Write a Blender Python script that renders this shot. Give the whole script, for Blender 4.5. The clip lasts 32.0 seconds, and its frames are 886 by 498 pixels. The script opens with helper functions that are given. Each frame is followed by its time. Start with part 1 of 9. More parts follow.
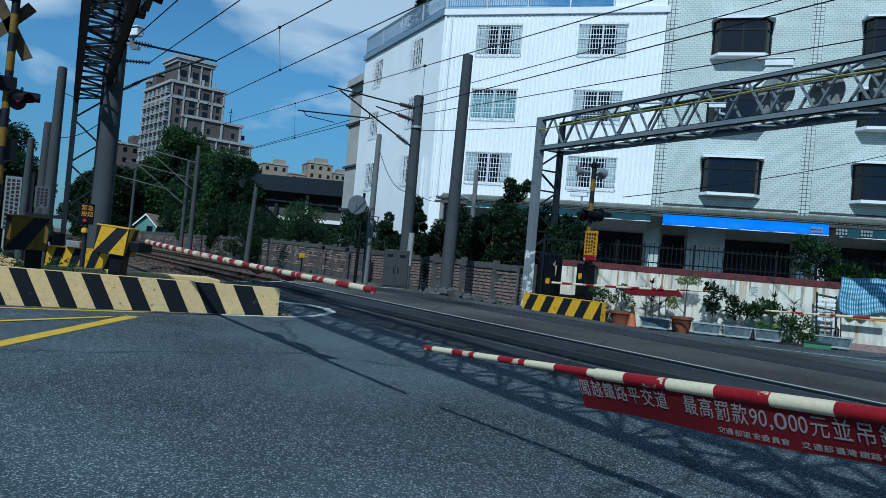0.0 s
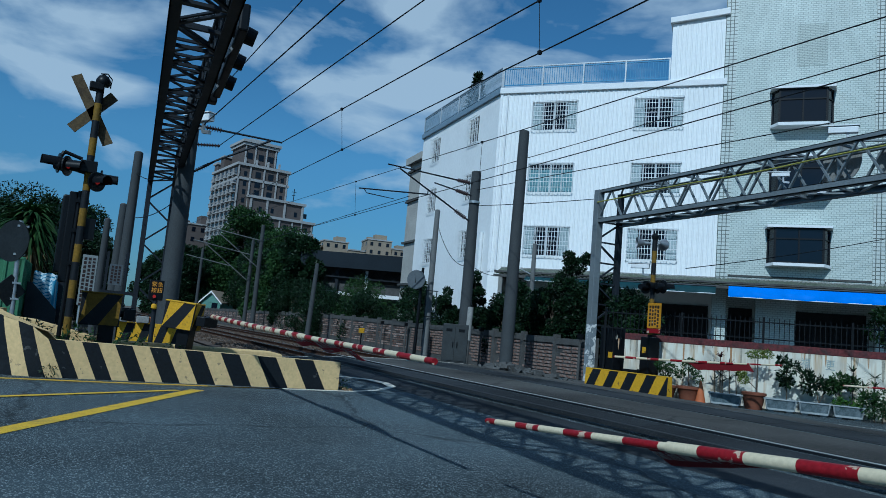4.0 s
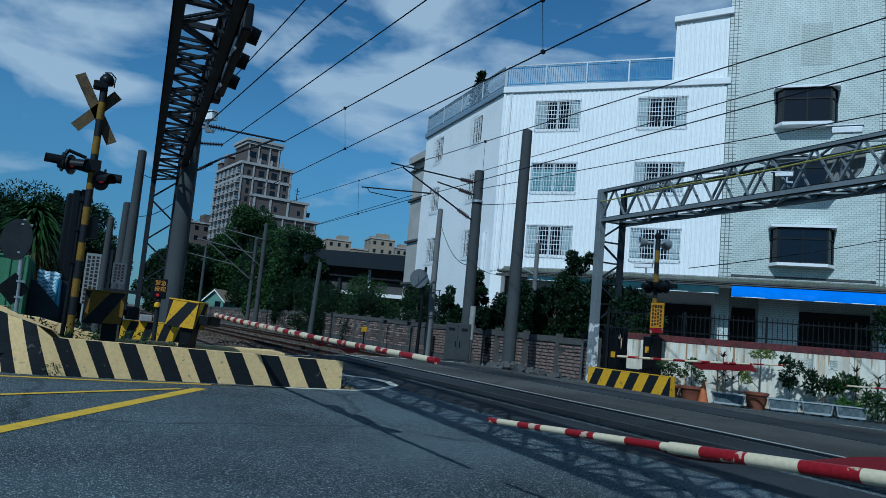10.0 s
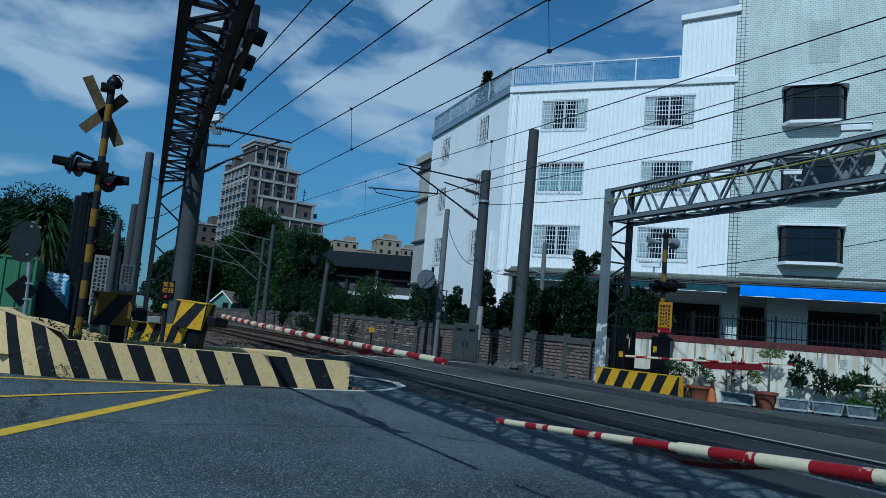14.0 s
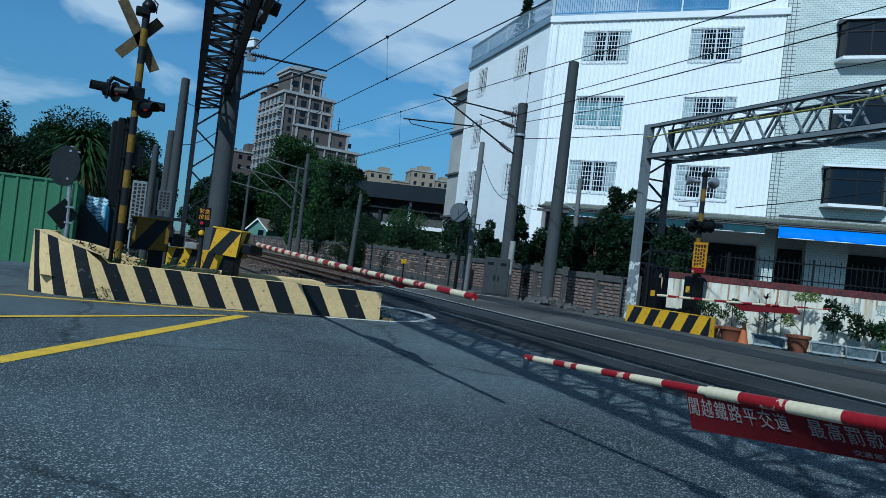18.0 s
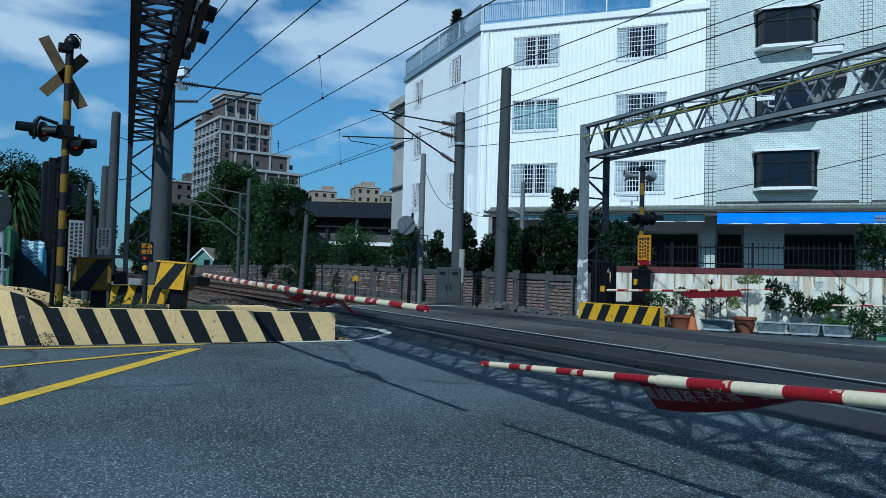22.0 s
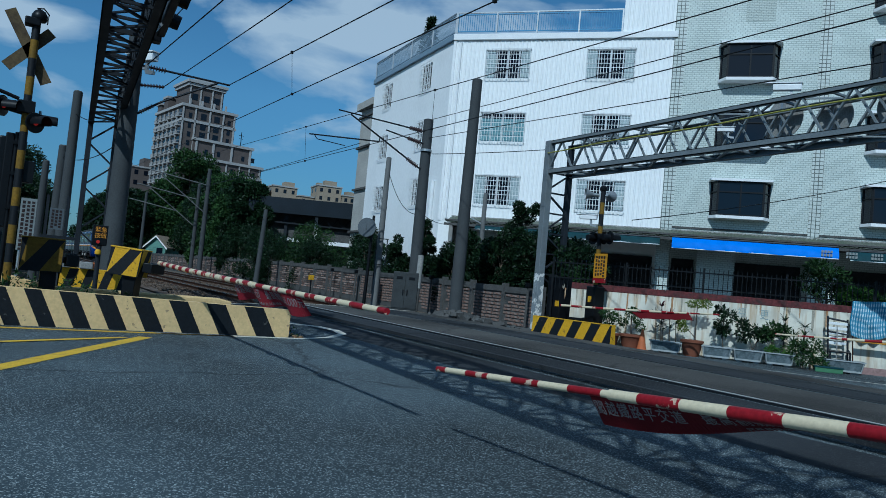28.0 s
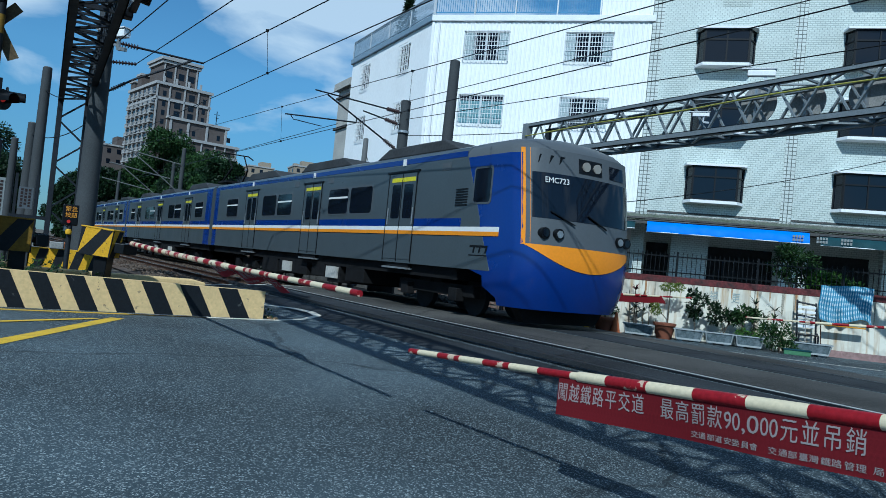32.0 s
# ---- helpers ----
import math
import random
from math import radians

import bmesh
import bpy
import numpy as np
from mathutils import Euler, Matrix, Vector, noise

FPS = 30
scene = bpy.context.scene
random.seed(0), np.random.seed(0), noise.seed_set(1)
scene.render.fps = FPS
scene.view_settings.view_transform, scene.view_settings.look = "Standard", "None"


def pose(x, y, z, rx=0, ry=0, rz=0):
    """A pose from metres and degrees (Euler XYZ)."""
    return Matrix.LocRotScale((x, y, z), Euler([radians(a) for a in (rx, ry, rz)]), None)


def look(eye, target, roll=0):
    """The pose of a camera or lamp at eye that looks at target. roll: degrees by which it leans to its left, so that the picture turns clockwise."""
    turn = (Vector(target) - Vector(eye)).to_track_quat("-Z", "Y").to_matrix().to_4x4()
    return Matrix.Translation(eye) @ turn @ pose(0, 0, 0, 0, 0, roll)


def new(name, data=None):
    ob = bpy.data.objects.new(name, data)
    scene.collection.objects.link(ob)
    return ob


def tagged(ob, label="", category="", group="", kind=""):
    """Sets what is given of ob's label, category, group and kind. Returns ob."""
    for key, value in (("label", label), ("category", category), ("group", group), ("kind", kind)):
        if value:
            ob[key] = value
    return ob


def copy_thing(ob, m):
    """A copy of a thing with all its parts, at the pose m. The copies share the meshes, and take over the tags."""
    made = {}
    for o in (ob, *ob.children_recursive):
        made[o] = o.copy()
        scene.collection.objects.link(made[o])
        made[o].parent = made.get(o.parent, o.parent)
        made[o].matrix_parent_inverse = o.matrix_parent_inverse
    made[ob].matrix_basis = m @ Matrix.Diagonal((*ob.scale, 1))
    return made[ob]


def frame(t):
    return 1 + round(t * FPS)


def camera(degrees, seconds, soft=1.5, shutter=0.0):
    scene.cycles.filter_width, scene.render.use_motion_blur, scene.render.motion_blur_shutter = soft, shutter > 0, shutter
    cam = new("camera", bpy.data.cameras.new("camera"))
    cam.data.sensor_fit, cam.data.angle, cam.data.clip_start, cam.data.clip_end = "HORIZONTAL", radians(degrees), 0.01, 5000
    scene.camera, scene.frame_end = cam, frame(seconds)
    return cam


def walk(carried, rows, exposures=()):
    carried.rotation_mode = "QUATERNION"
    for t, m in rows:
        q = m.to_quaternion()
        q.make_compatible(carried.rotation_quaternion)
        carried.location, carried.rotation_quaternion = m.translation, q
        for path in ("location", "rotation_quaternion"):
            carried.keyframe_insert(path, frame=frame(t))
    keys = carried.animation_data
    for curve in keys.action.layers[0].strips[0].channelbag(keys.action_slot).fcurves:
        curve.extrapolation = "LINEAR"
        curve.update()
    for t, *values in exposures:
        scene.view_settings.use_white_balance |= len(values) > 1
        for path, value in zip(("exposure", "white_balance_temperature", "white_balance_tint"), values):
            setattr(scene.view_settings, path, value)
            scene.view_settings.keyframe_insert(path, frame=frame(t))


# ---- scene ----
cam = camera(61.97, 32.0, 0.55)
PATH = [
    (0.0, pose(0.012, -0.002, 1.168, 91.03, -5.10, -31.09)),
    (0.5, pose(0.003, -0.041, 1.144, 91.02, -4.95, -30.63)),
    (1.0, pose(-0.004, 0.036, 1.143, 91.01, -4.87, -26.57)),
    (1.5, pose(0.023, 0.022, 1.135, 92.10, -4.53, -26.09)),
    (2.0, pose(0.008, 0.006, 1.123, 93.09, -4.56, -26.37)),
    (2.5, pose(0.007, -0.007, 1.117, 95.10, -4.47, -26.53)),
    (3.0, pose(-0.003, -0.029, 1.122, 97.37, -4.65, -26.67)),
    (3.5, pose(-0.003, -0.002, 1.133, 96.75, -4.82, -26.60)),
    (5.5, pose(-0.005, 0.016, 1.128, 96.23, -4.85, -26.45)),
    (6.0, pose(-0.007, 0.003, 1.124, 96.40, -5.20, -26.61)),
    (6.5, pose(-0.013, 0.013, 1.122, 96.39, -5.48, -26.78)),
    (7.0, pose(0.004, -0.014, 1.126, 96.39, -5.19, -26.58)),
    (7.5, pose(-0.001, 0.002, 1.127, 96.49, -5.12, -26.58)),
    (8.0, pose(0.006, 0.001, 1.131, 96.45, -5.09, -26.41)),
    (8.5, pose(0.007, -0.013, 1.128, 96.52, -5.11, -26.39)),
    (9.0, pose(0.001, -0.008, 1.133, 96.45, -5.09, -26.36)),
    (9.5, pose(-0.004, 0.003, 1.131, 96.45, -5.03, -26.41)),
    (10.0, pose(-0.004, 0.003, 1.137, 96.36, -5.00, -26.34)),
    (10.5, pose(-0.003, 0.007, 1.133, 96.35, -5.04, -26.22)),
    (11.0, pose(0.009, -0.004, 1.126, 96.34, -5.00, -26.17)),
    (11.5, pose(-0.003, 0.009, 1.133, 96.38, -5.05, -26.29)),
    (12.0, pose(0.003, -0.004, 1.135, 96.58, -5.09, -26.28)),
    (12.5, pose(0.012, 0.011, 1.135, 96.38, -4.76, -25.97)),
    (13.0, pose(0.002, -0.002, 1.136, 96.22, -3.85, -26.09)),
    (13.5, pose(0.007, 0.007, 1.130, 96.41, -4.97, -25.70)),
    (14.0, pose(0.008, 0.017, 1.137, 96.34, -4.80, -25.76)),
    (14.5, pose(0.007, 0.010, 1.129, 96.40, -4.89, -25.97)),
    (16.5, pose(0.015, 0.024, 1.154, 93.78, -6.38, -24.90)),
    (17.0, pose(0.015, 0.012, 1.185, 94.37, -6.63, -25.11)),
    (17.5, pose(0.015, 0.042, 1.177, 91.68, -6.31, -24.51)),
    (18.0, pose(0.026, 0.054, 1.158, 90.88, -6.45, -23.29)),
    (18.5, pose(0.024, 0.054, 1.157, 93.52, -6.79, -23.59)),
    (19.0, pose(0.013, 0.042, 1.166, 93.76, -6.76, -23.58)),
    (19.5, pose(0.017, 0.045, 1.173, 93.61, -6.77, -23.79)),
    (20.0, pose(0.009, 0.022, 1.162, 93.01, -6.09, -25.59)),
    (20.5, pose(0.006, 0.027, 1.166, 93.31, -5.63, -25.75)),
    (21.0, pose(0.010, 0.027, 1.172, 93.35, -4.37, -25.75)),
    (21.5, pose(0.023, 0.020, 1.159, 92.29, -2.69, -26.21)),
    (22.0, pose(0.025, 0.002, 1.167, 92.05, -1.45, -27.02)),
    (22.5, pose(0.013, 0.015, 1.159, 92.65, -2.68, -26.70)),
    (23.0, pose(0.014, 0.020, 1.156, 92.70, -4.52, -26.33)),
    (23.5, pose(0.009, 0.006, 1.169, 93.77, -5.91, -26.08)),
    (24.0, pose(0.010, 0.012, 1.170, 93.81, -5.99, -26.17)),
    (24.5, pose(0.003, 0.030, 1.161, 94.00, -6.00, -26.36)),
    (25.0, pose(-0.027, -0.020, 1.169, 94.36, -6.14, -28.91)),
    (25.5, pose(-0.026, -0.065, 1.174, 94.40, -6.11, -29.87)),
    (27.5, pose(-0.031, -0.046, 1.171, 94.40, -6.12, -29.81)),
    (28.0, pose(-0.054, -0.040, 1.158, 92.73, -5.28, -30.47)),
    (28.5, pose(-0.006, -0.030, 1.180, 88.50, -4.31, -32.33)),
    (29.0, pose(-0.026, -0.046, 1.163, 90.87, -5.36, -31.94)),
    (29.5, pose(-0.028, -0.038, 1.165, 91.41, -5.45, -31.89)),
    (30.0, pose(-0.026, -0.039, 1.169, 91.42, -5.50, -31.90)),
    (30.5, pose(-0.023, -0.049, 1.174, 91.37, -5.52, -31.89)),
    (31.0, pose(-0.022, -0.036, 1.166, 91.37, -5.51, -31.90)),
    (31.5, pose(-0.020, -0.029, 1.171, 91.46, -5.57, -31.96)),
    (32.0, pose(-0.028, -0.055, 1.164, 91.51, -5.60, -32.24)),
]
walk(cam, PATH, [(0.0, -0.52, 5080.0, -2.0), (1.0, -0.47, 5080.0, -2.0), (2.0, -0.4, 5080.0, -2.0), (3.0, -0.68, 4930.0, -3.0), (6.0, -0.82, 4930.0, -3.0), (14.0, -0.82, 4930.0, -3.0), (17.0, -0.65, 4980.0, -3.0), (19.0, -0.42, 5080.0, -2.0), (25.0, -0.53, 5080.0, -2.0), (28.0, -0.76, 5080.0, -2.0), (29.0, -0.28, 5180.0, -1.0), (30.0, -0.27, 5180.0, -1.0), (32.0, -0.3, 5180.0, -1.0)])

# ---- world and light ----
SUN_WAY = Vector((0.80, 0.75, -1.0)).normalized()
elev = math.asin(-SUN_WAY.z)
azim = math.atan2(-SUN_WAY.x, -SUN_WAY.y)
world = bpy.data.worlds.new("sky")
scene.world = world
world.use_nodes = True
wn = world.node_tree
bg = wn.nodes["Background"]
sky = wn.nodes.new("ShaderNodeTexSky")
sky.sky_type = "NISHITA"
sky.sun_disc = False
sky.sun_elevation = elev
sky.sun_rotation = azim
sky.air_density, sky.dust_density, sky.ozone_density = 1.1, 0.15, 3.0
# broken cloud over the whole sky, thicker in a few banks: way, spread in degrees, gain
CLOUD_BANKS = (((-0.06, 0.975, 0.21), 12, 0.05), ((0.30, 0.885, 0.35), 9, 0.07), ((0.40, 0.86, 0.31), 8, 0.07), ((-0.03, 0.93, 0.36), 14, 0.035), ((0.30, 0.94, 0.19), 6, 0.03), ((0.03, 0.99, 0.12), 12, -0.05), ((0.17, 0.965, 0.22), 10, -0.05), ((0.27, 0.954, 0.125), 9, -0.09))
co = wn.nodes.new("ShaderNodeTexCoord")
mp = wn.nodes.new("ShaderNodeMapping")
mp.inputs["Scale"].default_value = (1.0, 1.0, 2.4)
mp.inputs["Location"].default_value = (1.7, 0.6, 0.3)
wn.links.new(co.outputs["Generated"], mp.inputs["Vector"])
cloud = wn.nodes.new("ShaderNodeTexNoise")
cloud.inputs["Scale"].default_value, cloud.inputs["Detail"].default_value = 5.2, 10
cloud.inputs["Roughness"].default_value, cloud.inputs["Distortion"].default_value = 0.5, 0.3
wn.links.new(mp.outputs[0], cloud.inputs["Vector"])
rng_ = wn.nodes.new("ShaderNodeMapRange")
rng_.inputs["From Min"].default_value, rng_.inputs["From Max"].default_value = 0.49, 0.64
rng_.inputs["To Max"].default_value = 0.8
density = cloud.outputs["Fac"]
for way, spread, gain in CLOUD_BANKS:
    dot = wn.nodes.new("ShaderNodeVectorMath")
    dot.operation = "DOT_PRODUCT"
    dot.inputs[1].default_value = Vector(way).normalized()
    wn.links.new(co.outputs["Generated"], dot.inputs[0])
    bank = wn.nodes.new("ShaderNodeMapRange")
    bank.interpolation_type = "SMOOTHSTEP"
    bank.inputs["From Min"].default_value, bank.inputs["From Max"].default_value = math.cos(radians(spread)), 1.0
    bank.inputs["To Max"].default_value = gain
    wn.links.new(dot.outputs["Value"], bank.inputs["Value"])
    plus = wn.nodes.new("ShaderNodeMath")
    wn.links.new(density, plus.inputs[0])
    wn.links.new(bank.outputs["Result"], plus.inputs[1])
    density = plus.outputs[0]
# clear towards the horizon, where the blue stays deep
high = wn.nodes.new("ShaderNodeSeparateXYZ")
wn.links.new(co.outputs["Generated"], high.inputs[0])
clear = wn.nodes.new("ShaderNodeMapRange")
clear.inputs["From Max"].default_value = 0.2
clear.inputs["To Min"].default_value, clear.inputs["To Max"].default_value = -0.14, 0.0
wn.links.new(high.outputs["Z"], clear.inputs["Value"])
plus = wn.nodes.new("ShaderNodeMath")
wn.links.new(density, plus.inputs[0])
wn.links.new(clear.outputs["Result"], plus.inputs[1])
wn.links.new(plus.outputs[0], rng_.inputs["Value"])
mixc = wn.nodes.new("ShaderNodeMix")
mixc.data_type = "RGBA"
mixc.inputs["B"].default_value = (9.6, 10.3, 10.9, 1)
wn.links.new(rng_.outputs["Result"], mixc.inputs["Factor"])
deep = wn.nodes.new("ShaderNodeMix")
deep.data_type, deep.blend_type = "RGBA", "MULTIPLY"
deep.inputs["Factor"].default_value = 1.0
low_blue = wn.nodes.new("ShaderNodeMapRange")
low_blue.inputs["From Max"].default_value = 0.22
wn.links.new(high.outputs["Z"], low_blue.inputs["Value"])
tint = wn.nodes.new("ShaderNodeMix")
tint.data_type = "RGBA"
tint.inputs["A"].default_value, tint.inputs["B"].default_value = (0.36, 0.6, 0.84, 1), (0.88, 1.2, 1.3, 1)
wn.links.new(low_blue.outputs["Result"], tint.inputs["Factor"])
wn.links.new(tint.outputs["Result"], deep.inputs["B"])
wn.links.new(sky.outputs[0], deep.inputs["A"])
wn.links.new(deep.outputs["Result"], mixc.inputs["A"])
wn.links.new(mixc.outputs["Result"], bg.inputs[0])
bg.inputs[1].default_value = 0.085
sun = new("sun", bpy.data.lights.new("sun", "SUN"))
sun.data.energy = 4.9
sun.data.angle = radians(0.53)
sun.data.color = (1.0, 0.95, 0.87)
sun.matrix_world = look((0, 0, 30), Vector((0, 0, 30)) + SUN_WAY)
# ---- mesh helpers ----
class Geo:
    """A growing mesh: boxes, tubes, sheets and lathes, each face with a material slot."""

    def __init__(self):
        self.v, self.f, self.m, self.slot = [], [], [], 0
        self.at = Matrix.Identity(4)

    def add(self, verts, faces):
        k = len(self.v)
        self.v += [tuple(self.at @ Vector(p)) for p in verts]
        self.f += [tuple(k + i for i in q) for q in faces]
        self.m += [self.slot] * len(faces)
        return self

    def box(self, x0, x1, y0, y1, z0, z1):
        v = [(x, y, z) for x in (x0, x1) for y in (y0, y1) for z in (z0, z1)]
        return self.add(v, [(0, 1, 3, 2), (4, 6, 7, 5), (0, 4, 5, 1), (2, 3, 7, 6), (0, 2, 6, 4), (1, 5, 7, 3)])

    def tube(self, a, b, r0, r1=None, seg=10, caps=True):
        a, b = Vector(a), Vector(b)
        r1 = r0 if r1 is None else r1
        q = (b - a).to_track_quat("Z", "Y").to_matrix()
        v, n = [], seg
        for p, r in ((a, r0), (b, r1)):
            for i in range(n):
                w = 2 * math.pi * i / n
                v.append(p + q @ Vector((r * math.cos(w), r * math.sin(w), 0)))
        f = [(i, (i + 1) % n, n + (i + 1) % n, n + i) for i in range(n)]
        if caps:
            f += [tuple(range(n))[::-1], tuple(range(n, 2 * n))]
        return self.add(v, f)

    def run(self, pts, r, seg=6):
        """One unbroken tube through points."""
        pts = [Vector(p) for p in pts]
        n, v, f = seg, [], []
        for k, p in enumerate(pts):
            d = (pts[min(k + 1, len(pts) - 1)] - pts[max(k - 1, 0)]).normalized()
            q = d.to_track_quat("Z", "Y").to_matrix()
            v += [p + q @ Vector((r * math.cos(2 * math.pi * i / n), r * math.sin(2 * math.pi * i / n), 0)) for i in range(n)]
        for k in range(len(pts) - 1):
            f += [(k * n + i, k * n + (i + 1) % n, (k + 1) * n + (i + 1) % n, (k + 1) * n + i) for i in range(n)]
        f += [tuple(range(n))[::-1], tuple(range((len(pts) - 1) * n, len(pts) * n))]
        return self.add(v, f)

    def bar(self, a, b, w, h=None):
        """A square bar from a to b."""
        a, b = Vector(a), Vector(b)
        h = w if h is None else h
        d = (b - a).normalized()
        side = d.cross(Vector((0, 0, 1)))
        side = Vector((1, 0, 0)) if side.length < 1e-3 else side.normalized()
        up = side.cross(d)
        v = [p + side * (sx * w / 2) + up * (sz * h / 2) for p in (a, b) for sx, sz in ((-1, -1), (1, -1), (1, 1), (-1, 1))]
        return self.add(v, [(0, 1, 2, 3), (7, 6, 5, 4), (0, 4, 5, 1), (1, 5, 6, 2), (2, 6, 7, 3), (3, 7, 4, 0)])

    def lathe(self, profile, seg=16, centre=(0, 0, 0)):
        """profile: (radius, z) from bottom to top."""
        c, v, f = Vector(centre), [], []
        for r, z in profile:
            for i in range(seg):
                w = 2 * math.pi * i / seg
                v.append(c + Vector((r * math.cos(w), r * math.sin(w), z)))
        for k in range(len(profile) - 1):
            for i in range(seg):
                j = (i + 1) % seg
                f.append((k * seg + i, k * seg + j, (k + 1) * seg + j, (k + 1) * seg + i))
        f += [tuple(range(seg))[::-1], tuple(range((len(profile) - 1) * seg, len(profile) * seg))]
        return self.add(v, f)

    def prism(self, outline, axis, lo, hi):
        """An outline of (a, b) pushed along an axis: x takes (y, z), y takes (x, z), z takes (x, y)."""
        n = len(outline)
        put = {"x": lambda a, b, t: (t, a, b), "y": lambda a, b, t: (a, t, b), "z": lambda a, b, t: (a, b, t)}[axis]
        v = [put(a, b, t) for t in (lo, hi) for a, b in outline]
        f = [(i, (i + 1) % n, n + (i + 1) % n, n + i) for i in range(n)] + [tuple(range(n))[::-1], tuple(range(n, 2 * n))]
        return self.add(v, f)

    def grid(self, x0, x1, ys, zs, solid):
        """A flat slab in cells between the cuts ys and zs, in one piece, with openings where solid(j, k) is false."""
        at, v, f = {}, [], []

        def vert(i, j, k):
            if (i, j, k) not in at:
                at[i, j, k] = len(v)
                v.append(((x0, x1)[i], ys[j], zs[k]))
            return at[i, j, k]
        ok = lambda j, k: 0 <= j < len(ys) - 1 and 0 <= k < len(zs) - 1 and solid(j, k)
        for j in range(len(ys) - 1):
            for k in range(len(zs) - 1):
                if not ok(j, k):
                    continue
                for i in (0, 1):
                    f.append((vert(i, j, k), vert(i, j + 1, k), vert(i, j + 1, k + 1), vert(i, j, k + 1)))
                for dj, dk, (a, b), (c, d) in ((-1, 0, (j, k), (j, k + 1)), (1, 0, (j + 1, k), (j + 1, k + 1)), (0, -1, (j, k), (j + 1, k)), (0, 1, (j, k + 1), (j + 1, k + 1))):
                    if not ok(j + dj, k + dk):
                        f.append((vert(0, a, b), vert(1, a, b), vert(1, c, d), vert(0, c, d)))
        return self.add(v, f)

    def sheet(self, rows):
        """A grid of points, row by row."""
        n, v = len(rows[0]), [p for r in rows for p in r]
        f = [(k * n + i, k * n + i + 1, (k + 1) * n + i + 1, (k + 1) * n + i) for k in range(len(rows) - 1) for i in range(n - 1)]
        return self.add(v, f)


def part(name, g, mats, parent=None, label="", bevel=0.0, smooth=False, at=None):
    """Links a Geo as one mesh object, under a thing or a part where one is given."""
    me = bpy.data.meshes.new(name)
    me.from_pydata(g.v, [], g.f)
    for m in mats if isinstance(mats, (list, tuple)) else (mats,):
        me.materials.append(m)
    me.polygons.foreach_set("material_index", g.m)
    if smooth:
        me.polygons.foreach_set("use_smooth", [True] * len(g.f))
    bm = bmesh.new()
    bm.from_mesh(me)
    bmesh.ops.recalc_face_normals(bm, faces=bm.faces)
    bm.to_mesh(me)
    bm.free()
    if smooth:
        me.set_sharp_from_angle(angle=radians(40))
    ob = new(name, me)
    if parent:
        ob.parent = parent
    if at is not None:
        ob.matrix_basis = at
    if label:
        ob["label"] = label
    if bevel:
        mod = ob.modifiers.new("edge", "BEVEL")
        mod.width, mod.segments, mod.limit_method = bevel, 2, "ANGLE"
    return ob


def thing(name, at, label, category, group="", kind=""):
    """An empty at the base of a thing, that parents its parts."""
    ob = new(name)
    ob.empty_display_size = 0.2
    ob.matrix_basis = at if isinstance(at, Matrix) else pose(*at)
    return tagged(ob, label, category, group, kind)


def rise(x):
    """The ground's height across the tracks: a low hump under the rails."""
    def ramp(a, b):
        t = min(1, max(0, (x - a) / (b - a)))
        return t * t * (3 - 2 * t)
    return 0.2 * ramp(4.2, 8.0) * (1 - ramp(11.0, 13.5))
# ---- materials ----
def tree_of(name):
    m = bpy.data.materials.new(name)
    m.use_nodes = True
    return m, m.node_tree, m.node_tree.nodes["Principled BSDF"]


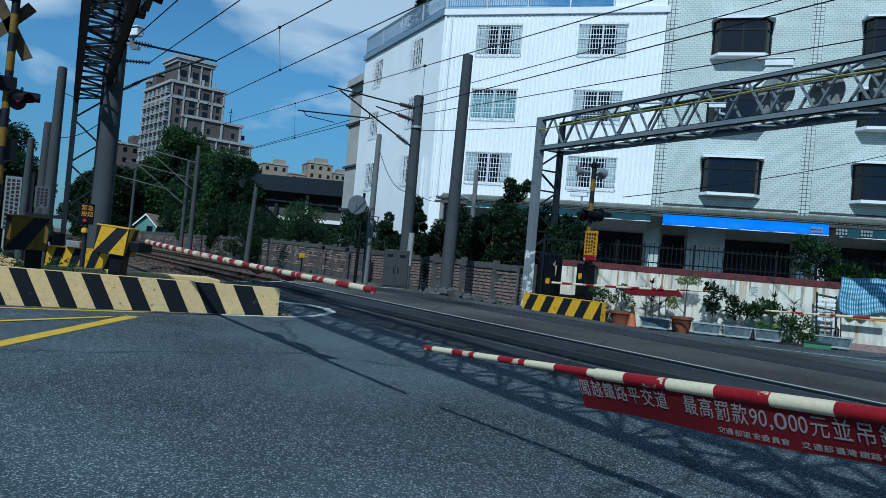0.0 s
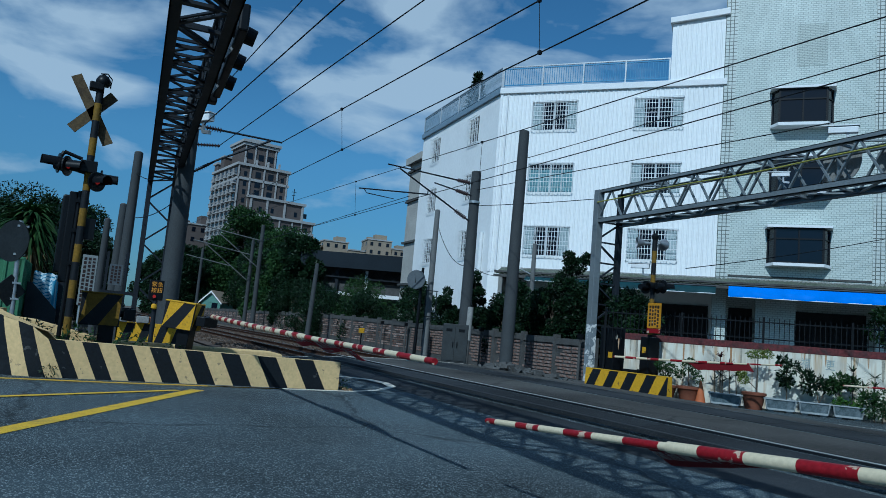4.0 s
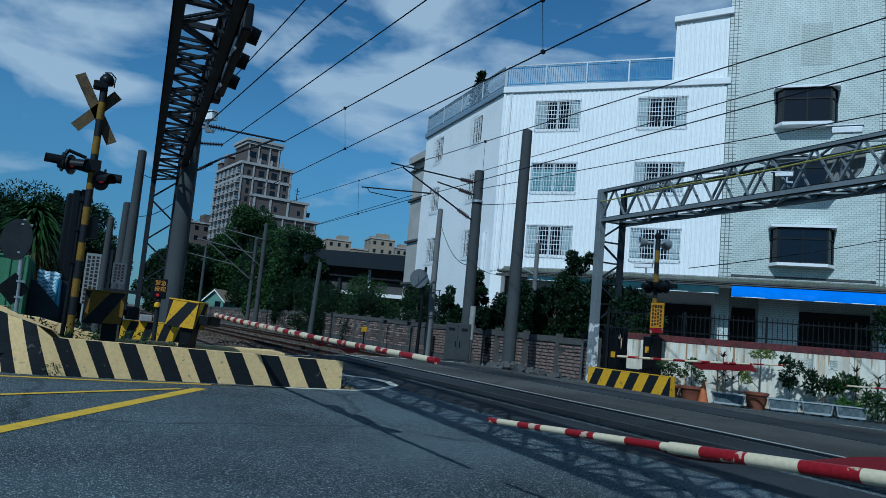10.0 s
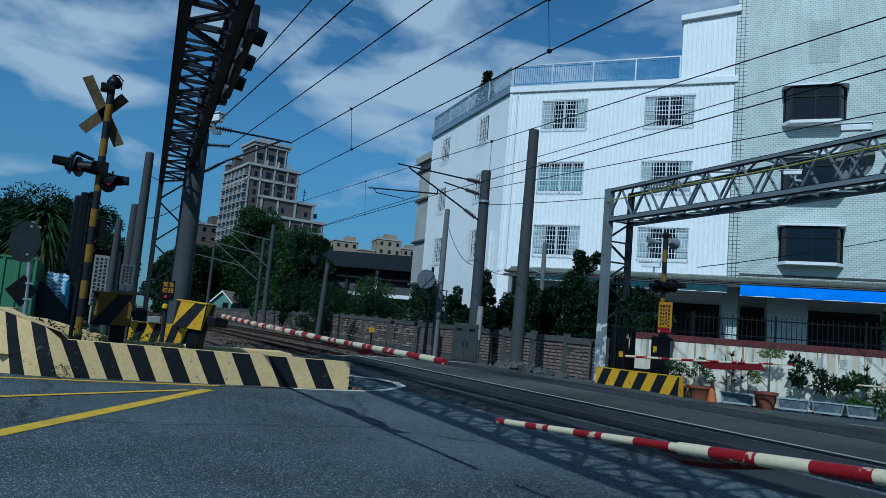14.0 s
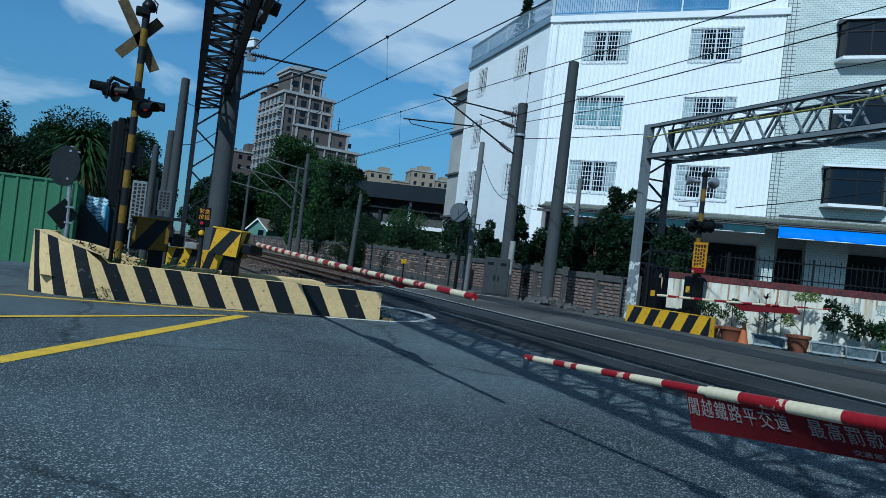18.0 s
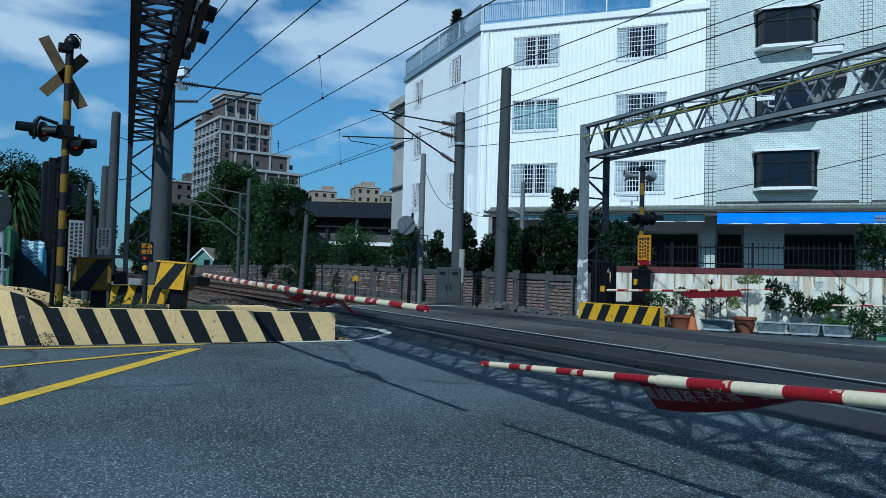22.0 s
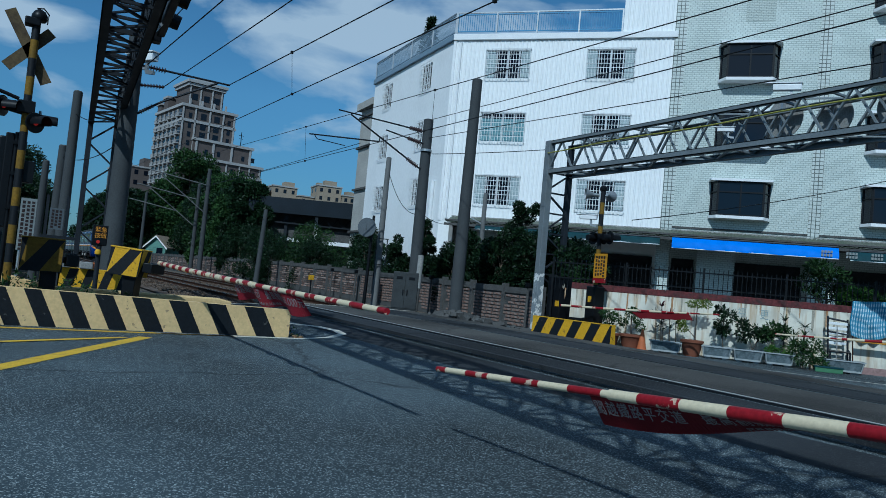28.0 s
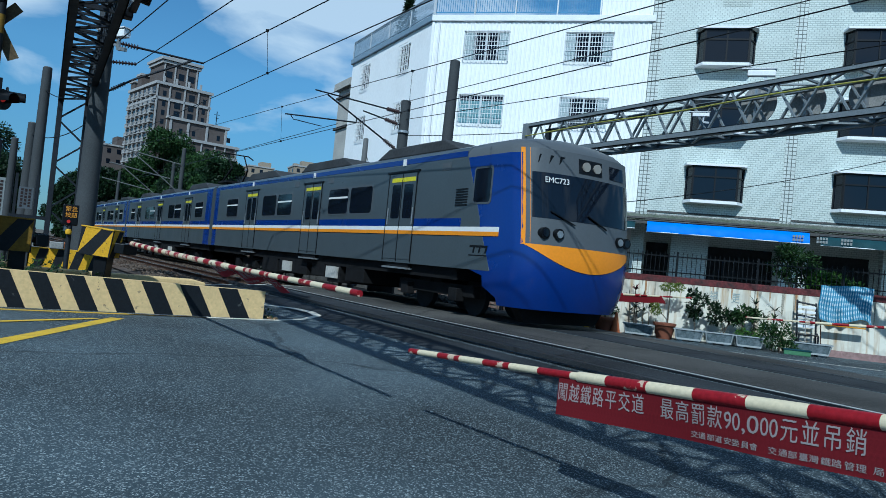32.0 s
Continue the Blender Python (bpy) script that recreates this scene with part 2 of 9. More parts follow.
def mat(name, base, rough=0.7, metal=0.0, vary=0.25, big=1.2, fine=40.0, bump=0.15, second=None, patch=0.5, spec=0.2, island=0.0, sharp=False):
    """A surface with grain and stains: base colour, a second colour in patches of size big, fine grain and relief."""
    m, nt, b = tree_of(name)
    N, L = nt.nodes, nt.links
    co = N.new("ShaderNodeTexCoord")
    n1 = N.new("ShaderNodeTexNoise")
    n1.inputs["Scale"].default_value, n1.inputs["Detail"].default_value = big, 6
    n1.inputs["Roughness"].default_value = 0.62
    n2 = N.new("ShaderNodeTexNoise")
    n2.inputs["Scale"].default_value, n2.inputs["Detail"].default_value = fine, 4
    L.new(co.outputs["Object"], n1.inputs["Vector"])
    L.new(co.outputs["Object"], n2.inputs["Vector"])
    r1 = N.new("ShaderNodeMapRange")
    r1.inputs["From Min"].default_value, r1.inputs["From Max"].default_value = (patch, patch + 0.015) if sharp else (patch - 0.13, patch + 0.17)
    L.new(n1.outputs["Fac"], r1.inputs["Value"])
    mix = N.new("ShaderNodeMix")
    mix.data_type = "RGBA"
    second = second or [c * (1 - vary) for c in base]
    mix.inputs["A"].default_value, mix.inputs["B"].default_value = (*base, 1), (*second, 1)
    L.new(r1.outputs["Result"], mix.inputs["Factor"])
    hs = N.new("ShaderNodeHueSaturation")
    L.new(mix.outputs["Result"], hs.inputs["Color"])
    r2 = N.new("ShaderNodeMapRange")
    r2.inputs["From Min"].default_value, r2.inputs["From Max"].default_value = 0.3, 0.7
    r2.inputs["To Min"].default_value, r2.inputs["To Max"].default_value = 1 - vary * 0.7, 1 + vary * 0.7
    L.new(n2.outputs["Fac"], r2.inputs["Value"])
    value = r2.outputs["Result"]
    if island:
        rnd = N.new("ShaderNodeNewGeometry")
        r3 = N.new("ShaderNodeMapRange")
        r3.inputs["To Min"].default_value, r3.inputs["To Max"].default_value = 1 - island, 1 + island
        L.new(rnd.outputs["Random Per Island"], r3.inputs["Value"])
        mul = N.new("ShaderNodeMath")
        mul.operation = "MULTIPLY"
        L.new(value, mul.inputs[0])
        L.new(r3.outputs["Result"], mul.inputs[1])
        value = mul.outputs[0]
    L.new(value, hs.inputs["Value"])
    L.new(hs.outputs["Color"], b.inputs["Base Color"])
    r4 = N.new("ShaderNodeMapRange")
    r4.inputs["To Min"].default_value, r4.inputs["To Max"].default_value = max(0.02, rough - 0.12), min(1, rough + 0.12)
    L.new(n1.outputs["Fac"], r4.inputs["Value"])
    L.new(r4.outputs["Result"], b.inputs["Roughness"])
    b.inputs["Metallic"].default_value = metal
    b.inputs["Specular IOR Level"].default_value = spec
    if bump:
        bp = N.new("ShaderNodeBump")
        bp.inputs["Strength"].default_value, bp.inputs["Distance"].default_value = bump, 0.01
        L.new(n2.outputs["Fac"], bp.inputs["Height"])
        L.new(bp.outputs["Normal"], b.inputs["Normal"])
    return m


def asphalt_mat(name, base, pale, speck=0.35):
    """Worn asphalt: pale stone chips, old patches, fine cracks."""
    m, nt, b = tree_of(name)
    N, L = nt.nodes, nt.links
    co = N.new("ShaderNodeTexCoord")
    vor = N.new("ShaderNodeTexVoronoi")
    vor.inputs["Scale"].default_value = 115
    stones = N.new("ShaderNodeTexNoise")
    stones.inputs["Scale"].default_value, stones.inputs["Detail"].default_value = 60, 5
    large = N.new("ShaderNodeTexNoise")
    large.inputs["Scale"].default_value, large.inputs["Detail"].default_value = 0.35, 7
    crack = N.new("ShaderNodeTexVoronoi")
    crack.feature = "DISTANCE_TO_EDGE"
    crack.inputs["Scale"].default_value = 0.33
    warp = N.new("ShaderNodeTexNoise")
    warp.inputs["Scale"].default_value, warp.inputs["Detail"].default_value = 1.6, 5
    add = N.new("ShaderNodeMix")
    add.data_type = "VECTOR"
    add.inputs["Factor"].default_value = 0.35
    for n in (vor, stones, large, warp):
        L.new(co.outputs["Object"], n.inputs["Vector"])
    L.new(co.outputs["Object"], add.inputs["A"])
    L.new(warp.outputs["Color"], add.inputs["B"])
    L.new(add.outputs["Result"], crack.inputs["Vector"])
    chip = N.new("ShaderNodeMapRange")
    chip.inputs["From Min"].default_value, chip.inputs["From Max"].default_value = 0.66, 0.95
    L.new(vor.outputs["Color"], chip.inputs["Value"])
    base_mix = N.new("ShaderNodeMix")
    base_mix.data_type = "RGBA"
    base_mix.inputs["A"].default_value = (*[c * 0.5 for c in base], 1)
    base_mix.inputs["B"].default_value = (*[c * 1.5 for c in base], 1)
    sp = N.new("ShaderNodeMapRange")
    sp.inputs["From Min"].default_value, sp.inputs["From Max"].default_value = 0.36, 0.66
    L.new(large.outputs["Fac"], sp.inputs["Value"])
    L.new(sp.outputs["Result"], base_mix.inputs["Factor"])
    chips = N.new("ShaderNodeMix")
    chips.data_type = "RGBA"
    chips.inputs["B"].default_value = (*pale, 1)
    mulc = N.new("ShaderNodeMath")
    mulc.operation = "MULTIPLY"
    mulc.inputs[1].default_value = speck
    L.new(chip.outputs["Result"], mulc.inputs[0])
    L.new(mulc.outputs[0], chips.inputs["Factor"])
    L.new(base_mix.outputs["Result"], chips.inputs["A"])
    ck = N.new("ShaderNodeMapRange")
    ck.inputs["From Min"].default_value, ck.inputs["From Max"].default_value = 0.0, 0.012
    ck.inputs["To Min"].default_value, ck.inputs["To Max"].default_value = 0.45, 1.0
    L.new(crack.outputs["Distance"], ck.inputs["Value"])
    hs = N.new("ShaderNodeHueSaturation")
    L.new(chips.outputs["Result"], hs.inputs["Color"])
    L.new(ck.outputs["Result"], hs.inputs["Value"])
    L.new(hs.outputs["Color"], b.inputs["Base Color"])
    b.inputs["Roughness"].default_value = 0.82
    b.inputs["Specular IOR Level"].default_value = 0.15
    bp = N.new("ShaderNodeBump")
    bp.inputs["Strength"].default_value, bp.inputs["Distance"].default_value = 0.55, 0.012
    L.new(stones.outputs["Fac"], bp.inputs["Height"])
    L.new(bp.outputs["Normal"], b.inputs["Normal"])
    return m


def tile_mat(name, tile, joint, width, height, offset=0.5, gap=0.006, stain=0.15, axes=("Y", "Z")):
    """Glazed wall tiles laid in courses, on walls in the plane of the two axes."""
    m, nt, b = tree_of(name)
    N, L = nt.nodes, nt.links
    co = N.new("ShaderNodeTexCoord")
    sep = N.new("ShaderNodeSeparateXYZ")
    com = N.new("ShaderNodeCombineXYZ")
    L.new(co.outputs["Object"], sep.inputs[0])
    L.new(sep.outputs[axes[0]], com.inputs[0])
    L.new(sep.outputs[axes[1]], com.inputs[1])
    br = N.new("ShaderNodeTexBrick")
    br.offset = offset
    br.inputs["Scale"].default_value = 1.0
    br.inputs["Brick Width"].default_value, br.inputs["Row Height"].default_value = width, height
    br.inputs["Mortar Size"].default_value = gap
    br.inputs["Color1"].default_value, br.inputs["Color2"].default_value = (*tile, 1), (*[c * 0.9 for c in tile], 1)
    br.inputs["Mortar"].default_value = (*joint, 1)
    L.new(com.outputs[0], br.inputs["Vector"])
    no = N.new("ShaderNodeTexNoise")
    no.inputs["Scale"].default_value, no.inputs["Detail"].default_value = 0.5, 6
    L.new(co.outputs["Object"], no.inputs["Vector"])
    mr = N.new("ShaderNodeMapRange")
    mr.inputs["From Min"].default_value, mr.inputs["From Max"].default_value = 0.3, 0.7
    mr.inputs["To Min"].default_value, mr.inputs["To Max"].default_value = 1 - stain, 1.05
    L.new(no.outputs["Fac"], mr.inputs["Value"])
    hs = N.new("ShaderNodeHueSaturation")
    L.new(br.outputs["Color"], hs.inputs["Color"])
    L.new(mr.outputs["Result"], hs.inputs["Value"])
    L.new(hs.outputs["Color"], b.inputs["Base Color"])
    b.inputs["Roughness"].default_value = 0.35
    bp = N.new("ShaderNodeBump")
    bp.inputs["Strength"].default_value, bp.inputs["Distance"].default_value = 0.5, 0.006
    bp.invert = True
    L.new(br.outputs["Fac"], bp.inputs["Height"])
    L.new(bp.outputs["Normal"], b.inputs["Normal"])
    return m


def glass_mat(name, tint, rough=0.05, spec=0.35):
    """A dark window pane with a mirror-like surface."""
    m, nt, b = tree_of(name)
    b.inputs["Base Color"].default_value = (*tint, 1)
    b.inputs["Roughness"].default_value = rough
    b.inputs["Specular IOR Level"].default_value = spec
    return m


def glow_mat(name, colour, strength):
    m, nt, b = tree_of(name)
    b.inputs["Base Color"].default_value = (*[c * 0.25 for c in colour], 1)
    b.inputs["Emission Color"].default_value = (*colour, 1)
    b.inputs["Emission Strength"].default_value = strength
    b.inputs["Roughness"].default_value = 0.25
    return m


def wall_stain_mat(name, base, stain, floor_dirt):
    """Old limewashed wall: streaks that run down, flaking patches."""
    m, nt, b = tree_of(name)
    N, L = nt.nodes, nt.links
    co = N.new("ShaderNodeTexCoord")
    mp = N.new("ShaderNodeMapping")
    mp.inputs["Scale"].default_value = (9, 9, 0.7)
    L.new(co.outputs["Object"], mp.inputs["Vector"])
    n1 = N.new("ShaderNodeTexNoise")
    n1.inputs["Scale"].default_value, n1.inputs["Detail"].default_value = 1.0, 6
    L.new(mp.outputs[0], n1.inputs["Vector"])
    n2 = N.new("ShaderNodeTexNoise")
    n2.inputs["Scale"].default_value, n2.inputs["Detail"].default_value = 2.3, 8
    L.new(co.outputs["Object"], n2.inputs["Vector"])
    r1 = N.new("ShaderNodeMapRange")
    r1.inputs["From Min"].default_value, r1.inputs["From Max"].default_value = 0.5, 0.7
    L.new(n1.outputs["Fac"], r1.inputs["Value"])
    r2 = N.new("ShaderNodeMapRange")
    r2.inputs["From Min"].default_value, r2.inputs["From Max"].default_value = 0.48, 0.72
    L.new(n2.outputs["Fac"], r2.inputs["Value"])
    m1 = N.new("ShaderNodeMix")
    m1.data_type = "RGBA"
    m1.inputs["A"].default_value, m1.inputs["B"].default_value = (*base, 1), (*stain, 1)
    L.new(r1.outputs["Result"], m1.inputs["Factor"])
    m2 = N.new("ShaderNodeMix")
    m2.data_type = "RGBA"
    m2.inputs["B"].default_value = (*floor_dirt, 1)
    L.new(m1.outputs["Result"], m2.inputs["A"])
    L.new(r2.outputs["Result"], m2.inputs["Factor"])
    L.new(m2.outputs["Result"], b.inputs["Base Color"])
    b.inputs["Roughness"].default_value = 0.9
    bp = N.new("ShaderNodeBump")
    bp.inputs["Strength"].default_value, bp.inputs["Distance"].default_value = 0.4, 0.01
    L.new(n2.outputs["Fac"], bp.inputs["Height"])
    L.new(bp.outputs["Normal"], b.inputs["Normal"])
    return m


ASPHALT = asphalt_mat("asphalt", (0.042, 0.056, 0.065), (0.56, 0.63, 0.64), 0.64)
ASPHALT_DARK = asphalt_mat("worn asphalt by the rails", (0.024, 0.027, 0.031), (0.16, 0.16, 0.16), 0.3)
ASPHALT_BROWN = asphalt_mat("dusty asphalt", (0.062, 0.06, 0.056), (0.3, 0.28, 0.26), 0.35)
EARTH = mat("bare earth", (0.13, 0.11, 0.085), 0.95, vary=0.35, big=0.3, fine=8, bump=0.6)
BALLAST = mat("ballast stone", (0.1, 0.082, 0.068), 0.95, vary=0.45, big=0.8, fine=14, bump=1.0, island=0.5, second=(0.07, 0.045, 0.03))
CONCRETE = mat("grey concrete", (0.3, 0.3, 0.29), 0.85, vary=0.3, big=1.5, fine=30, bump=0.3)
CONCRETE_DARK = mat("weathered and unlit concrete", (0.09, 0.09, 0.088), 0.9, vary=0.35, big=2.0, fine=25, bump=0.4)
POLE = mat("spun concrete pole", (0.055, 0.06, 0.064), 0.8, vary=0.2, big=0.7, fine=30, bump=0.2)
CREAM = mat("chipped cream paint", (0.64, 0.46, 0.22), 0.75, vary=0.14, big=8.0, fine=22, bump=0.35, second=(0.34, 0.25, 0.14), patch=0.63, sharp=True)
CREAM_BROKEN = mat("broken cream concrete end", (0.6, 0.43, 0.21), 0.9, vary=0.3, big=6.0, fine=18, bump=0.8, second=(0.16, 0.1, 0.055), patch=0.5, sharp=True)
BLACK_PAINT = mat("worn black paint", (0.009, 0.011, 0.014), 0.6, vary=0.3, big=6, fine=30, bump=0.3, second=(0.06, 0.06, 0.06), patch=0.66, sharp=True)
YELLOW = mat("chipped yellow paint", (0.55, 0.31, 0.012), 0.6, vary=0.2, big=7, fine=30, bump=0.25, second=(0.16, 0.1, 0.03), patch=0.62, sharp=True)
ROAD_YELLOW = mat("yellow road paint", (0.62, 0.4, 0.03), 0.8, vary=0.3, big=4, fine=60, bump=0.4, second=(0.36, 0.26, 0.06), patch=0.6)
ROAD_WHITE = mat("white road paint", (0.66, 0.62, 0.52), 0.8, vary=0.3, big=4, fine=60, bump=0.4, second=(0.35, 0.35, 0.33), patch=0.58)
RED_PAINT = mat("crimson boom paint with pale chips", (0.22, 0.008, 0.014), 0.45, vary=0.25, big=6, fine=50, bump=0.2, second=(0.5, 0.38, 0.28), patch=0.57, sharp=True)
WHITE_PAINT = mat("yellowed white boom paint", (0.6, 0.52, 0.36), 0.5, vary=0.12, big=8, fine=50, bump=0.15, second=(0.2, 0.15, 0.1), patch=0.66, sharp=True)
BANNER_RED = mat("red banner cloth", (0.135, 0.007, 0.012), 0.75, vary=0.15, big=3, fine=80, bump=0.1)
# the same red cloth, coloured brighter for sun shining through the far banner
BANNER_LIT = mat("red banner cloth brightened as sunlit", (0.3, 0.02, 0.035), 0.8, vary=0.2, big=4, fine=80, bump=0.1)
BANNER_WHITE = mat("white banner print", (0.3, 0.26, 0.26), 0.8, vary=0.1, big=5, fine=80, bump=0)
STEEL_GREY = mat("grey painted steel", (0.2, 0.225, 0.24), 0.5, 0.2, vary=0.2, big=1.5, fine=40, bump=0.1)
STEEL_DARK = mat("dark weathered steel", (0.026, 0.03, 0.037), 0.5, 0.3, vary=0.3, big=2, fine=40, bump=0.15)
GALVANISED = mat("galvanised steel", (0.42, 0.44, 0.46), 0.42, 0.7, vary=0.2, big=3, fine=25, bump=0.08)
FLAKED = mat("flaking white paint on grey steel", (0.22, 0.25, 0.27), 0.6, 0.1, vary=0.2, big=4.5, fine=30, bump=0.4, second=(0.7, 0.7, 0.68), patch=0.5, sharp=True)
RUST = mat("rusty iron", (0.05, 0.024, 0.015), 0.85, 0.2, vary=0.4, big=5, fine=40, bump=0.4)
ROAD_RAIL = mat("worn bright rail head", (0.62, 0.62, 0.6), 0.5, 0.4, vary=0.2, big=2, fine=40, bump=0.1)
RAIL_HEAD = mat("polished rail", (0.5, 0.49, 0.47), 0.25, 0.9, vary=0.15, big=2, fine=40, bump=0.05)
BLACK_METAL = mat("black enamelled metal", (0.006, 0.007, 0.009), 0.4, vary=0.3, big=4, fine=40, bump=0.1)
SIGN_BACK = mat("dull sign back", (0.022, 0.025, 0.027), 0.5, 0.3, vary=0.3, big=4, fine=30, bump=0.1)
WHITE_SHEET = mat("white corrugated sheet steel", (0.82, 0.83, 0.83), 0.45, vary=0.05, big=0.45, fine=6, bump=0.03, second=(0.74, 0.75, 0.75), patch=0.6)
WHITE_TRIM = mat("white coated trim", (0.78, 0.79, 0.8), 0.4, vary=0.08, big=2, fine=30, bump=0.05)
RENDER_GREY = mat("grey rendered wall", (0.42, 0.41, 0.38), 0.9, vary=0.2, big=0.6, fine=12, bump=0.2)
TILE = tile_mat("pale glazed wall tile", (0.58, 0.635, 0.6), (0.31, 0.36, 0.34), 0.2, 0.092, 0.5, 0.011)
TILE_BIG = tile_mat("square pilaster tile", (0.58, 0.62, 0.59), (0.1, 0.12, 0.11), 0.17, 0.17, 0.0, 0.016)
TILE_PATCH = tile_mat("newer wall tile", (0.5, 0.55, 0.51), (0.26, 0.3, 0.28), 0.2, 0.075, 0.5, 0.012)
FRAME_WHITE = mat("white window frame", (0.72, 0.73, 0.74), 0.4, vary=0.08, big=5, fine=40, bump=0)
FRAME_DARK = mat("dark window frame", (0.006, 0.008, 0.011), 0.5, 0.0, vary=0.2, big=5, fine=40, bump=0)
GLASS_DARK = glass_mat("dark pane", (0.006, 0.009, 0.016))
CURTAIN = mat("pale curtain", (0.42, 0.5, 0.52), 0.9, vary=0.2, big=6, fine=30, bump=0.2)
AWNING_BLUE = mat("bright blue canvas", (0.012, 0.17, 0.72), 0.6, vary=0.12, big=2, fine=40, bump=0.15)
AWNING_TEAL = mat("faded teal canvas", (0.008, 0.044, 0.056), 0.7, vary=0.25, big=2, fine=40, bump=0.2)
ROOF_GREEN = mat("mossy corrugated roofing", (0.13, 0.14, 0.12), 0.8, vary=0.3, big=1.5, fine=20, bump=0.3, second=(0.08, 0.1, 0.07))
RAILING_BLUE = mat("blue painted railing", (0.1, 0.26, 0.45), 0.4, vary=0.1, big=3, fine=30, bump=0)
RAILING_GREY = mat("grey blue painted railing", (0.2, 0.27, 0.34), 0.4, vary=0.1, big=3, fine=30, bump=0)
RAILING_WHITE = mat("white painted railing", (0.75, 0.77, 0.78), 0.4, vary=0.1, big=3, fine=30, bump=0)
LIMEWASH = wall_stain_mat("stained white limewash", (0.66, 0.64, 0.55), (0.4, 0.27, 0.14), (0.44, 0.42, 0.36))
WALL_RED = mat("weathered red wall paint", (0.115, 0.03, 0.032), 0.85, vary=0.4, big=6, fine=20, bump=0.4, second=(0.04, 0.03, 0.03), patch=0.55)
FOOT_PINK = mat("faded pink foot paint", (0.3, 0.2, 0.19), 0.9, vary=0.25, big=4, fine=20, bump=0.3)
BRICK = mat("weathered brick strip", (0.15, 0.08, 0.06), 0.9, vary=0.3, big=9, fine=30, bump=0.5, second=(0.25, 0.23, 0.21), patch=0.52, island=0.7)
TERRACOTTA = mat("terracotta", (0.19, 0.07, 0.04), 0.8, vary=0.2, big=5, fine=40, bump=0.2)
PLANTER = mat("veined grey planter", (0.06, 0.085, 0.095), 0.6, vary=0.5, big=9, fine=60, bump=0.1, second=(0.14, 0.17, 0.19))
PLANTER_RIM = mat("white planter rim", (0.32, 0.35, 0.36), 0.5, vary=0.12, big=5, fine=40, bump=0.1)
SOIL = mat("potting soil", (0.05, 0.038, 0.028), 0.95, vary=0.4, big=8, fine=40, bump=0.8)
BARK = mat("tree bark", (0.1, 0.08, 0.06), 0.95, vary=0.4, big=4, fine=25, bump=0.7)
CONE_ORANGE = mat("faded orange plastic", (0.42, 0.13, 0.05), 0.6, vary=0.15, big=5, fine=40, bump=0.1)
GREEN_SHEET = mat("green corrugated hoarding", (0.075, 0.19, 0.1), 0.5, vary=0.15, big=1.5, fine=20, bump=0.06)
TARP_BLUE = mat("blue tarpaulin stripe", (0.045, 0.2, 0.34), 0.55, vary=0.2, big=5, fine=60, bump=0.2)
TARP_MID = mat("pale blue tarpaulin check", (0.2, 0.37, 0.48), 0.5, vary=0.2, big=5, fine=60, bump=0.2)
TARP_WHITE = mat("white tarpaulin stripe", (0.5, 0.6, 0.65), 0.55, vary=0.15, big=5, fine=60, bump=0.2)
SIGN_YELLOW = mat("yellow notice plate", (0.52, 0.24, 0.012), 0.5, vary=0.1, big=5, fine=40, bump=0)
SIGN_WHITE = mat("white notice plate", (0.24, 0.26, 0.26), 0.5, vary=0.15, big=5, fine=40, bump=0)
PRINT_DARK = mat("dark print", (0.03, 0.02, 0.02), 0.7, vary=0.1, big=5, fine=40, bump=0)
PRINT_PALE = mat("faded grey writing", (0.33, 0.4, 0.4), 0.9, vary=0.3, big=8, fine=40, bump=0)
LIT_RED = glow_mat("lit red lamp", (1.0, 0.05, 0.04), 0.2)
DULL_RED = glass_mat("unlit red lens", (0.16, 0.01, 0.01), 0.2)
LIT_AMBER = glow_mat("lit amber letters", (1.0, 0.45, 0.05), 0.35)
LIT_WHITE = glow_mat("lit headlamp", (0.5, 0.48, 0.43), 0.25)
WIRE = mat("dark overhead wire", (0.02, 0.022, 0.025), 0.5, 0.5, vary=0.1, big=2, fine=10, bump=0)
INSULATOR = mat("brown insulator glaze", (0.05, 0.03, 0.03), 0.3, vary=0.2, big=5, fine=40, bump=0)
ROOF_BLACK = mat("dark sheet roof", (0.016, 0.023, 0.032), 0.6, 0.2, vary=0.2, big=0.5, fine=8, bump=0.1)
# tile colour lowered to carry the shade on the tower's faces
TOWER_WALL = mat("taupe tower tile", (0.105, 0.088, 0.082), 0.8, vary=0.12, big=0.1, fine=2, bump=0.1)
TOWER_TRIM = mat("pale tower stone", (0.36, 0.36, 0.36), 0.8, vary=0.12, big=0.1, fine=2, bump=0.1)
FAR_WALL = mat("sandy far wall", (0.3, 0.25, 0.19), 0.85, vary=0.15, big=0.1, fine=2, bump=0.1)
MINT = mat("mint boarding", (0.13, 0.26, 0.22), 0.7, vary=0.15, big=2, fine=20, bump=0.1)


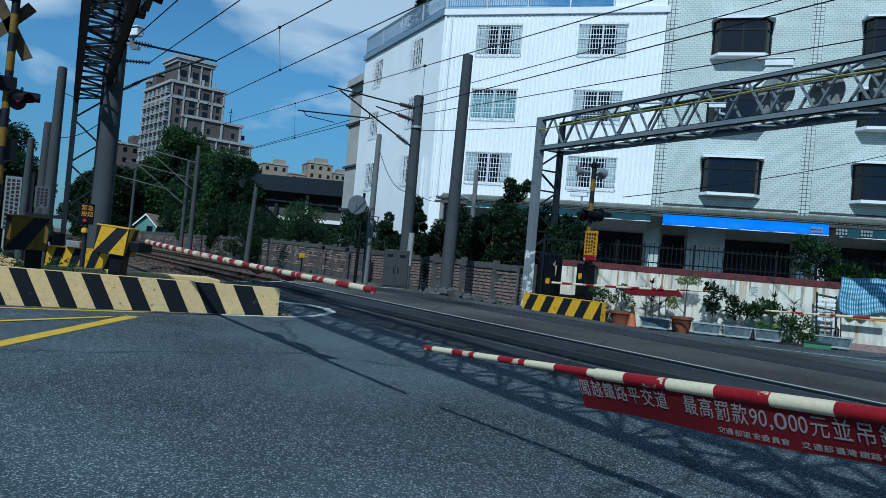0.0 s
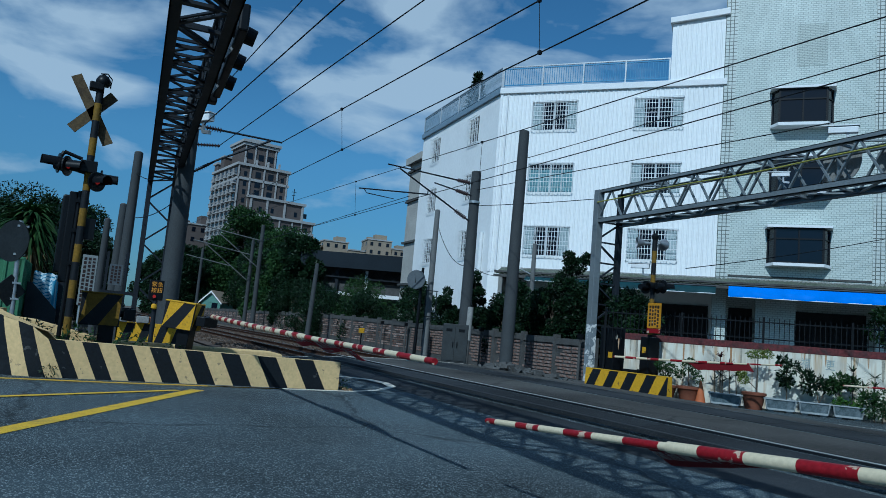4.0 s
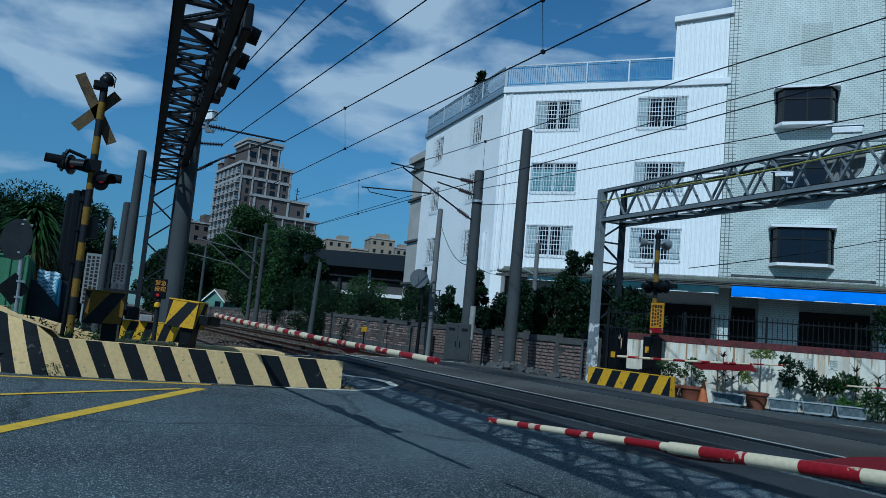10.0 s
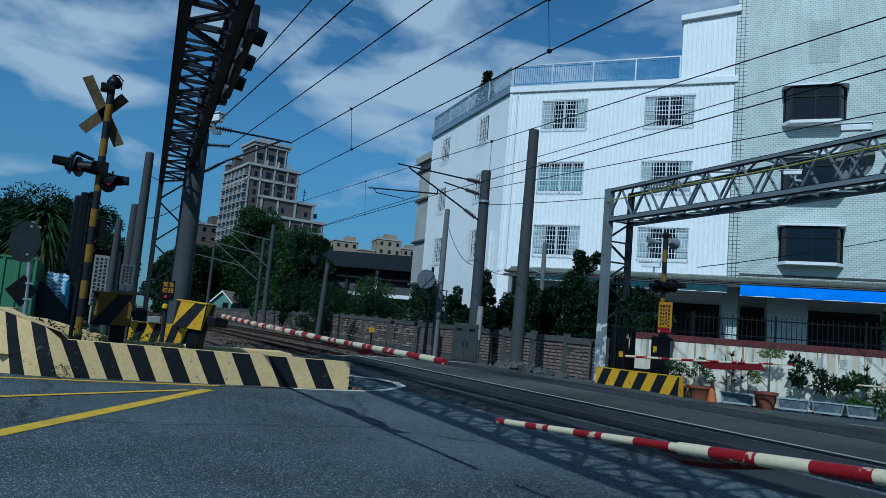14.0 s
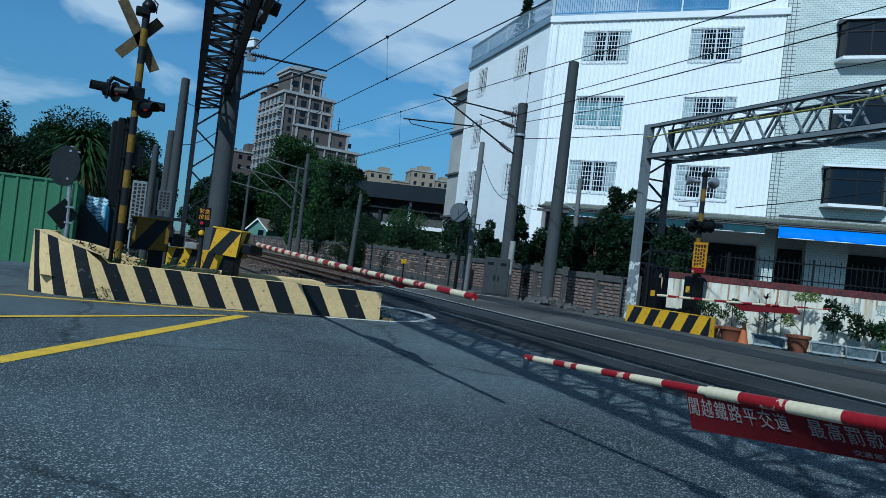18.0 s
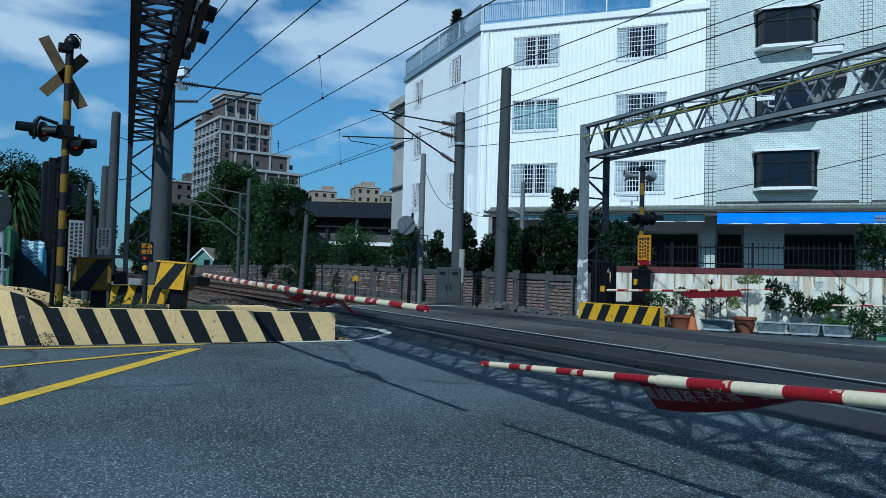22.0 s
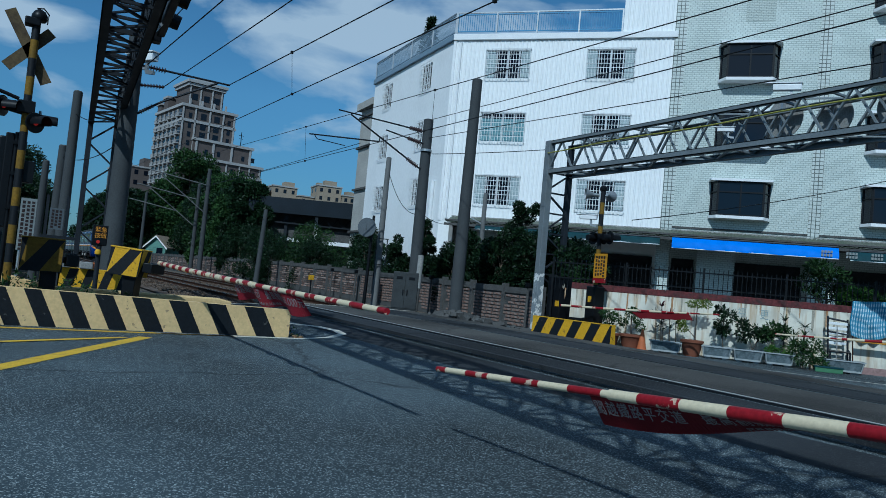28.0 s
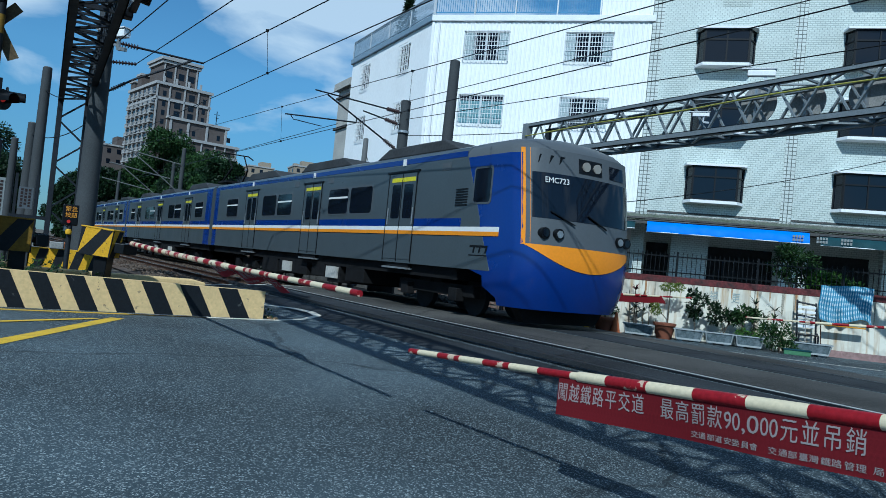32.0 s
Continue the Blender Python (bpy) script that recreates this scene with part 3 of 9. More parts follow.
def leaf_mat(name, base, tip, gloss=0.6):
    m, nt, b = tree_of(name)
    N, L = nt.nodes, nt.links
    geo = N.new("ShaderNodeNewGeometry")
    ramp = N.new("ShaderNodeMix")
    ramp.data_type = "RGBA"
    ramp.inputs["A"].default_value, ramp.inputs["B"].default_value = (*base, 1), (*tip, 1)
    L.new(geo.outputs["Random Per Island"], ramp.inputs["Factor"])
    co = N.new("ShaderNodeTexCoord")
    no = N.new("ShaderNodeTexNoise")
    no.inputs["Scale"].default_value = 0.7
    L.new(co.outputs["Object"], no.inputs["Vector"])
    mr = N.new("ShaderNodeMapRange")
    mr.inputs["From Min"].default_value, mr.inputs["From Max"].default_value = 0.3, 0.7
    mr.inputs["To Min"].default_value, mr.inputs["To Max"].default_value = 0.65, 1.3
    L.new(no.outputs["Fac"], mr.inputs["Value"])
    hs = N.new("ShaderNodeHueSaturation")
    L.new(ramp.outputs["Result"], hs.inputs["Color"])
    L.new(mr.outputs["Result"], hs.inputs["Value"])
    L.new(hs.outputs["Color"], b.inputs["Base Color"])
    b.inputs["Roughness"].default_value = gloss
    b.inputs["Specular IOR Level"].default_value = 0.15
    tr = N.new("ShaderNodeBsdfTranslucent")
    L.new(hs.outputs["Color"], tr.inputs["Color"])
    mx = N.new("ShaderNodeMixShader")
    mx.inputs[0].default_value = 0.12
    L.new(b.outputs[0], mx.inputs[1])
    L.new(tr.outputs[0], mx.inputs[2])
    L.new(mx.outputs[0], N["Material Output"].inputs["Surface"])
    return m


LEAF_DEEP = leaf_mat("deep green leaf", (0.006, 0.016, 0.008), (0.018, 0.04, 0.015), 0.45)
LEAF_MID = leaf_mat("mid green leaf", (0.015, 0.042, 0.013), (0.042, 0.085, 0.024))
LEAF_BRIGHT = leaf_mat("bright green leaf", (0.035, 0.1, 0.016), (0.09, 0.18, 0.03))
LEAF_YELLOW = leaf_mat("yellowish leaf", (0.09, 0.15, 0.025), (0.2, 0.24, 0.05))
LEAF_RED = leaf_mat("dark red cordyline leaf", (0.07, 0.016, 0.024), (0.13, 0.04, 0.05))
PALM_DRY = leaf_mat("dry palm frond", (0.09, 0.07, 0.035), (0.16, 0.13, 0.065))
CABLE_YELLOW = mat("greenish yellow cable sheath", (0.35, 0.33, 0.07), 0.6, vary=0.15, big=5, fine=40, bump=0)
# dark colour that stands in for the shade inside rooms and openings
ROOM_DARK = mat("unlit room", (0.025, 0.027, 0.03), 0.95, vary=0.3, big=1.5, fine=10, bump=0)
SIGN_BLUE_GREY = mat("pale grey sign back", (0.11, 0.125, 0.14), 0.5, 0.2, vary=0.15, big=4, fine=30, bump=0.05)
CROSS_DULL = mat("dull brownish yellow board", (0.11, 0.08, 0.04), 0.8, vary=0.3, big=5, fine=30, bump=0.2, second=(0.06, 0.045, 0.03), patch=0.5)
TEAL_CURTAIN = mat("pale blue curtain", (0.2, 0.36, 0.4), 0.9, vary=0.2, big=6, fine=30, bump=0.2)
CABINET = mat("dull dark grey cabinet paint", (0.045, 0.05, 0.053), 0.6, 0.1, vary=0.25, big=2.5, fine=40, bump=0.1)
YELLOW_DULL = mat("grimy yellow paint", (0.18, 0.105, 0.01), 0.7, vary=0.3, big=4, fine=30, bump=0.3, second=(0.12, 0.075, 0.015), patch=0.52)
DARK_STAIN = mat("grey drip stain", (0.24, 0.22, 0.18), 0.9, vary=0.3, big=5, fine=40, bump=0.1, second=(0.4, 0.37, 0.3))
RUST_STAIN = mat("rusty drip stain", (0.3, 0.16, 0.07), 0.9, vary=0.3, big=5, fine=40, bump=0.1, second=(0.4, 0.3, 0.2))
PALE_POLE = mat("pale spun concrete", (0.15, 0.155, 0.155), 0.8, vary=0.2, big=0.7, fine=30, bump=0.2)
# ---- small builders ----
def inst(name, me, parent, at, label=""):
    """One more object on a mesh that is there already, as a part."""
    ob = new(name, me)
    ob.parent = parent
    ob.matrix_basis = at
    if label:
        ob["label"] = label
    return ob


def mesh_of(g, mats, name, smooth=False):
    """The mesh of a Geo, without an object of its own."""
    ob = part(name, g, mats, smooth=smooth)
    me = ob.data
    bpy.data.objects.remove(ob)
    return me


def text_mesh(words, size, material, name="lettering", squeeze=1.0, deep=0.002):
    """Flat lettering in the built-in font, running along x, upright along y, centred."""
    cu = bpy.data.curves.new(name, "FONT")
    cu.body, cu.size, cu.align_x, cu.align_y, cu.extrude = words, size, "CENTER", "CENTER", deep
    ob = new(name, cu)
    bpy.context.view_layer.update()
    me = bpy.data.meshes.new_from_object(ob.evaluated_get(bpy.context.evaluated_depsgraph_get()))
    bpy.data.objects.remove(ob)
    me.transform(Matrix.Diagonal((squeeze, 1, 1, 1)))
    me.materials.clear()
    me.materials.append(material)
    me.name = name
    return me


# turns lettering to face the -x side, with its lines running along -y
FACE = Matrix(((0, 0, -1, 0), (-1, 0, 0, 0), (0, 1, 0, 0), (0, 0, 0, 1)))
# turns lettering to face the -y side, with its lines running along +x
FACE_Y = Matrix(((1, 0, 0, 0), (0, 0, -1, 0), (0, 1, 0, 0), (0, 0, 0, 1)))


def leaves(rng, centres, radii, count, size, squash=0.8, droop=0.0, narrow=0.45):
    """Vertices and faces of many small leaves scattered in the shells of several clumps."""
    k = rng.integers(0, len(centres), count)
    c, r = np.asarray(centres, float)[k], np.asarray(radii, float)[k]
    d = rng.normal(size=(count, 3))
    d /= np.linalg.norm(d, axis=1, keepdims=True)
    p = c + d * (r * rng.uniform(0.45, 1.08, count) ** 0.6)[:, None] * np.array([1, 1, squash])
    a = rng.normal(size=(count, 3)) + d * 0.7
    a[:, 2] -= droop
    a /= np.linalg.norm(a, axis=1, keepdims=True)
    b = np.cross(a, rng.normal(size=(count, 3)))
    b /= np.linalg.norm(b, axis=1, keepdims=True)
    s = size * rng.uniform(0.6, 1.35, count)[:, None]
    n = np.cross(a, b) * s * 0.12
    v = np.stack([p, p + a * s * 0.5 + b * s * narrow * 0.5 + n, p + a * s, p + a * s * 0.5 - b * s * narrow * 0.5 + n], 1).reshape(-1, 3)
    return v, np.arange(count * 4).reshape(-1, 4)


def leaf_mesh(name, v, f, material):
    me = bpy.data.meshes.new(name)
    me.vertices.add(len(v))
    me.vertices.foreach_set("co", v.astype(np.float32).ravel())
    me.loops.add(f.size)
    me.loops.foreach_set("vertex_index", f.astype(np.int32).ravel())
    me.polygons.add(len(f))
    me.polygons.foreach_set("loop_start", np.arange(0, f.size, f.shape[1], dtype=np.int32))
    me.polygons.foreach_set("loop_total", np.full(len(f), f.shape[1], dtype=np.int32))
    me.update(calc_edges=True)
    me.materials.append(material)
    return me


def grow_tree(at, height, spread, label, seed, material, count=5200, leaf=0.24, category="tree", trunk_r=0.16, low=0.35, clumps=22, squash=0.8, group=""):
    """A tree: a tapered trunk with limbs and a crown of many leaves in uneven clumps."""
    rng = np.random.default_rng(seed)
    t = thing("tree", at, label, category, group)
    g = Geo()
    top = height * 0.72
    bend = rng.normal(size=2) * 0.04 * height
    p0, prev_r = Vector((0, 0, -0.1)), trunk_r
    for k in range(1, 5):
        p1 = Vector((bend[0] * (k / 4) ** 2, bend[1] * (k / 4) ** 2, top * k / 4))
        r = trunk_r * (1 - 0.2 * k)
        g.tube(p0, p1, prev_r, r, 8, caps=(k == 1))
        p0, prev_r = p1, r
    cs, rs = [], []
    for k in range(clumps):
        w = rng.uniform(0, 2 * math.pi)
        h = rng.uniform(low, 0.94)
        reach = spread * (1 - abs((h - low) / (1 - low) - 0.35) ** 1.6) * rng.uniform(0.35, 0.95)
        c = (reach * math.cos(w), reach * math.sin(w), height * h)
        cs.append(c)
        rs.append(rng.uniform(0.2, 0.42) * spread)
        if k % 2 == 0:
            base = Vector((bend[0] * 0.3, bend[1] * 0.3, height * max(0.15, h - 0.28)))
            g.tube(base, c, trunk_r * 0.4, trunk_r * 0.12, 6, caps=False)
    part("trunk", g, BARK, t, smooth=True)
    v, f = leaves(rng, cs, rs, count, leaf, squash)
    inst("crown", leaf_mesh("crown", v, f, material), t, Matrix.Identity(4))
    return t


# ---- ground, road and track ----
ROAD_END = 21.3


def ground_sheet():
    xs = [-2500, -300, -60, -20, -5, 0, 2, 3.5] + [4.2 + 0.35 * i for i in range(28)] + [14.5, 18, 25, 60, 300, 2500]
    ys = [-2500, -200, -40, -10, 5, 19, ROAD_END - 0.03, ROAD_END - 0.01, 30, 60, 120, 400, 2500]
    bed = lambda x, y: -0.14 if y > ROAD_END - 0.02 and 4.5 < x < 12.2 else rise(x) - 0.02 if y < ROAD_END - 0.02 else -0.02
    g = Geo().sheet([[(x, y, bed(x, y)) for x in xs] for y in ys])
    tagged(part("ground", g, EARTH, smooth=True), "bare brown earth around the level crossing", "ground", kind="structure")
    xs = [-70, -20, -8, -4, -2, 0, 1, 2, 3, 3.6] + [4.2 + 0.35 * i for i in range(28)] + [14.2, 15, 16, 18, 20]
    ys = [-45, -20, -8, 0, 4, 8, 12, 16, 19.4, ROAD_END]
    g = Geo().sheet([[(x, y, rise(x)) for x in xs] for y in ys])
    tagged(part("road", g, ASPHALT, smooth=True), "grey worn asphalt road over the level crossing", "road", kind="structure")


def strip(name, x0, x1, y0, y1, lift, material, label, category="road marking"):
    """A thin layer on the road, along the tracks."""
    n = max(2, int((x1 - x0) / 0.3) + 1)
    g = Geo().sheet([[(x0 + (x1 - x0) * i / (n - 1), y, rise(x0 + (x1 - x0) * i / (n - 1)) + lift) for i in range(n)] for y in (y0, y1)])
    return tagged(part(name, g, material), label, category, kind="structure")


def line(name, pts, width, lift, material, label):
    """A painted line through points on the flat road."""
    rows = []
    for k, p in enumerate(pts):
        a, b = Vector(pts[max(0, k - 1)]), Vector(pts[min(len(pts) - 1, k + 1)])
        d = (b - a).normalized()
        s = Vector((-d.y, d.x)) * width / 2
        rows.append([(p[0] + s.x, p[1] + s.y, rise(p[0] + s.x) + lift), (p[0] - s.x, p[1] - s.y, rise(p[0] - s.x) + lift)])
    return tagged(part(name, Geo().sheet(rows), material), label, "road marking", kind="structure")


NEAR_TRACK, FAR_TRACK, RAIL_Z = 6.75, 9.8, 0.2


def tracks():
    sleeper = mesh_of(Geo().prism([(-0.98, 0), (0.98, 0), (0.98, 0.09), (0.6, 0.11), (-0.6, 0.11), (-0.98, 0.09)], "y", -0.12, 0.12), CONCRETE_DARK, "sleeper")
    for name, x0 in (("track_1", NEAR_TRACK), ("track_2", FAR_TRACK)):
        t = thing(name, pose(x0, 0, 0), "steel rails on concrete sleepers in stone ballast", "railway track", kind="structure")
        for sx in (-0.56, 0.56):
            g = Geo()
            z = RAIL_Z
            g.slot = 1
            g.prism([(sx - 0.07, z - 0.14), (sx + 0.07, z - 0.14), (sx + 0.012, z - 0.1), (sx + 0.012, z - 0.05), (sx + 0.034, z - 0.035), (sx + 0.034, z - 0.006), (sx - 0.034, z - 0.006), (sx - 0.034, z - 0.035), (sx - 0.012, z - 0.05), (sx - 0.012, z - 0.1)], "y", ROAD_END, 700)
            g.slot = 0
            g.box(sx - 0.03, sx + 0.03, ROAD_END, 700, z - 0.006, z + 0.004)
            # in the road only the head shows
            g.slot = 2
            g.box(sx - 0.026, sx + 0.026, -45, ROAD_END, z - 0.05, z + 0.006)
            part("rail", g, [RAIL_HEAD, RUST, ASPHALT_DARK if not (name == "track_1" and sx > 0) else ROAD_RAIL], t)
            g = Geo().box(sx + (0.036 if sx < 0 else -0.096), sx + (0.096 if sx < 0 else -0.036), -45, ROAD_END, z - 0.05, z + 0.0045)
            part("flangeway", g, BLACK_PAINT, t, "dark groove beside the rail")
        for k in range(110):
            inst("sleeper", sleeper, t, pose(0, ROAD_END + 0.3 + 0.62 * k, RAIL_Z - 0.235))
    # ballast bed, with loose stones near the road
    prof = [(4.4, -0.03), (5.2, 0.04), (8.3, 0.05), (11.4, 0.04), (12.3, -0.03)]
    g = Geo().sheet([[(x, y, z + 0.004) for x, z in prof] for y in (ROAD_END + 0.01, 40, 90, 700)])
    tagged(part("ballast_bed", g, BALLAST), "brownish grey stone ballast between the rails", "ballast", kind="structure")
    rng = np.random.default_rng(4)
    count = 9000
    y = ROAD_END + 0.1 + rng.uniform(0, 1, count) ** 1.7 * 34
    x = rng.uniform(4.7, 12.4, count)
    z = np.interp(x, [p[0] for p in prof], [p[1] for p in prof])
    cube = np.array([(a, b, c) for a in (-1, 1) for b in (-1, 1) for c in (-1, 1)], float)
    v = cube[None] * rng.uniform(0.018, 0.042, (count, 1, 1)) * rng.uniform(0.6, 1.2, (count, 8, 3))
    v += np.stack([x, y, z + 0.02], 1)[:, None]
    q = np.array([(0, 1, 3, 2), (4, 6, 7, 5), (0, 4, 5, 1), (2, 3, 7, 6), (0, 2, 6, 4), (1, 5, 7, 3)])
    f = (np.arange(count)[:, None, None] * 8 + q[None]).reshape(-1, 4)
    tagged(new("loose_ballast", leaf_mesh("loose_ballast", v.reshape(-1, 3), f, BALLAST)), "loose grey and rusty ballast stones beside the rails", "gravel", kind="stuff")


def road_surfaces():
    strip("asphalt_strip_1", 5.35, 6.1, -40, ROAD_END - 0.05, 0.004, ASPHALT_DARK, "darker worn asphalt strip beside the first rail", "asphalt strip")
    strip("asphalt_strip_2", 6.35, 7.15, -40, ROAD_END - 0.05, 0.004, ASPHALT_DARK, "dark asphalt between the rails", "asphalt strip")
    strip("asphalt_strip_3", 7.45, 9.1, -40, ROAD_END - 0.05, 0.004, ASPHALT_BROWN, "dusty brownish asphalt between the two tracks", "asphalt strip")
    strip("asphalt_strip_4", 9.35, 10.25, -40, ROAD_END - 0.05, 0.004, ASPHALT_DARK, "dark asphalt between the rails", "asphalt strip")
    strip("asphalt_strip_5", 10.5, 11.4, -40, ROAD_END - 0.05, 0.004, ASPHALT_BROWN, "dusty asphalt beyond the last rail", "asphalt strip")
    strip("edge_line_1", 4.0, 11.6, ROAD_END - 0.4, ROAD_END - 0.24, 0.008, ROAD_WHITE, "white painted edge line across the tracks")
    line("edge_line_2", [(-12, 11.72), (0.5, 11.86), (2.0, 11.98), (3.2, 12.04)], 0.15, 0.005, ROAD_YELLOW, "yellow painted line along the striped island wall")
    pts = [(2.0, 12.0), (3.4, 12.05), (4.4, 12.1), (5.0, 12.35), (5.45, 12.85), (5.58, 13.5), (5.5, 14.3), (5.2, 15.0), (4.7, 15.5), (4.2, 15.75)]
    line("kerb_line", pts, 0.16, 0.005, ROAD_WHITE, "worn white painted line round the nose of the island")
    line("box_line_1", [(1.75, 11.32), (-0.42, 7.3), (-3.6, 1.4)], 0.2, 0.005, ROAD_YELLOW, "broad yellow painted diagonal line on the asphalt")
    line("box_line_2", [(1.45, 11.12), (-0.6, 9.7), (-6, 5.95)], 0.12, 0.009, ROAD_YELLOW, "narrow yellow painted line meeting the diagonal")
    line("edge_line_3", [(15.3, 7.4), (14.2, 8.8), (13.2, 10.2)], 0.09, 0.005, ROAD_WHITE, "thin pale line along the far edge of the road")
    line("edge_line_4", [(12.05, 24), (12.05, 20), (12.0, 18.6), (11.9, 17.4)], 0.12, 0.03, ROAD_WHITE, "broken white kerb edge by the fence")


# ---- the striped traffic island ----
def top_of(x):
    """The height of the island's front wall along its length."""
    if x > -0.3:
        return 0.55 - 0.08 * (x + 0.3) / 4.5
    return 0.66 + 0.27 * min(1, (-0.3 - x) / 0.9)


def striped_panel(g, path, top, slant, last):
    """A wall along a path in the plan whose outer face carries slanted bands; slots 0 and 1 alternate."""
    acc = [0.0]
    for a, b in zip(path, path[1:]):
        acc.append(acc[-1] + (Vector(b) - Vector(a)).length)

    def on(s):
        s = min(max(s, 0), acc[-1])
        for k in range(len(path) - 1):
            if s <= acc[k + 1] + 1e-9:
                t = (s - acc[k]) / (acc[k + 1] - acc[k])
                return Vector(path[k]).lerp(Vector(path[k + 1]), t)
        return Vector(path[-1])
    levels = 4
    marks = sorted({0.0, acc[-1], *[m for m in acc]})
    # the hand-painted bands widen towards the end of the wall
    edges, left, k = [last + 2], last, 0
    while left > -1:
        edges += [left + max(0.21, 0.325 - 0.017 * k), left]
        left -= max(0.44, 0.62 - 0.033 * k)
        k += 1
    edges = edges[::-1]
    for k in range(len(edges) - 1):
        for j in range(levels):
            fr0, fr1 = j / levels, (j + 1) / levels
            q = []
            for s_base, fr in ((edges[k], fr0), (edges[k + 1], fr0), (edges[k + 1], fr1), (edges[k], fr1)):
                s = min(max(s_base - slant * fr, 0), acc[-1])
                p = on(s)
                q.append((p.x, p.y, top(p.x) * fr))
            if (Vector(q[0]) - Vector(q[1])).length + (Vector(q[2]) - Vector(q[3])).length < 1e-4:
                continue
            g.slot = k % 2
            # split where a band spans a bend
            g.add(q, [(0, 1, 2, 3)])


def island():
    t = thing("traffic_island", pose(0, 0, 0), "low concrete traffic island with cream and black slanted stripes", "traffic island")
    path = [(-1.2, 13.9), (-1.32, 13.4), (-1.28, 13.0), (-1.12, 12.65), (-0.85, 12.42), (-0.55, 12.29), (-0.3, 12.25), (4.2, 12.25)]
    fine = []
    for a, b in zip(path, path[1:]):
        n = max(1, int((Vector(b) - Vector(a)).length / 0.12))
        fine += [tuple(Vector(a).lerp(Vector(b), i / n)) for i in range(n)]
    fine.append(path[-1])
    g = Geo()
    total = sum((Vector(b) - Vector(a)).length for a, b in zip(fine, fine[1:]))
    striped_panel(g, fine, top_of, 0.25, total - 0.561)
    inner = []
    for k, p in enumerate(fine):
        a, b = Vector(fine[max(0, k - 1)]), Vector(fine[min(len(fine) - 1, k + 1)])
        d = (b - a).normalized()
        inner.append((p[0] - d.y * 0.24, p[1] + d.x * 0.24))
    g.slot = 1
    o = [(p[0], p[1], top_of(p[0])) for p in fine]
    i = [(q[0], q[1], top_of(p[0])) for p, q in zip(fine, inner)]
    low = [(q[0], q[1], 0) for q in inner]
    g.sheet([o, i]).sheet([i, low])
    e0, e1 = fine[-1], inner[-1]
    g.slot = 2
    h = top_of(4.2)
    for a in range(6):
        for b in range(12):
            y0, y1 = e0[1] + (e1[1] - e0[1]) * a / 6, e0[1] + (e1[1] - e0[1]) * (a + 1) / 6
            z0, z1 = h * b / 12, h * (b + 1) / 12
            g.add([(4.2 + 0.04 * noise.noise((y * 9, z * 9, 3)), y, z) for y, z in ((y0, z0), (y1, z0), (y1, z1), (y0, z1))], [(0, 1, 2, 3)])
    part("front_wall", g, [BLACK_PAINT, CREAM, CREAM_BROKEN], t, "cream wall with slanted black stripes and chipped end")
    g = Geo()
    g.prism([(-1.2, 0), (3.95, 0), (3.95, 0.4), (3.7, 0.45), (0.6, 0.47), (-0.6, 0.75), (-1.2, 0.8)], "y", 15.2, 15.45)
    part("rear_wall", g, CREAM, t, "chipped cream rear wall", bevel=0.03)
    g = Geo().box(-1.25, -1.0, 13.7, 15.4, 0, 0.82)
    part("end_wall", g, CREAM, t, bevel=0.03)
    rng = np.random.default_rng(11)
    xs = [-1.1 + 0.25 * k for k in range(20)]
    ys = [12.44 + 0.28 * k for k in range(11)]
    g = Geo().sheet([[(x, y, 0.27 + 0.05 * noise.noise((x * 2, y * 2, 0))) for x in xs] for y in ys])
    part("soil_bed", g, SOIL, t, smooth=True)
    g = Geo()
    for _ in range(26):
        k = rng.uniform(0.008, 0.035)
        g.at = pose(4.3 + abs(rng.normal()) * 0.12, 12.3 + rng.uniform(-0.15, 0.35), k * 0.4, *rng.uniform(0, 180, 3))
        g.box(-k, k, -k * 0.7, k * 0.7, -k * 0.5, k * 0.5)
    tagged(part("concrete_chips", g, CREAM_BROKEN), "crumbs of broken concrete at the island's end", "rubble", kind="stuff")
    # weeds on the island and one at the foot of the wall
    for k, (x, y, z, r, n) in enumerate(((-0.55, 12.9, 0.35, 0.35, 260), (0.1, 13.1, 0.35, 0.3, 200), (-0.9, 13.4, 0.4, 0.3, 200), (0.9, 13.2, 0.33, 0.28, 160), (-0.22, 12.17, 0.06, 0.1, 60), (4.32, 12.4, 0.02, 0.12, 60), (1.6, 13.4, 0.3, 0.2, 90))):
        v, f = leaves(rng, [(0, 0, r * 0.4)], [r], n, 0.09 if r > 0.15 else 0.05, 0.9, narrow=0.3)
        ob = new("weed", leaf_mesh("weed", v, f, LEAF_MID if k % 2 else LEAF_DEEP))
        ob.matrix_basis = pose(x, y, z)
        tagged(ob, "green weeds growing out of the island's soil" if z > 0.1 else "small green weed at the foot of the wall", "weed")


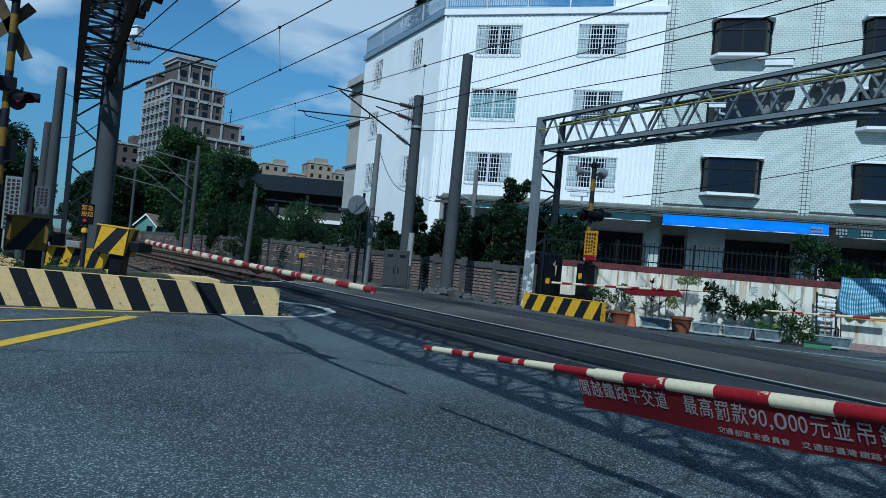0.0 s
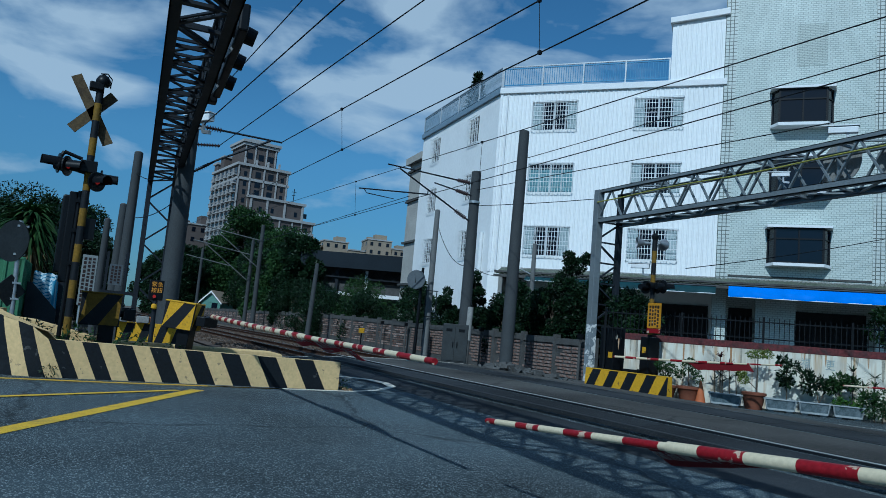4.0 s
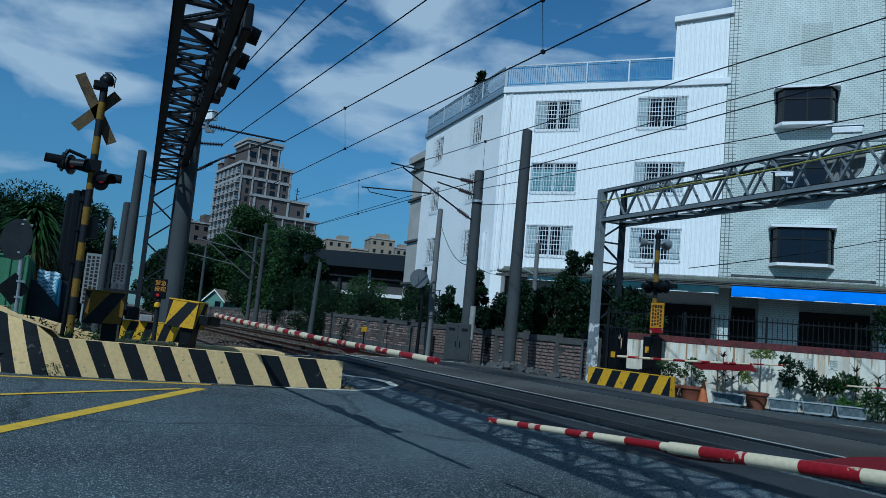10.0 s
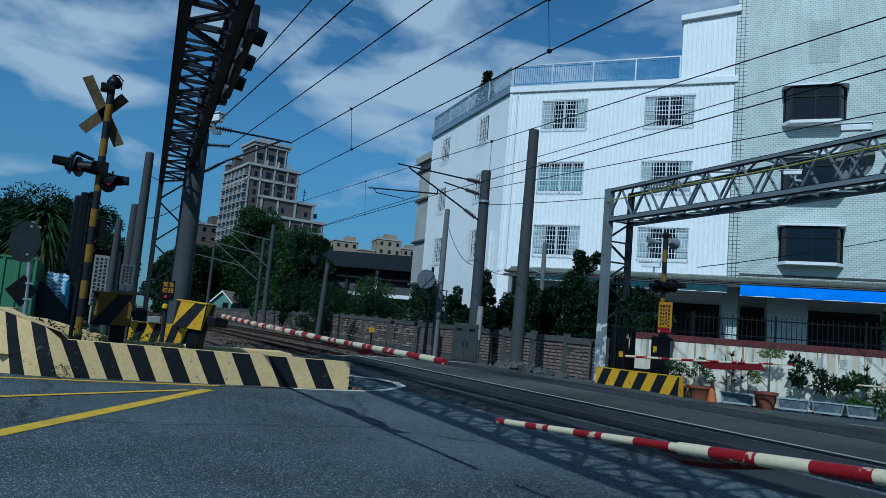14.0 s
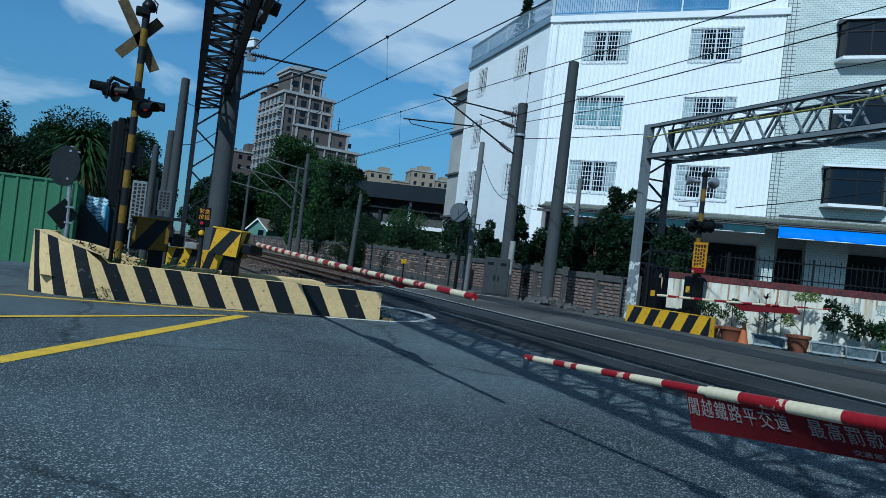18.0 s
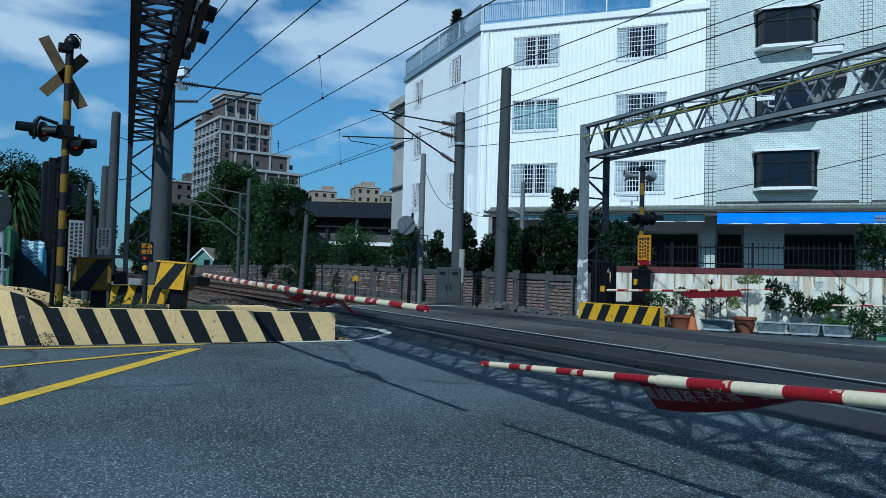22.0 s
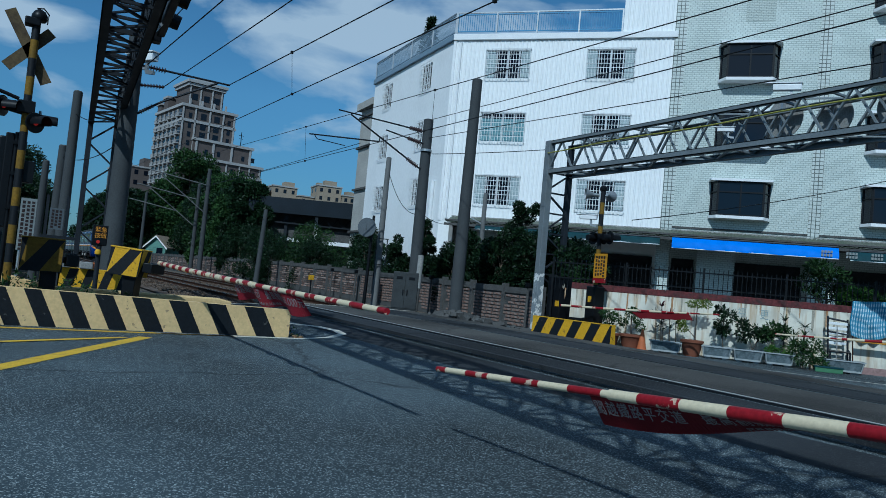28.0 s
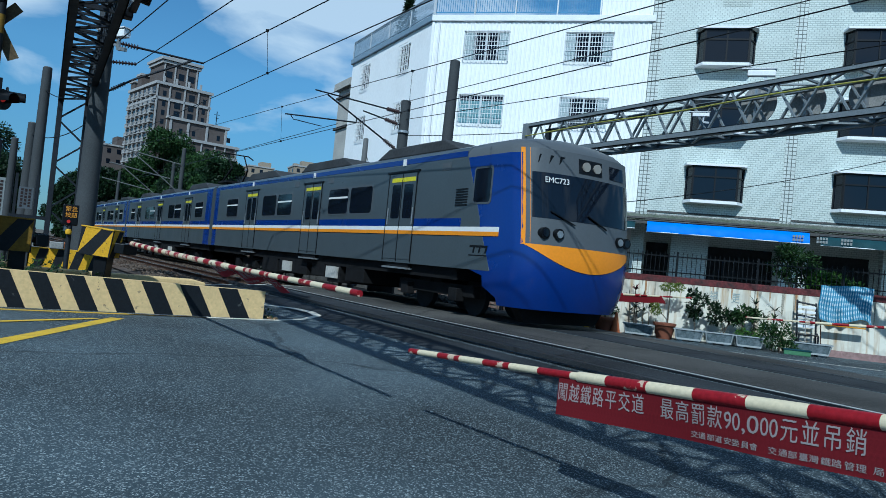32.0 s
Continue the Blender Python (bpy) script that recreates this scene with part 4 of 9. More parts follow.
def block(name, x0, y0, x1, y1, h, label, count, lean=0.25, deep=0.4):
    """A concrete block with slanted yellow and black bands on its front."""
    a, b = Vector((x0, y0, 0)), Vector((x1, y1, 0))
    L = (b - a).length
    m = Matrix.Translation(a) @ Matrix.Rotation(math.atan2(b.y - a.y, b.x - a.x), 4, "Z")
    t = thing(name, m, label, "concrete block")
    g = Geo()
    w = L / count
    for k in range(-1, count + 1):
        g.slot = (k + 1) % 2
        s = lambda u: min(max(u, 0), L)
        q = [(s(w * k), 0, 0), (s(w * (k + 1)), 0, 0), (s(w * (k + 1) + lean), 0.03, h), (s(w * k + lean), 0.03, h)]
        if q[0][0] != q[1][0] or q[2][0] != q[3][0]:
            g.add(q, [(0, 1, 2, 3)])
    g.slot = 0
    g.add([(0, 0, 0), (0, deep, 0), (0, deep - 0.03, h), (0, 0.03, h)], [(0, 1, 2, 3)])
    g.add([(L, 0, 0), (L, deep, 0), (L, deep - 0.03, h), (L, 0.03, h)], [(0, 1, 2, 3)])
    g.add([(0, deep, 0), (L, deep, 0), (L, deep - 0.03, h), (0, deep - 0.03, h)], [(0, 1, 2, 3)])
    part("striped_body", g, [YELLOW, BLACK_PAINT], t)
    part("cap", Geo().box(0.0, L, 0.025, deep - 0.025, h - 0.01, h + 0.012), YELLOW, t, bevel=0.008)
    return t
# ---- height-limit gantries ----
def gantry(at, label, x0, x1, z0, z1, y_leg, y_end, far_leg, brace_to, steel, pale_leg=None, pitch=0.8, thin=0.1, leg_steel=None):
    t = thing("height_limit_gantry", at, label, "gantry")
    for x in (x0, x1):
        for z, s in ((z0, 0.13), (z1, 0.1)):
            g = Geo().box(x - s / 2, x + s / 2, y_end, y_leg + 0.1, z - s / 2, z - s / 2 + 0.02).box(x - s / 2 if x == x0 else x + s / 2 - 0.02, x - s / 2 + 0.02 if x == x0 else x + s / 2, y_end, y_leg + 0.1, z - s / 2, z + s / 2)
            g.box(x - s / 2, x + s / 2, y_end, y_leg + 0.1, z + s / 2 - 0.015, z + s / 2)
            part("chord", g, steel, t)
    h, w = z1 - z0, x1 - x0
    up = mesh_of(Geo().bar((0, 0, 0), (0, pitch / 2, h), 0.055, 0.035), steel, "diagonal")
    down = mesh_of(Geo().bar((0, 0, h), (0, pitch / 2, 0), 0.055, 0.035), steel, "diagonal")
    flat = mesh_of(Geo().bar((0, 0, 0), (w, pitch, 0), 0.05, 0.03), steel, "lacing")
    back = mesh_of(Geo().bar((w, 0, 0), (0, pitch, 0), 0.05, 0.03), steel, "lacing")
    strut = mesh_of(Geo().bar((0, 0, 0), (w, 0, 0), 0.05, 0.04), steel, "strut")
    n = int((y_leg - brace_to) / pitch)
    for k in range(n):
        y = y_leg - pitch * (k + 1)
        for x in (x0, x1):
            inst("diagonal", up, t, pose(x, y, z0))
            inst("diagonal", down, t, pose(x, y + pitch / 2, z0))
        inst("lacing", flat if k % 2 else back, t, pose(x0, y, z0 - 0.03))
        inst("lacing", back if k % 2 else flat, t, pose(x0, y, z1 + 0.03))
        inst("strut", strut, t, pose(x0, y, z0 - 0.02))
        inst("strut", strut, t, pose(x0, y, z1 + 0.02))
    for yl in (y_leg, far_leg):
        for x in (x0, x1):
            front = x == x0 and pale_leg
            front = front and yl == y_leg
            r = 0.1 if front else thin
            g = Geo().box(x - r, x + r, yl - r, yl + r, 0.0 if not front else 1.7, z1 + 0.05)
            part("leg", g, steel if front else leg_steel or steel, t, bevel=0.01)
            if front:
                part("leg_foot", Geo().box(x - r - 0.004, x + r + 0.004, yl - r - 0.004, yl + r + 0.004, 0.0, 1.7), pale_leg, t, "leg foot with flaking white paint", bevel=0.01)
        m = max(3, int(z0 / 0.55))
        for k in range(m):
            a, b = (x0, x1) if k % 2 else (x1, x0)
            g = Geo().bar((a, yl, z0 * k / m + 0.05), (b, yl, z0 * (k + 1) / m), 0.06, 0.04)
            part("leg_brace", g, leg_steel or steel, t)
            if leg_steel:
                part("leg_tie", Geo().bar((x0, yl, z0 * (k + 1) / m), (x1, yl, z0 * (k + 1) / m), 0.05, 0.04), leg_steel, t)
    return t


def cctv(at, label="white security camera on a steel bracket"):
    t = thing("security_camera", at, label, "security camera")
    part("housing", Geo().prism([(-0.055, -0.05), (0.055, -0.05), (0.06, 0.04), (0.045, 0.06), (-0.045, 0.06), (-0.06, 0.04)], "y", -0.24, 0.2), WHITE_TRIM, t, bevel=0.008)
    part("hood", Geo().box(-0.075, 0.075, -0.34, 0.22, 0.064, 0.078), WHITE_TRIM, t)
    part("lens", Geo().tube((0, -0.245, 0), (0, -0.23, 0), 0.045, seg=12), GLASS_DARK, t)
    part("bracket", Geo().bar((0, 0.05, -0.2), (0, 0.05, -0.05), 0.04).bar((0, 0.05, -0.2), (0, 0.2, -0.22), 0.05), GALVANISED, t)
    return t


EYE = Vector((0, 0, 1.15))


def enlarged(k):
    """Everything k times as large and as far, as seen from the eye's usual place."""
    return Matrix.Translation(EYE) @ Matrix.Scale(k, 4) @ Matrix.Translation(-EYE)


NEAR_GANTRY = enlarged(1.19) @ Matrix.Rotation(radians(-3.7), 4, "Z")
FAR_GANTRY = enlarged(1.14)


def gantries():
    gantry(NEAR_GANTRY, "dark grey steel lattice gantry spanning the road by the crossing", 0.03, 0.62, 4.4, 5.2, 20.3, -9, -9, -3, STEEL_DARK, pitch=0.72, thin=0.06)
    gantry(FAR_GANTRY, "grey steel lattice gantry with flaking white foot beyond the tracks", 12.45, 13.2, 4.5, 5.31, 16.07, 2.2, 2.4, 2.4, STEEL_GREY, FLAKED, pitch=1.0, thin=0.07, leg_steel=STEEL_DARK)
    # traffic signal seen from behind, hung on the lattice beam over the road
    t = thing("traffic_signal", NEAR_GANTRY @ pose(0.93, 12.0, 5.22), "black traffic signal head hung along the lattice gantry", "traffic signal")
    part("signal_box", Geo().box(-0.06, 0.08, -1.8, 1.8, -0.2, 0.2), BLACK_METAL, t, bevel=0.03)
    for y in (-1.3, -0.1, 1.1):
        part("visor", Geo().tube((0.08, y, -0.06), (0.24, y, -0.1), 0.13, 0.12, 16, caps=False), BLACK_METAL, t)
        part("lamp_back", Geo().tube((-0.06, y, 0.0), (-0.11, y, 0.0), 0.15, 0.1, 16), BLACK_METAL, t, smooth=True)
    for y in (-1.0, 1.0):
        part("hanger", Geo().bar((-0.32, y, 0.12), (-0.04, y, 0.12), 0.05).bar((-0.32, y, -0.62), (-0.02, y, -0.16), 0.04), GALVANISED, t)
    part("cable_box", Geo().box(-0.12, 0.04, 1.86, 2.1, -0.26, 0.0), BLACK_METAL, t, bevel=0.02)
    c = cctv(NEAR_GANTRY @ pose(0.9, 16.6, 5.3, 0, 0, 215) @ Matrix.Scale(1.5, 4))
    part("bracket", Geo().bar((0.62, 16.6, 5.08), (0.95, 16.6, 5.08), 0.05), GALVANISED, c, at=(NEAR_GANTRY @ pose(0.9, 16.6, 5.3, 0, 0, 215) @ Matrix.Scale(1.5, 4)).inverted() @ NEAR_GANTRY)
    cctv(FAR_GANTRY @ pose(12.5, 8.9, 5.54, 0, 0, 217) @ Matrix.Scale(1.15, 4))
    cctv(FAR_GANTRY @ pose(12.3, 10.1, 4.84, 0, 0, 217) @ Matrix.Scale(0.75, 4))
    cctv(pose(12.55, 14.35, 3.2, 0, 0, 215), "white security camera beside the signal post")
    # yellow sheathed cable along the beam, black where it leaves the gantry
    z_of = lambda y: 5.02 + 0.001 * (16 - y) - 0.02 * math.sin(y * 1.3)
    g = Geo().run([(12.33, 16 - 0.5 * k, z_of(16 - 0.5 * k)) for k in range(29)], 0.016)
    tagged(part("sheathed_cable", g, CABLE_YELLOW, smooth=True, at=FAR_GANTRY), "yellow sheathed cable tied along the grey gantry", "cable")
    # round sign plates on the far side of the beam
    for y, z, r in ((9.55, 5.2, 0.42), (8.45, 5.08, 0.36), (7.3, 5.1, 0.36)):
        t = thing("round_sign", FAR_GANTRY @ pose(13.35, y, z), "grey back of a round road sign fixed to the gantry", "road sign", "signs on the far gantry")
        part("plate", Geo().tube((0, 0, 0), (0.02, 0, 0), r, seg=28), CONCRETE, t)
        part("clamp", Geo().box(-0.1, 0.0, -0.03, 0.03, -0.3, 0.3), GALVANISED, t)


# ---- boom barriers ----
def boom(name, root, tip, label, band=0.262, first=0.13, r_tip=0.022, r_joint=0.024, r_root=0.042, joint=1.9):
    """A tapered boom of red and white bands from tip to root; its thin end slides into the thicker tube at the joint."""
    a, b = Vector(tip), Vector(root)
    L = (b - a).length
    d = (b - a) / L
    t = thing(name, Matrix.Translation(a), label, "boom barrier")
    s, k = 0.0, 0
    edges = [0.0, first]
    while edges[-1] < L:
        edges.append(min(L, edges[-1] + band))

    def radius(s):
        return r_tip + (r_joint - r_tip) * s / joint if s < joint else r_joint + 0.007 + (r_root - r_joint - 0.007) * (s - joint) / (L - joint)
    sag = lambda s: Vector((0, 0, -0.02 * math.sin(math.pi * s / L)))
    for k in range(len(edges) - 1):
        g = Geo()
        s0, s1 = edges[k], edges[k + 1]
        cuts = [s0] + ([joint] if s0 < joint < s1 else []) + [s1]
        for u, w in zip(cuts, cuts[1:]):
            r0 = radius(u + 1e-4)
            g.tube(d * u + sag(u), d * w + sag(w), r0, radius(w - 1e-4), 14, caps=(u == 0 or u == joint))
        part("band", g, RED_PAINT if k % 2 == 0 else WHITE_PAINT, t, smooth=True)
    return t


def barrier_machine(at, label, leg=0.62, grimy=False):
    """The yellow and black striped drive box of a boom barrier on its black stand; the front looks to -y."""
    t = thing("barrier_machine", at, label, "barrier machine")
    w, h, dp = 0.66, 0.55, 0.5
    g = Geo()
    n = 2.6
    yellow = YELLOW_DULL if grimy else YELLOW
    for side in (0, 1):
        for k in range(-3, 4):
            g.slot = k % 2
            cl = lambda u: min(max(u, 0), 1)
            L = w if side == 0 else dp
            pts = [(cl(k / n * 1.25), 0), (cl((k + 1) / n * 1.25), 0), (cl((k + 1) / n * 1.25 + 0.62), 1), (cl(k / n * 1.25 + 0.62), 1)]
            if pts[0] == pts[1] and pts[2] == pts[3]:
                continue
            P = [((-w / 2 + u * w, -dp / 2, leg + v * h) if side == 0 else (w / 2, -dp / 2 + u * dp, leg + v * h)) for u, v in pts]
            g.add(P, [(0, 1, 2, 3)])
    g.slot = 1
    g.add([(-w / 2, -dp / 2, leg), (-w / 2, dp / 2, leg), (-w / 2, dp / 2, leg + h), (-w / 2, -dp / 2, leg + h)], [(0, 1, 2, 3)])
    g.slot = 0
    g.add([(-w / 2, dp / 2, leg), (w / 2, dp / 2, leg), (w / 2, dp / 2, leg + h), (-w / 2, dp / 2, leg + h)], [(0, 1, 2, 3)])
    part("drive_box", g, [BLACK_PAINT, yellow], t)
    part("lid", Geo().box(-w / 2 - 0.012, w / 2 + 0.012, -dp / 2 - 0.012, dp / 2 + 0.012, leg + h, leg + h + 0.03), yellow, t, bevel=0.01)
    part("base_plate", Geo().box(-w / 2, w / 2, -dp / 2, dp / 2, leg - 0.012, leg + 0.002), BLACK_METAL, t)
    part("stand", Geo().box(0.0, 0.26, -0.16, 0.16, 0, leg), BLACK_METAL, t, bevel=0.015)
    part("shaft", Geo().tube((w / 2 - 0.02, 0.05, leg + 0.22), (w / 2 + 0.24, 0.05, leg + 0.22), 0.06, seg=12), BLACK_METAL, t, smooth=True)
    part("boom_clamp", Geo().box(w / 2 + 0.06, w / 2 + 0.26, -0.22, 0.16, leg + 0.12, leg + 0.32), BLACK_METAL, t, bevel=0.01)
    part("counterweight", Geo().box(w / 2 + 0.06, w / 2 + 0.24, 0.16, 0.5, leg + 0.1, leg + 0.34), BLACK_METAL, t, bevel=0.01)
    return t


BANNERS = []


def slice_of(me, x0, x1):
    """The piece of a lettering mesh between two upright cuts, or None."""
    bm = bmesh.new()
    bm.from_mesh(me)
    for x, side in ((x0, -1), (x1, 1)):
        bmesh.ops.bisect_plane(bm, geom=bm.verts[:] + bm.edges[:] + bm.faces[:], plane_co=(x, 0, 0), plane_no=(side, 0, 0), clear_outer=True)
    if not bm.faces:
        bm.free()
        return None
    out = bpy.data.meshes.new("lettering")
    bm.to_mesh(out)
    bm.free()
    for m in me.materials:
        out.materials.append(m)
    return out


CUT = 4


def banner(name, label, path, width, height, big, small, small_from, cloth_mat):
    """Cloth in narrow upright strips that hang from a boom: path(k) gives the top of character k, CUT strips to each."""
    t = thing(name, pose(*path(0)), label, "banner")
    origin = Vector(path(0))
    strips = []
    w = width / CUT
    cloth = mesh_of(Geo().box(-0.0015, 0.0015, -w - 0.0003, 0.0, -height, 0.0), cloth_mat, "cloth_strip")
    for k in range(len(big)):
        words = []
        if big[k].strip():
            me = text_mesh(big[k], 0.52 * height, BANNER_WHITE, deep=0.0005)
            wide = max(v.co.x for v in me.vertices) - min(v.co.x for v in me.vertices)
            me.transform(Matrix.Diagonal((0.9 * width / wide if len(big[k]) > 1 else 0.92 * width / (0.52 * height), 1, 1, 1)))
            words.append((me, -height * 0.4, "lettering"))
        pair = small[2 * (k - small_from):2 * (k - small_from) + 2] if k >= small_from else ""
        if pair.strip():
            words.append((text_mesh(pair, 0.16 * height, BANNER_WHITE, squeeze=width / (0.34 * height), deep=0.0005), -height * 0.84, "small_lettering"))
        for j in range(CUT):
            p = Vector(path(k + j / CUT)) - origin
            s = inst("cloth_strip", cloth, t, pose(*p))
            for me, z, nm in words:
                x0 = -width / 2 + w * j
                piece = slice_of(me, x0 if j else -1, x0 + w if j < CUT - 1 else 1)
                if piece:
                    inst(nm, piece, s, Matrix.Translation((-0.004, -width / 2 + w * j, z)) @ FACE)
            strips.append((s, p))
    BANNERS.append((name, strips))
    return t


NEAR_TIP, NEAR_ROOT = (2.735, 4.66, 0.535), (2.735, -3.7, 1.177)
FAR_TIP, FAR_ROOT = (2.421, 4.955, 0.915), (2.32, 14.3, 1.06)


def barriers():
    boom("boom", NEAR_ROOT, NEAR_TIP, "lowered red and white banded boom with chipped paint and banner", band=0.269, r_tip=0.021, r_joint=0.022, r_root=0.033, joint=1.8)
    boom("boom", FAR_ROOT, FAR_TIP, "long lowered red and white banded boom over the far lane", r_tip=0.026, r_joint=0.028, r_root=0.045, joint=3.4)
    barrier_machine(pose(1.8, 14.62, 0.27, 0, 4, -32) @ Matrix.Scale(0.87, 4), "yellow box with black slanted stripes on a black stand", 0.6)
    # this box's dull yellow is grime plus the shadow it stands in, painted on
    barrier_machine(pose(0.42, 14.74, 0.2), "grimy yellow and black striped box on a black stand", 0.55, True)
    barrier_machine(pose(2.38, -3.95, 0), "yellow and black striped barrier drive box at the roadside", 0.93)
    for root, tip, label in (((12.15, 14.7, 0.9), (13.42, 10.85, 1.05), "thin red and white boom lowered in front of the wall"), ((15.6, 6.4, 0.93), (13.88, 9.78, 0.76), "thin red and white boom beyond the tracks")):
        boom("boom", root, tip, label, band=0.3, r_tip=0.018, r_joint=0.02, r_root=0.03, joint=1.2)
    barrier_machine(pose(13.15, 14.8, 0, 0, 0, 200), "dark grimy barrier drive box behind the striped block", 0.3, True)
    barrier_machine(pose(15.75, 6.0, 0, 0, 0, 200), "dark grimy barrier drive box at the far roadside", 0.3, True)
    # banners
    d = (Vector(NEAR_ROOT) - Vector(NEAR_TIP)).normalized()
    w = 0.0873
    big = ["闖", "越", "鐵", "路", "平", "交", "道", " ", "最", "高", "罰", "款", "90", ",0", "00", "元", "並", "吊", "銷", " ", " ", " ", " ", " ", " ", " "]
    small = "交通部道安委員會　交通部臺灣鐵路管理局 關心您"
    banner("banner", "red cloth banner with white lettering tied under the boom", lambda k: tuple(Vector(NEAR_TIP) + d * ((4.66 - 3.01) / -d.y + w * k / -d.y) + Vector((-0.01, 0, -0.028))), w, 0.2, big, small, 10, BANNER_RED)
    d2 = (Vector(FAR_ROOT) - Vector(FAR_TIP)).normalized()
    w2 = 0.147
    banner("banner", "crumpled red cloth banner hanging from the far boom", lambda k: tuple(Vector(FAR_TIP) + d2 * (9.2 - 4.96 - w2 * k) + Vector((-0.01, 0, -0.028))), w2, 0.24, ["闖", "越", "鐵", "路", "平", "交", "道", " ", "最", "高", "罰", "款", "90", ",0", "00", "元"], "交通部道安委員會 ", 6, BANNER_LIT)
    a, b = Vector((12.74, 12.9, 0.96)), Vector((13.2, 11.5, 1.02))
    c, e = Vector((12.83, 12.62, 0.78)), Vector((13.24, 11.4, 0.87))
    g = Geo().sheet([[a.lerp(b, i / 6) + Vector((0.02 * math.sin(i * 2), 0, 0)) for i in range(7)], [c.lerp(e, i / 6) + Vector((0.03 * math.sin(i * 2 + 1), 0, 0.02 * math.sin(i * 3))) for i in range(7)]])
    tagged(part("banner", g, BANNER_RED, smooth=True), "faded red banner strip hanging from the far boom", "banner")


# ---- signal posts and signs ----
def striped_post(t, height, r=0.062, band=0.3, z0=0.0):
    n = int(height / band)
    for k in range(n):
        part("post_band", Geo().tube((0, 0, z0 + band * k), (0, 0, z0 + band * (k + 1)), r, seg=14), YELLOW_DULL if k % 2 else BLACK_PAINT, t, smooth=True)


def lamp_head(t, at, lit):
    """A round signal lamp with backboard and hood; it looks to -y of its own frame."""
    head = part("lamp_housing", Geo().tube((0, 0.02, 0), (0, 0.2, 0), 0.1, 0.075, 16), BLACK_METAL, t, smooth=True, at=at)
    part("backboard", Geo().tube((0, -0.012, 0), (0, 0.012, 0), 0.165, seg=24), BLACK_METAL, head)
    part("lens", Geo().tube((0, -0.03, 0), (0, -0.013, 0), 0.04, 0.044, 20), LIT_RED if lit else DULL_RED, head, "lit red lens" if lit else "dark red lens")
    g = Geo()
    rows = []
    for y, r in ((-0.012, 0.105), (-0.26, 0.1)):
        rows.append([(r * math.cos(w), y, r * math.sin(w)) for w in [radians(-20 + 220 * k / 14) for k in range(15)]])
    g.sheet(rows)
    part("hood", g, BLACK_METAL, head, smooth=True)
    return head


def crossing_signal():
    t = thing("crossing_signal", pose(-0.07, 13.6, 0.27), "yellow and black level crossing signal with crossbuck and red lamps", "crossing signal")
    striped_post(t, 4.5, 0.06, 0.3)
    for (xa, za), (xb, zb) in (((-0.46, 4.91), (0.16, 3.82)), ((-0.43, 3.99), (0.16, 4.67))):
        a, b = Vector((xa + 0.07, 0.09, za - 0.27)), Vector((xb + 0.07, 0.09, zb - 0.27))
        d = (b - a).normalized()
        up = Vector((-d.z, 0, d.x)) * 0.085
        off = Vector((0, 0.012, 0))
        q = [p + k * up + m * off for m in (-1, 1) for p, k in ((a, -1), (b, -1), (b, 1), (a, 1))]
        part("crossbuck_board", Geo().add(q, [(0, 1, 2, 3), (7, 6, 5, 4), (0, 4, 5, 1), (1, 5, 6, 2), (2, 6, 7, 3), (3, 7, 4, 0)]), CROSS_DULL, t, "dull brownish yellow crossbuck board")
    bell = part("bell", Geo().lathe([(0.05, 0), (0.1, 0.0), (0.12, 0.04), (0.115, 0.1), (0.08, 0.16), (0.03, 0.19)], 18, (0.03, 0, 4.52)), BLACK_METAL, t, smooth=True)
    part("bell_box", Geo().box(-0.17, 0.06, -0.1, 0.1, 4.42, 4.55), BLACK_METAL, bell, bevel=0.02)
    part("bell_guard", Geo().run([(0.15, 0, 4.5), (0.16, 0, 4.66), (0.08, 0, 4.74), (-0.02, 0, 4.72)], 0.012, 6), BLACK_METAL, bell)
    part("cross_arm", Geo().bar((-0.42, 0, 3.06), (0.34, 0, 2.94), 0.06), BLACK_METAL, t)
    part("junction_box", Geo().box(-0.14, 0.12, -0.1, 0.1, 3.0, 3.2), BLACK_METAL, t, bevel=0.01)
    lamp_head(t, pose(-0.46, 0.04, 3.1, 0, 0, -78), False)
    lamp_head(t, pose(-0.33, -0.04, 3.06, 0, 0, 62), True)
    lamp_head(t, pose(0.14, -0.1, 2.86, 0, 0, 38), True)
    lamp_head(t, pose(0.2, 0.08, 2.93, 0, 0, 84), False)
    part("hook_pipe", Geo().tube((-0.4, 0, 3.3), (-0.12, 0, 3.22), 0.03, seg=8).tube((-0.4, 0, 3.3), (-0.44, 0, 3.2), 0.03, seg=8), BLACK_METAL, t)
    # traffic light seen from behind, on its own rusty post
    t = thing("traffic_light", pose(-0.2, 13.75, 0.27), "dark back of a tall traffic light on a black post", "traffic light")
    part("post", Geo().tube((0.02, 0, -0.1), (0.05, 0, 2.7), 0.035, seg=12), BLACK_METAL, t, smooth=True)
    part("backboard", Geo().box(-0.11, 0.02, -0.02, 0.02, 1.15, 2.68), BLACK_METAL, t, bevel=0.02)
    part("light_box", Geo().box(-0.2, -0.04, 0.02, 0.22, 1.3, 2.62), BLACK_METAL, t, bevel=0.03)
    for z in (1.45, 2.0, 2.5):
        part("clamp", Geo().box(0.0, 0.2, -0.07, 0.07, z, z + 0.06), BLACK_METAL, t)
    for z in (1.7, 2.1, 2.45):
        part("visor", Geo().tube((-0.12, 0.2, z), (-0.14, 0.42, z - 0.03), 0.12, 0.12, 14, caps=False), BLACK_METAL, t)
    part("control_box", Geo().box(0.1, 0.34, -0.12, 0.1, 1.9, 2.25), BLACK_METAL, t, "small dark box", bevel=0.01)
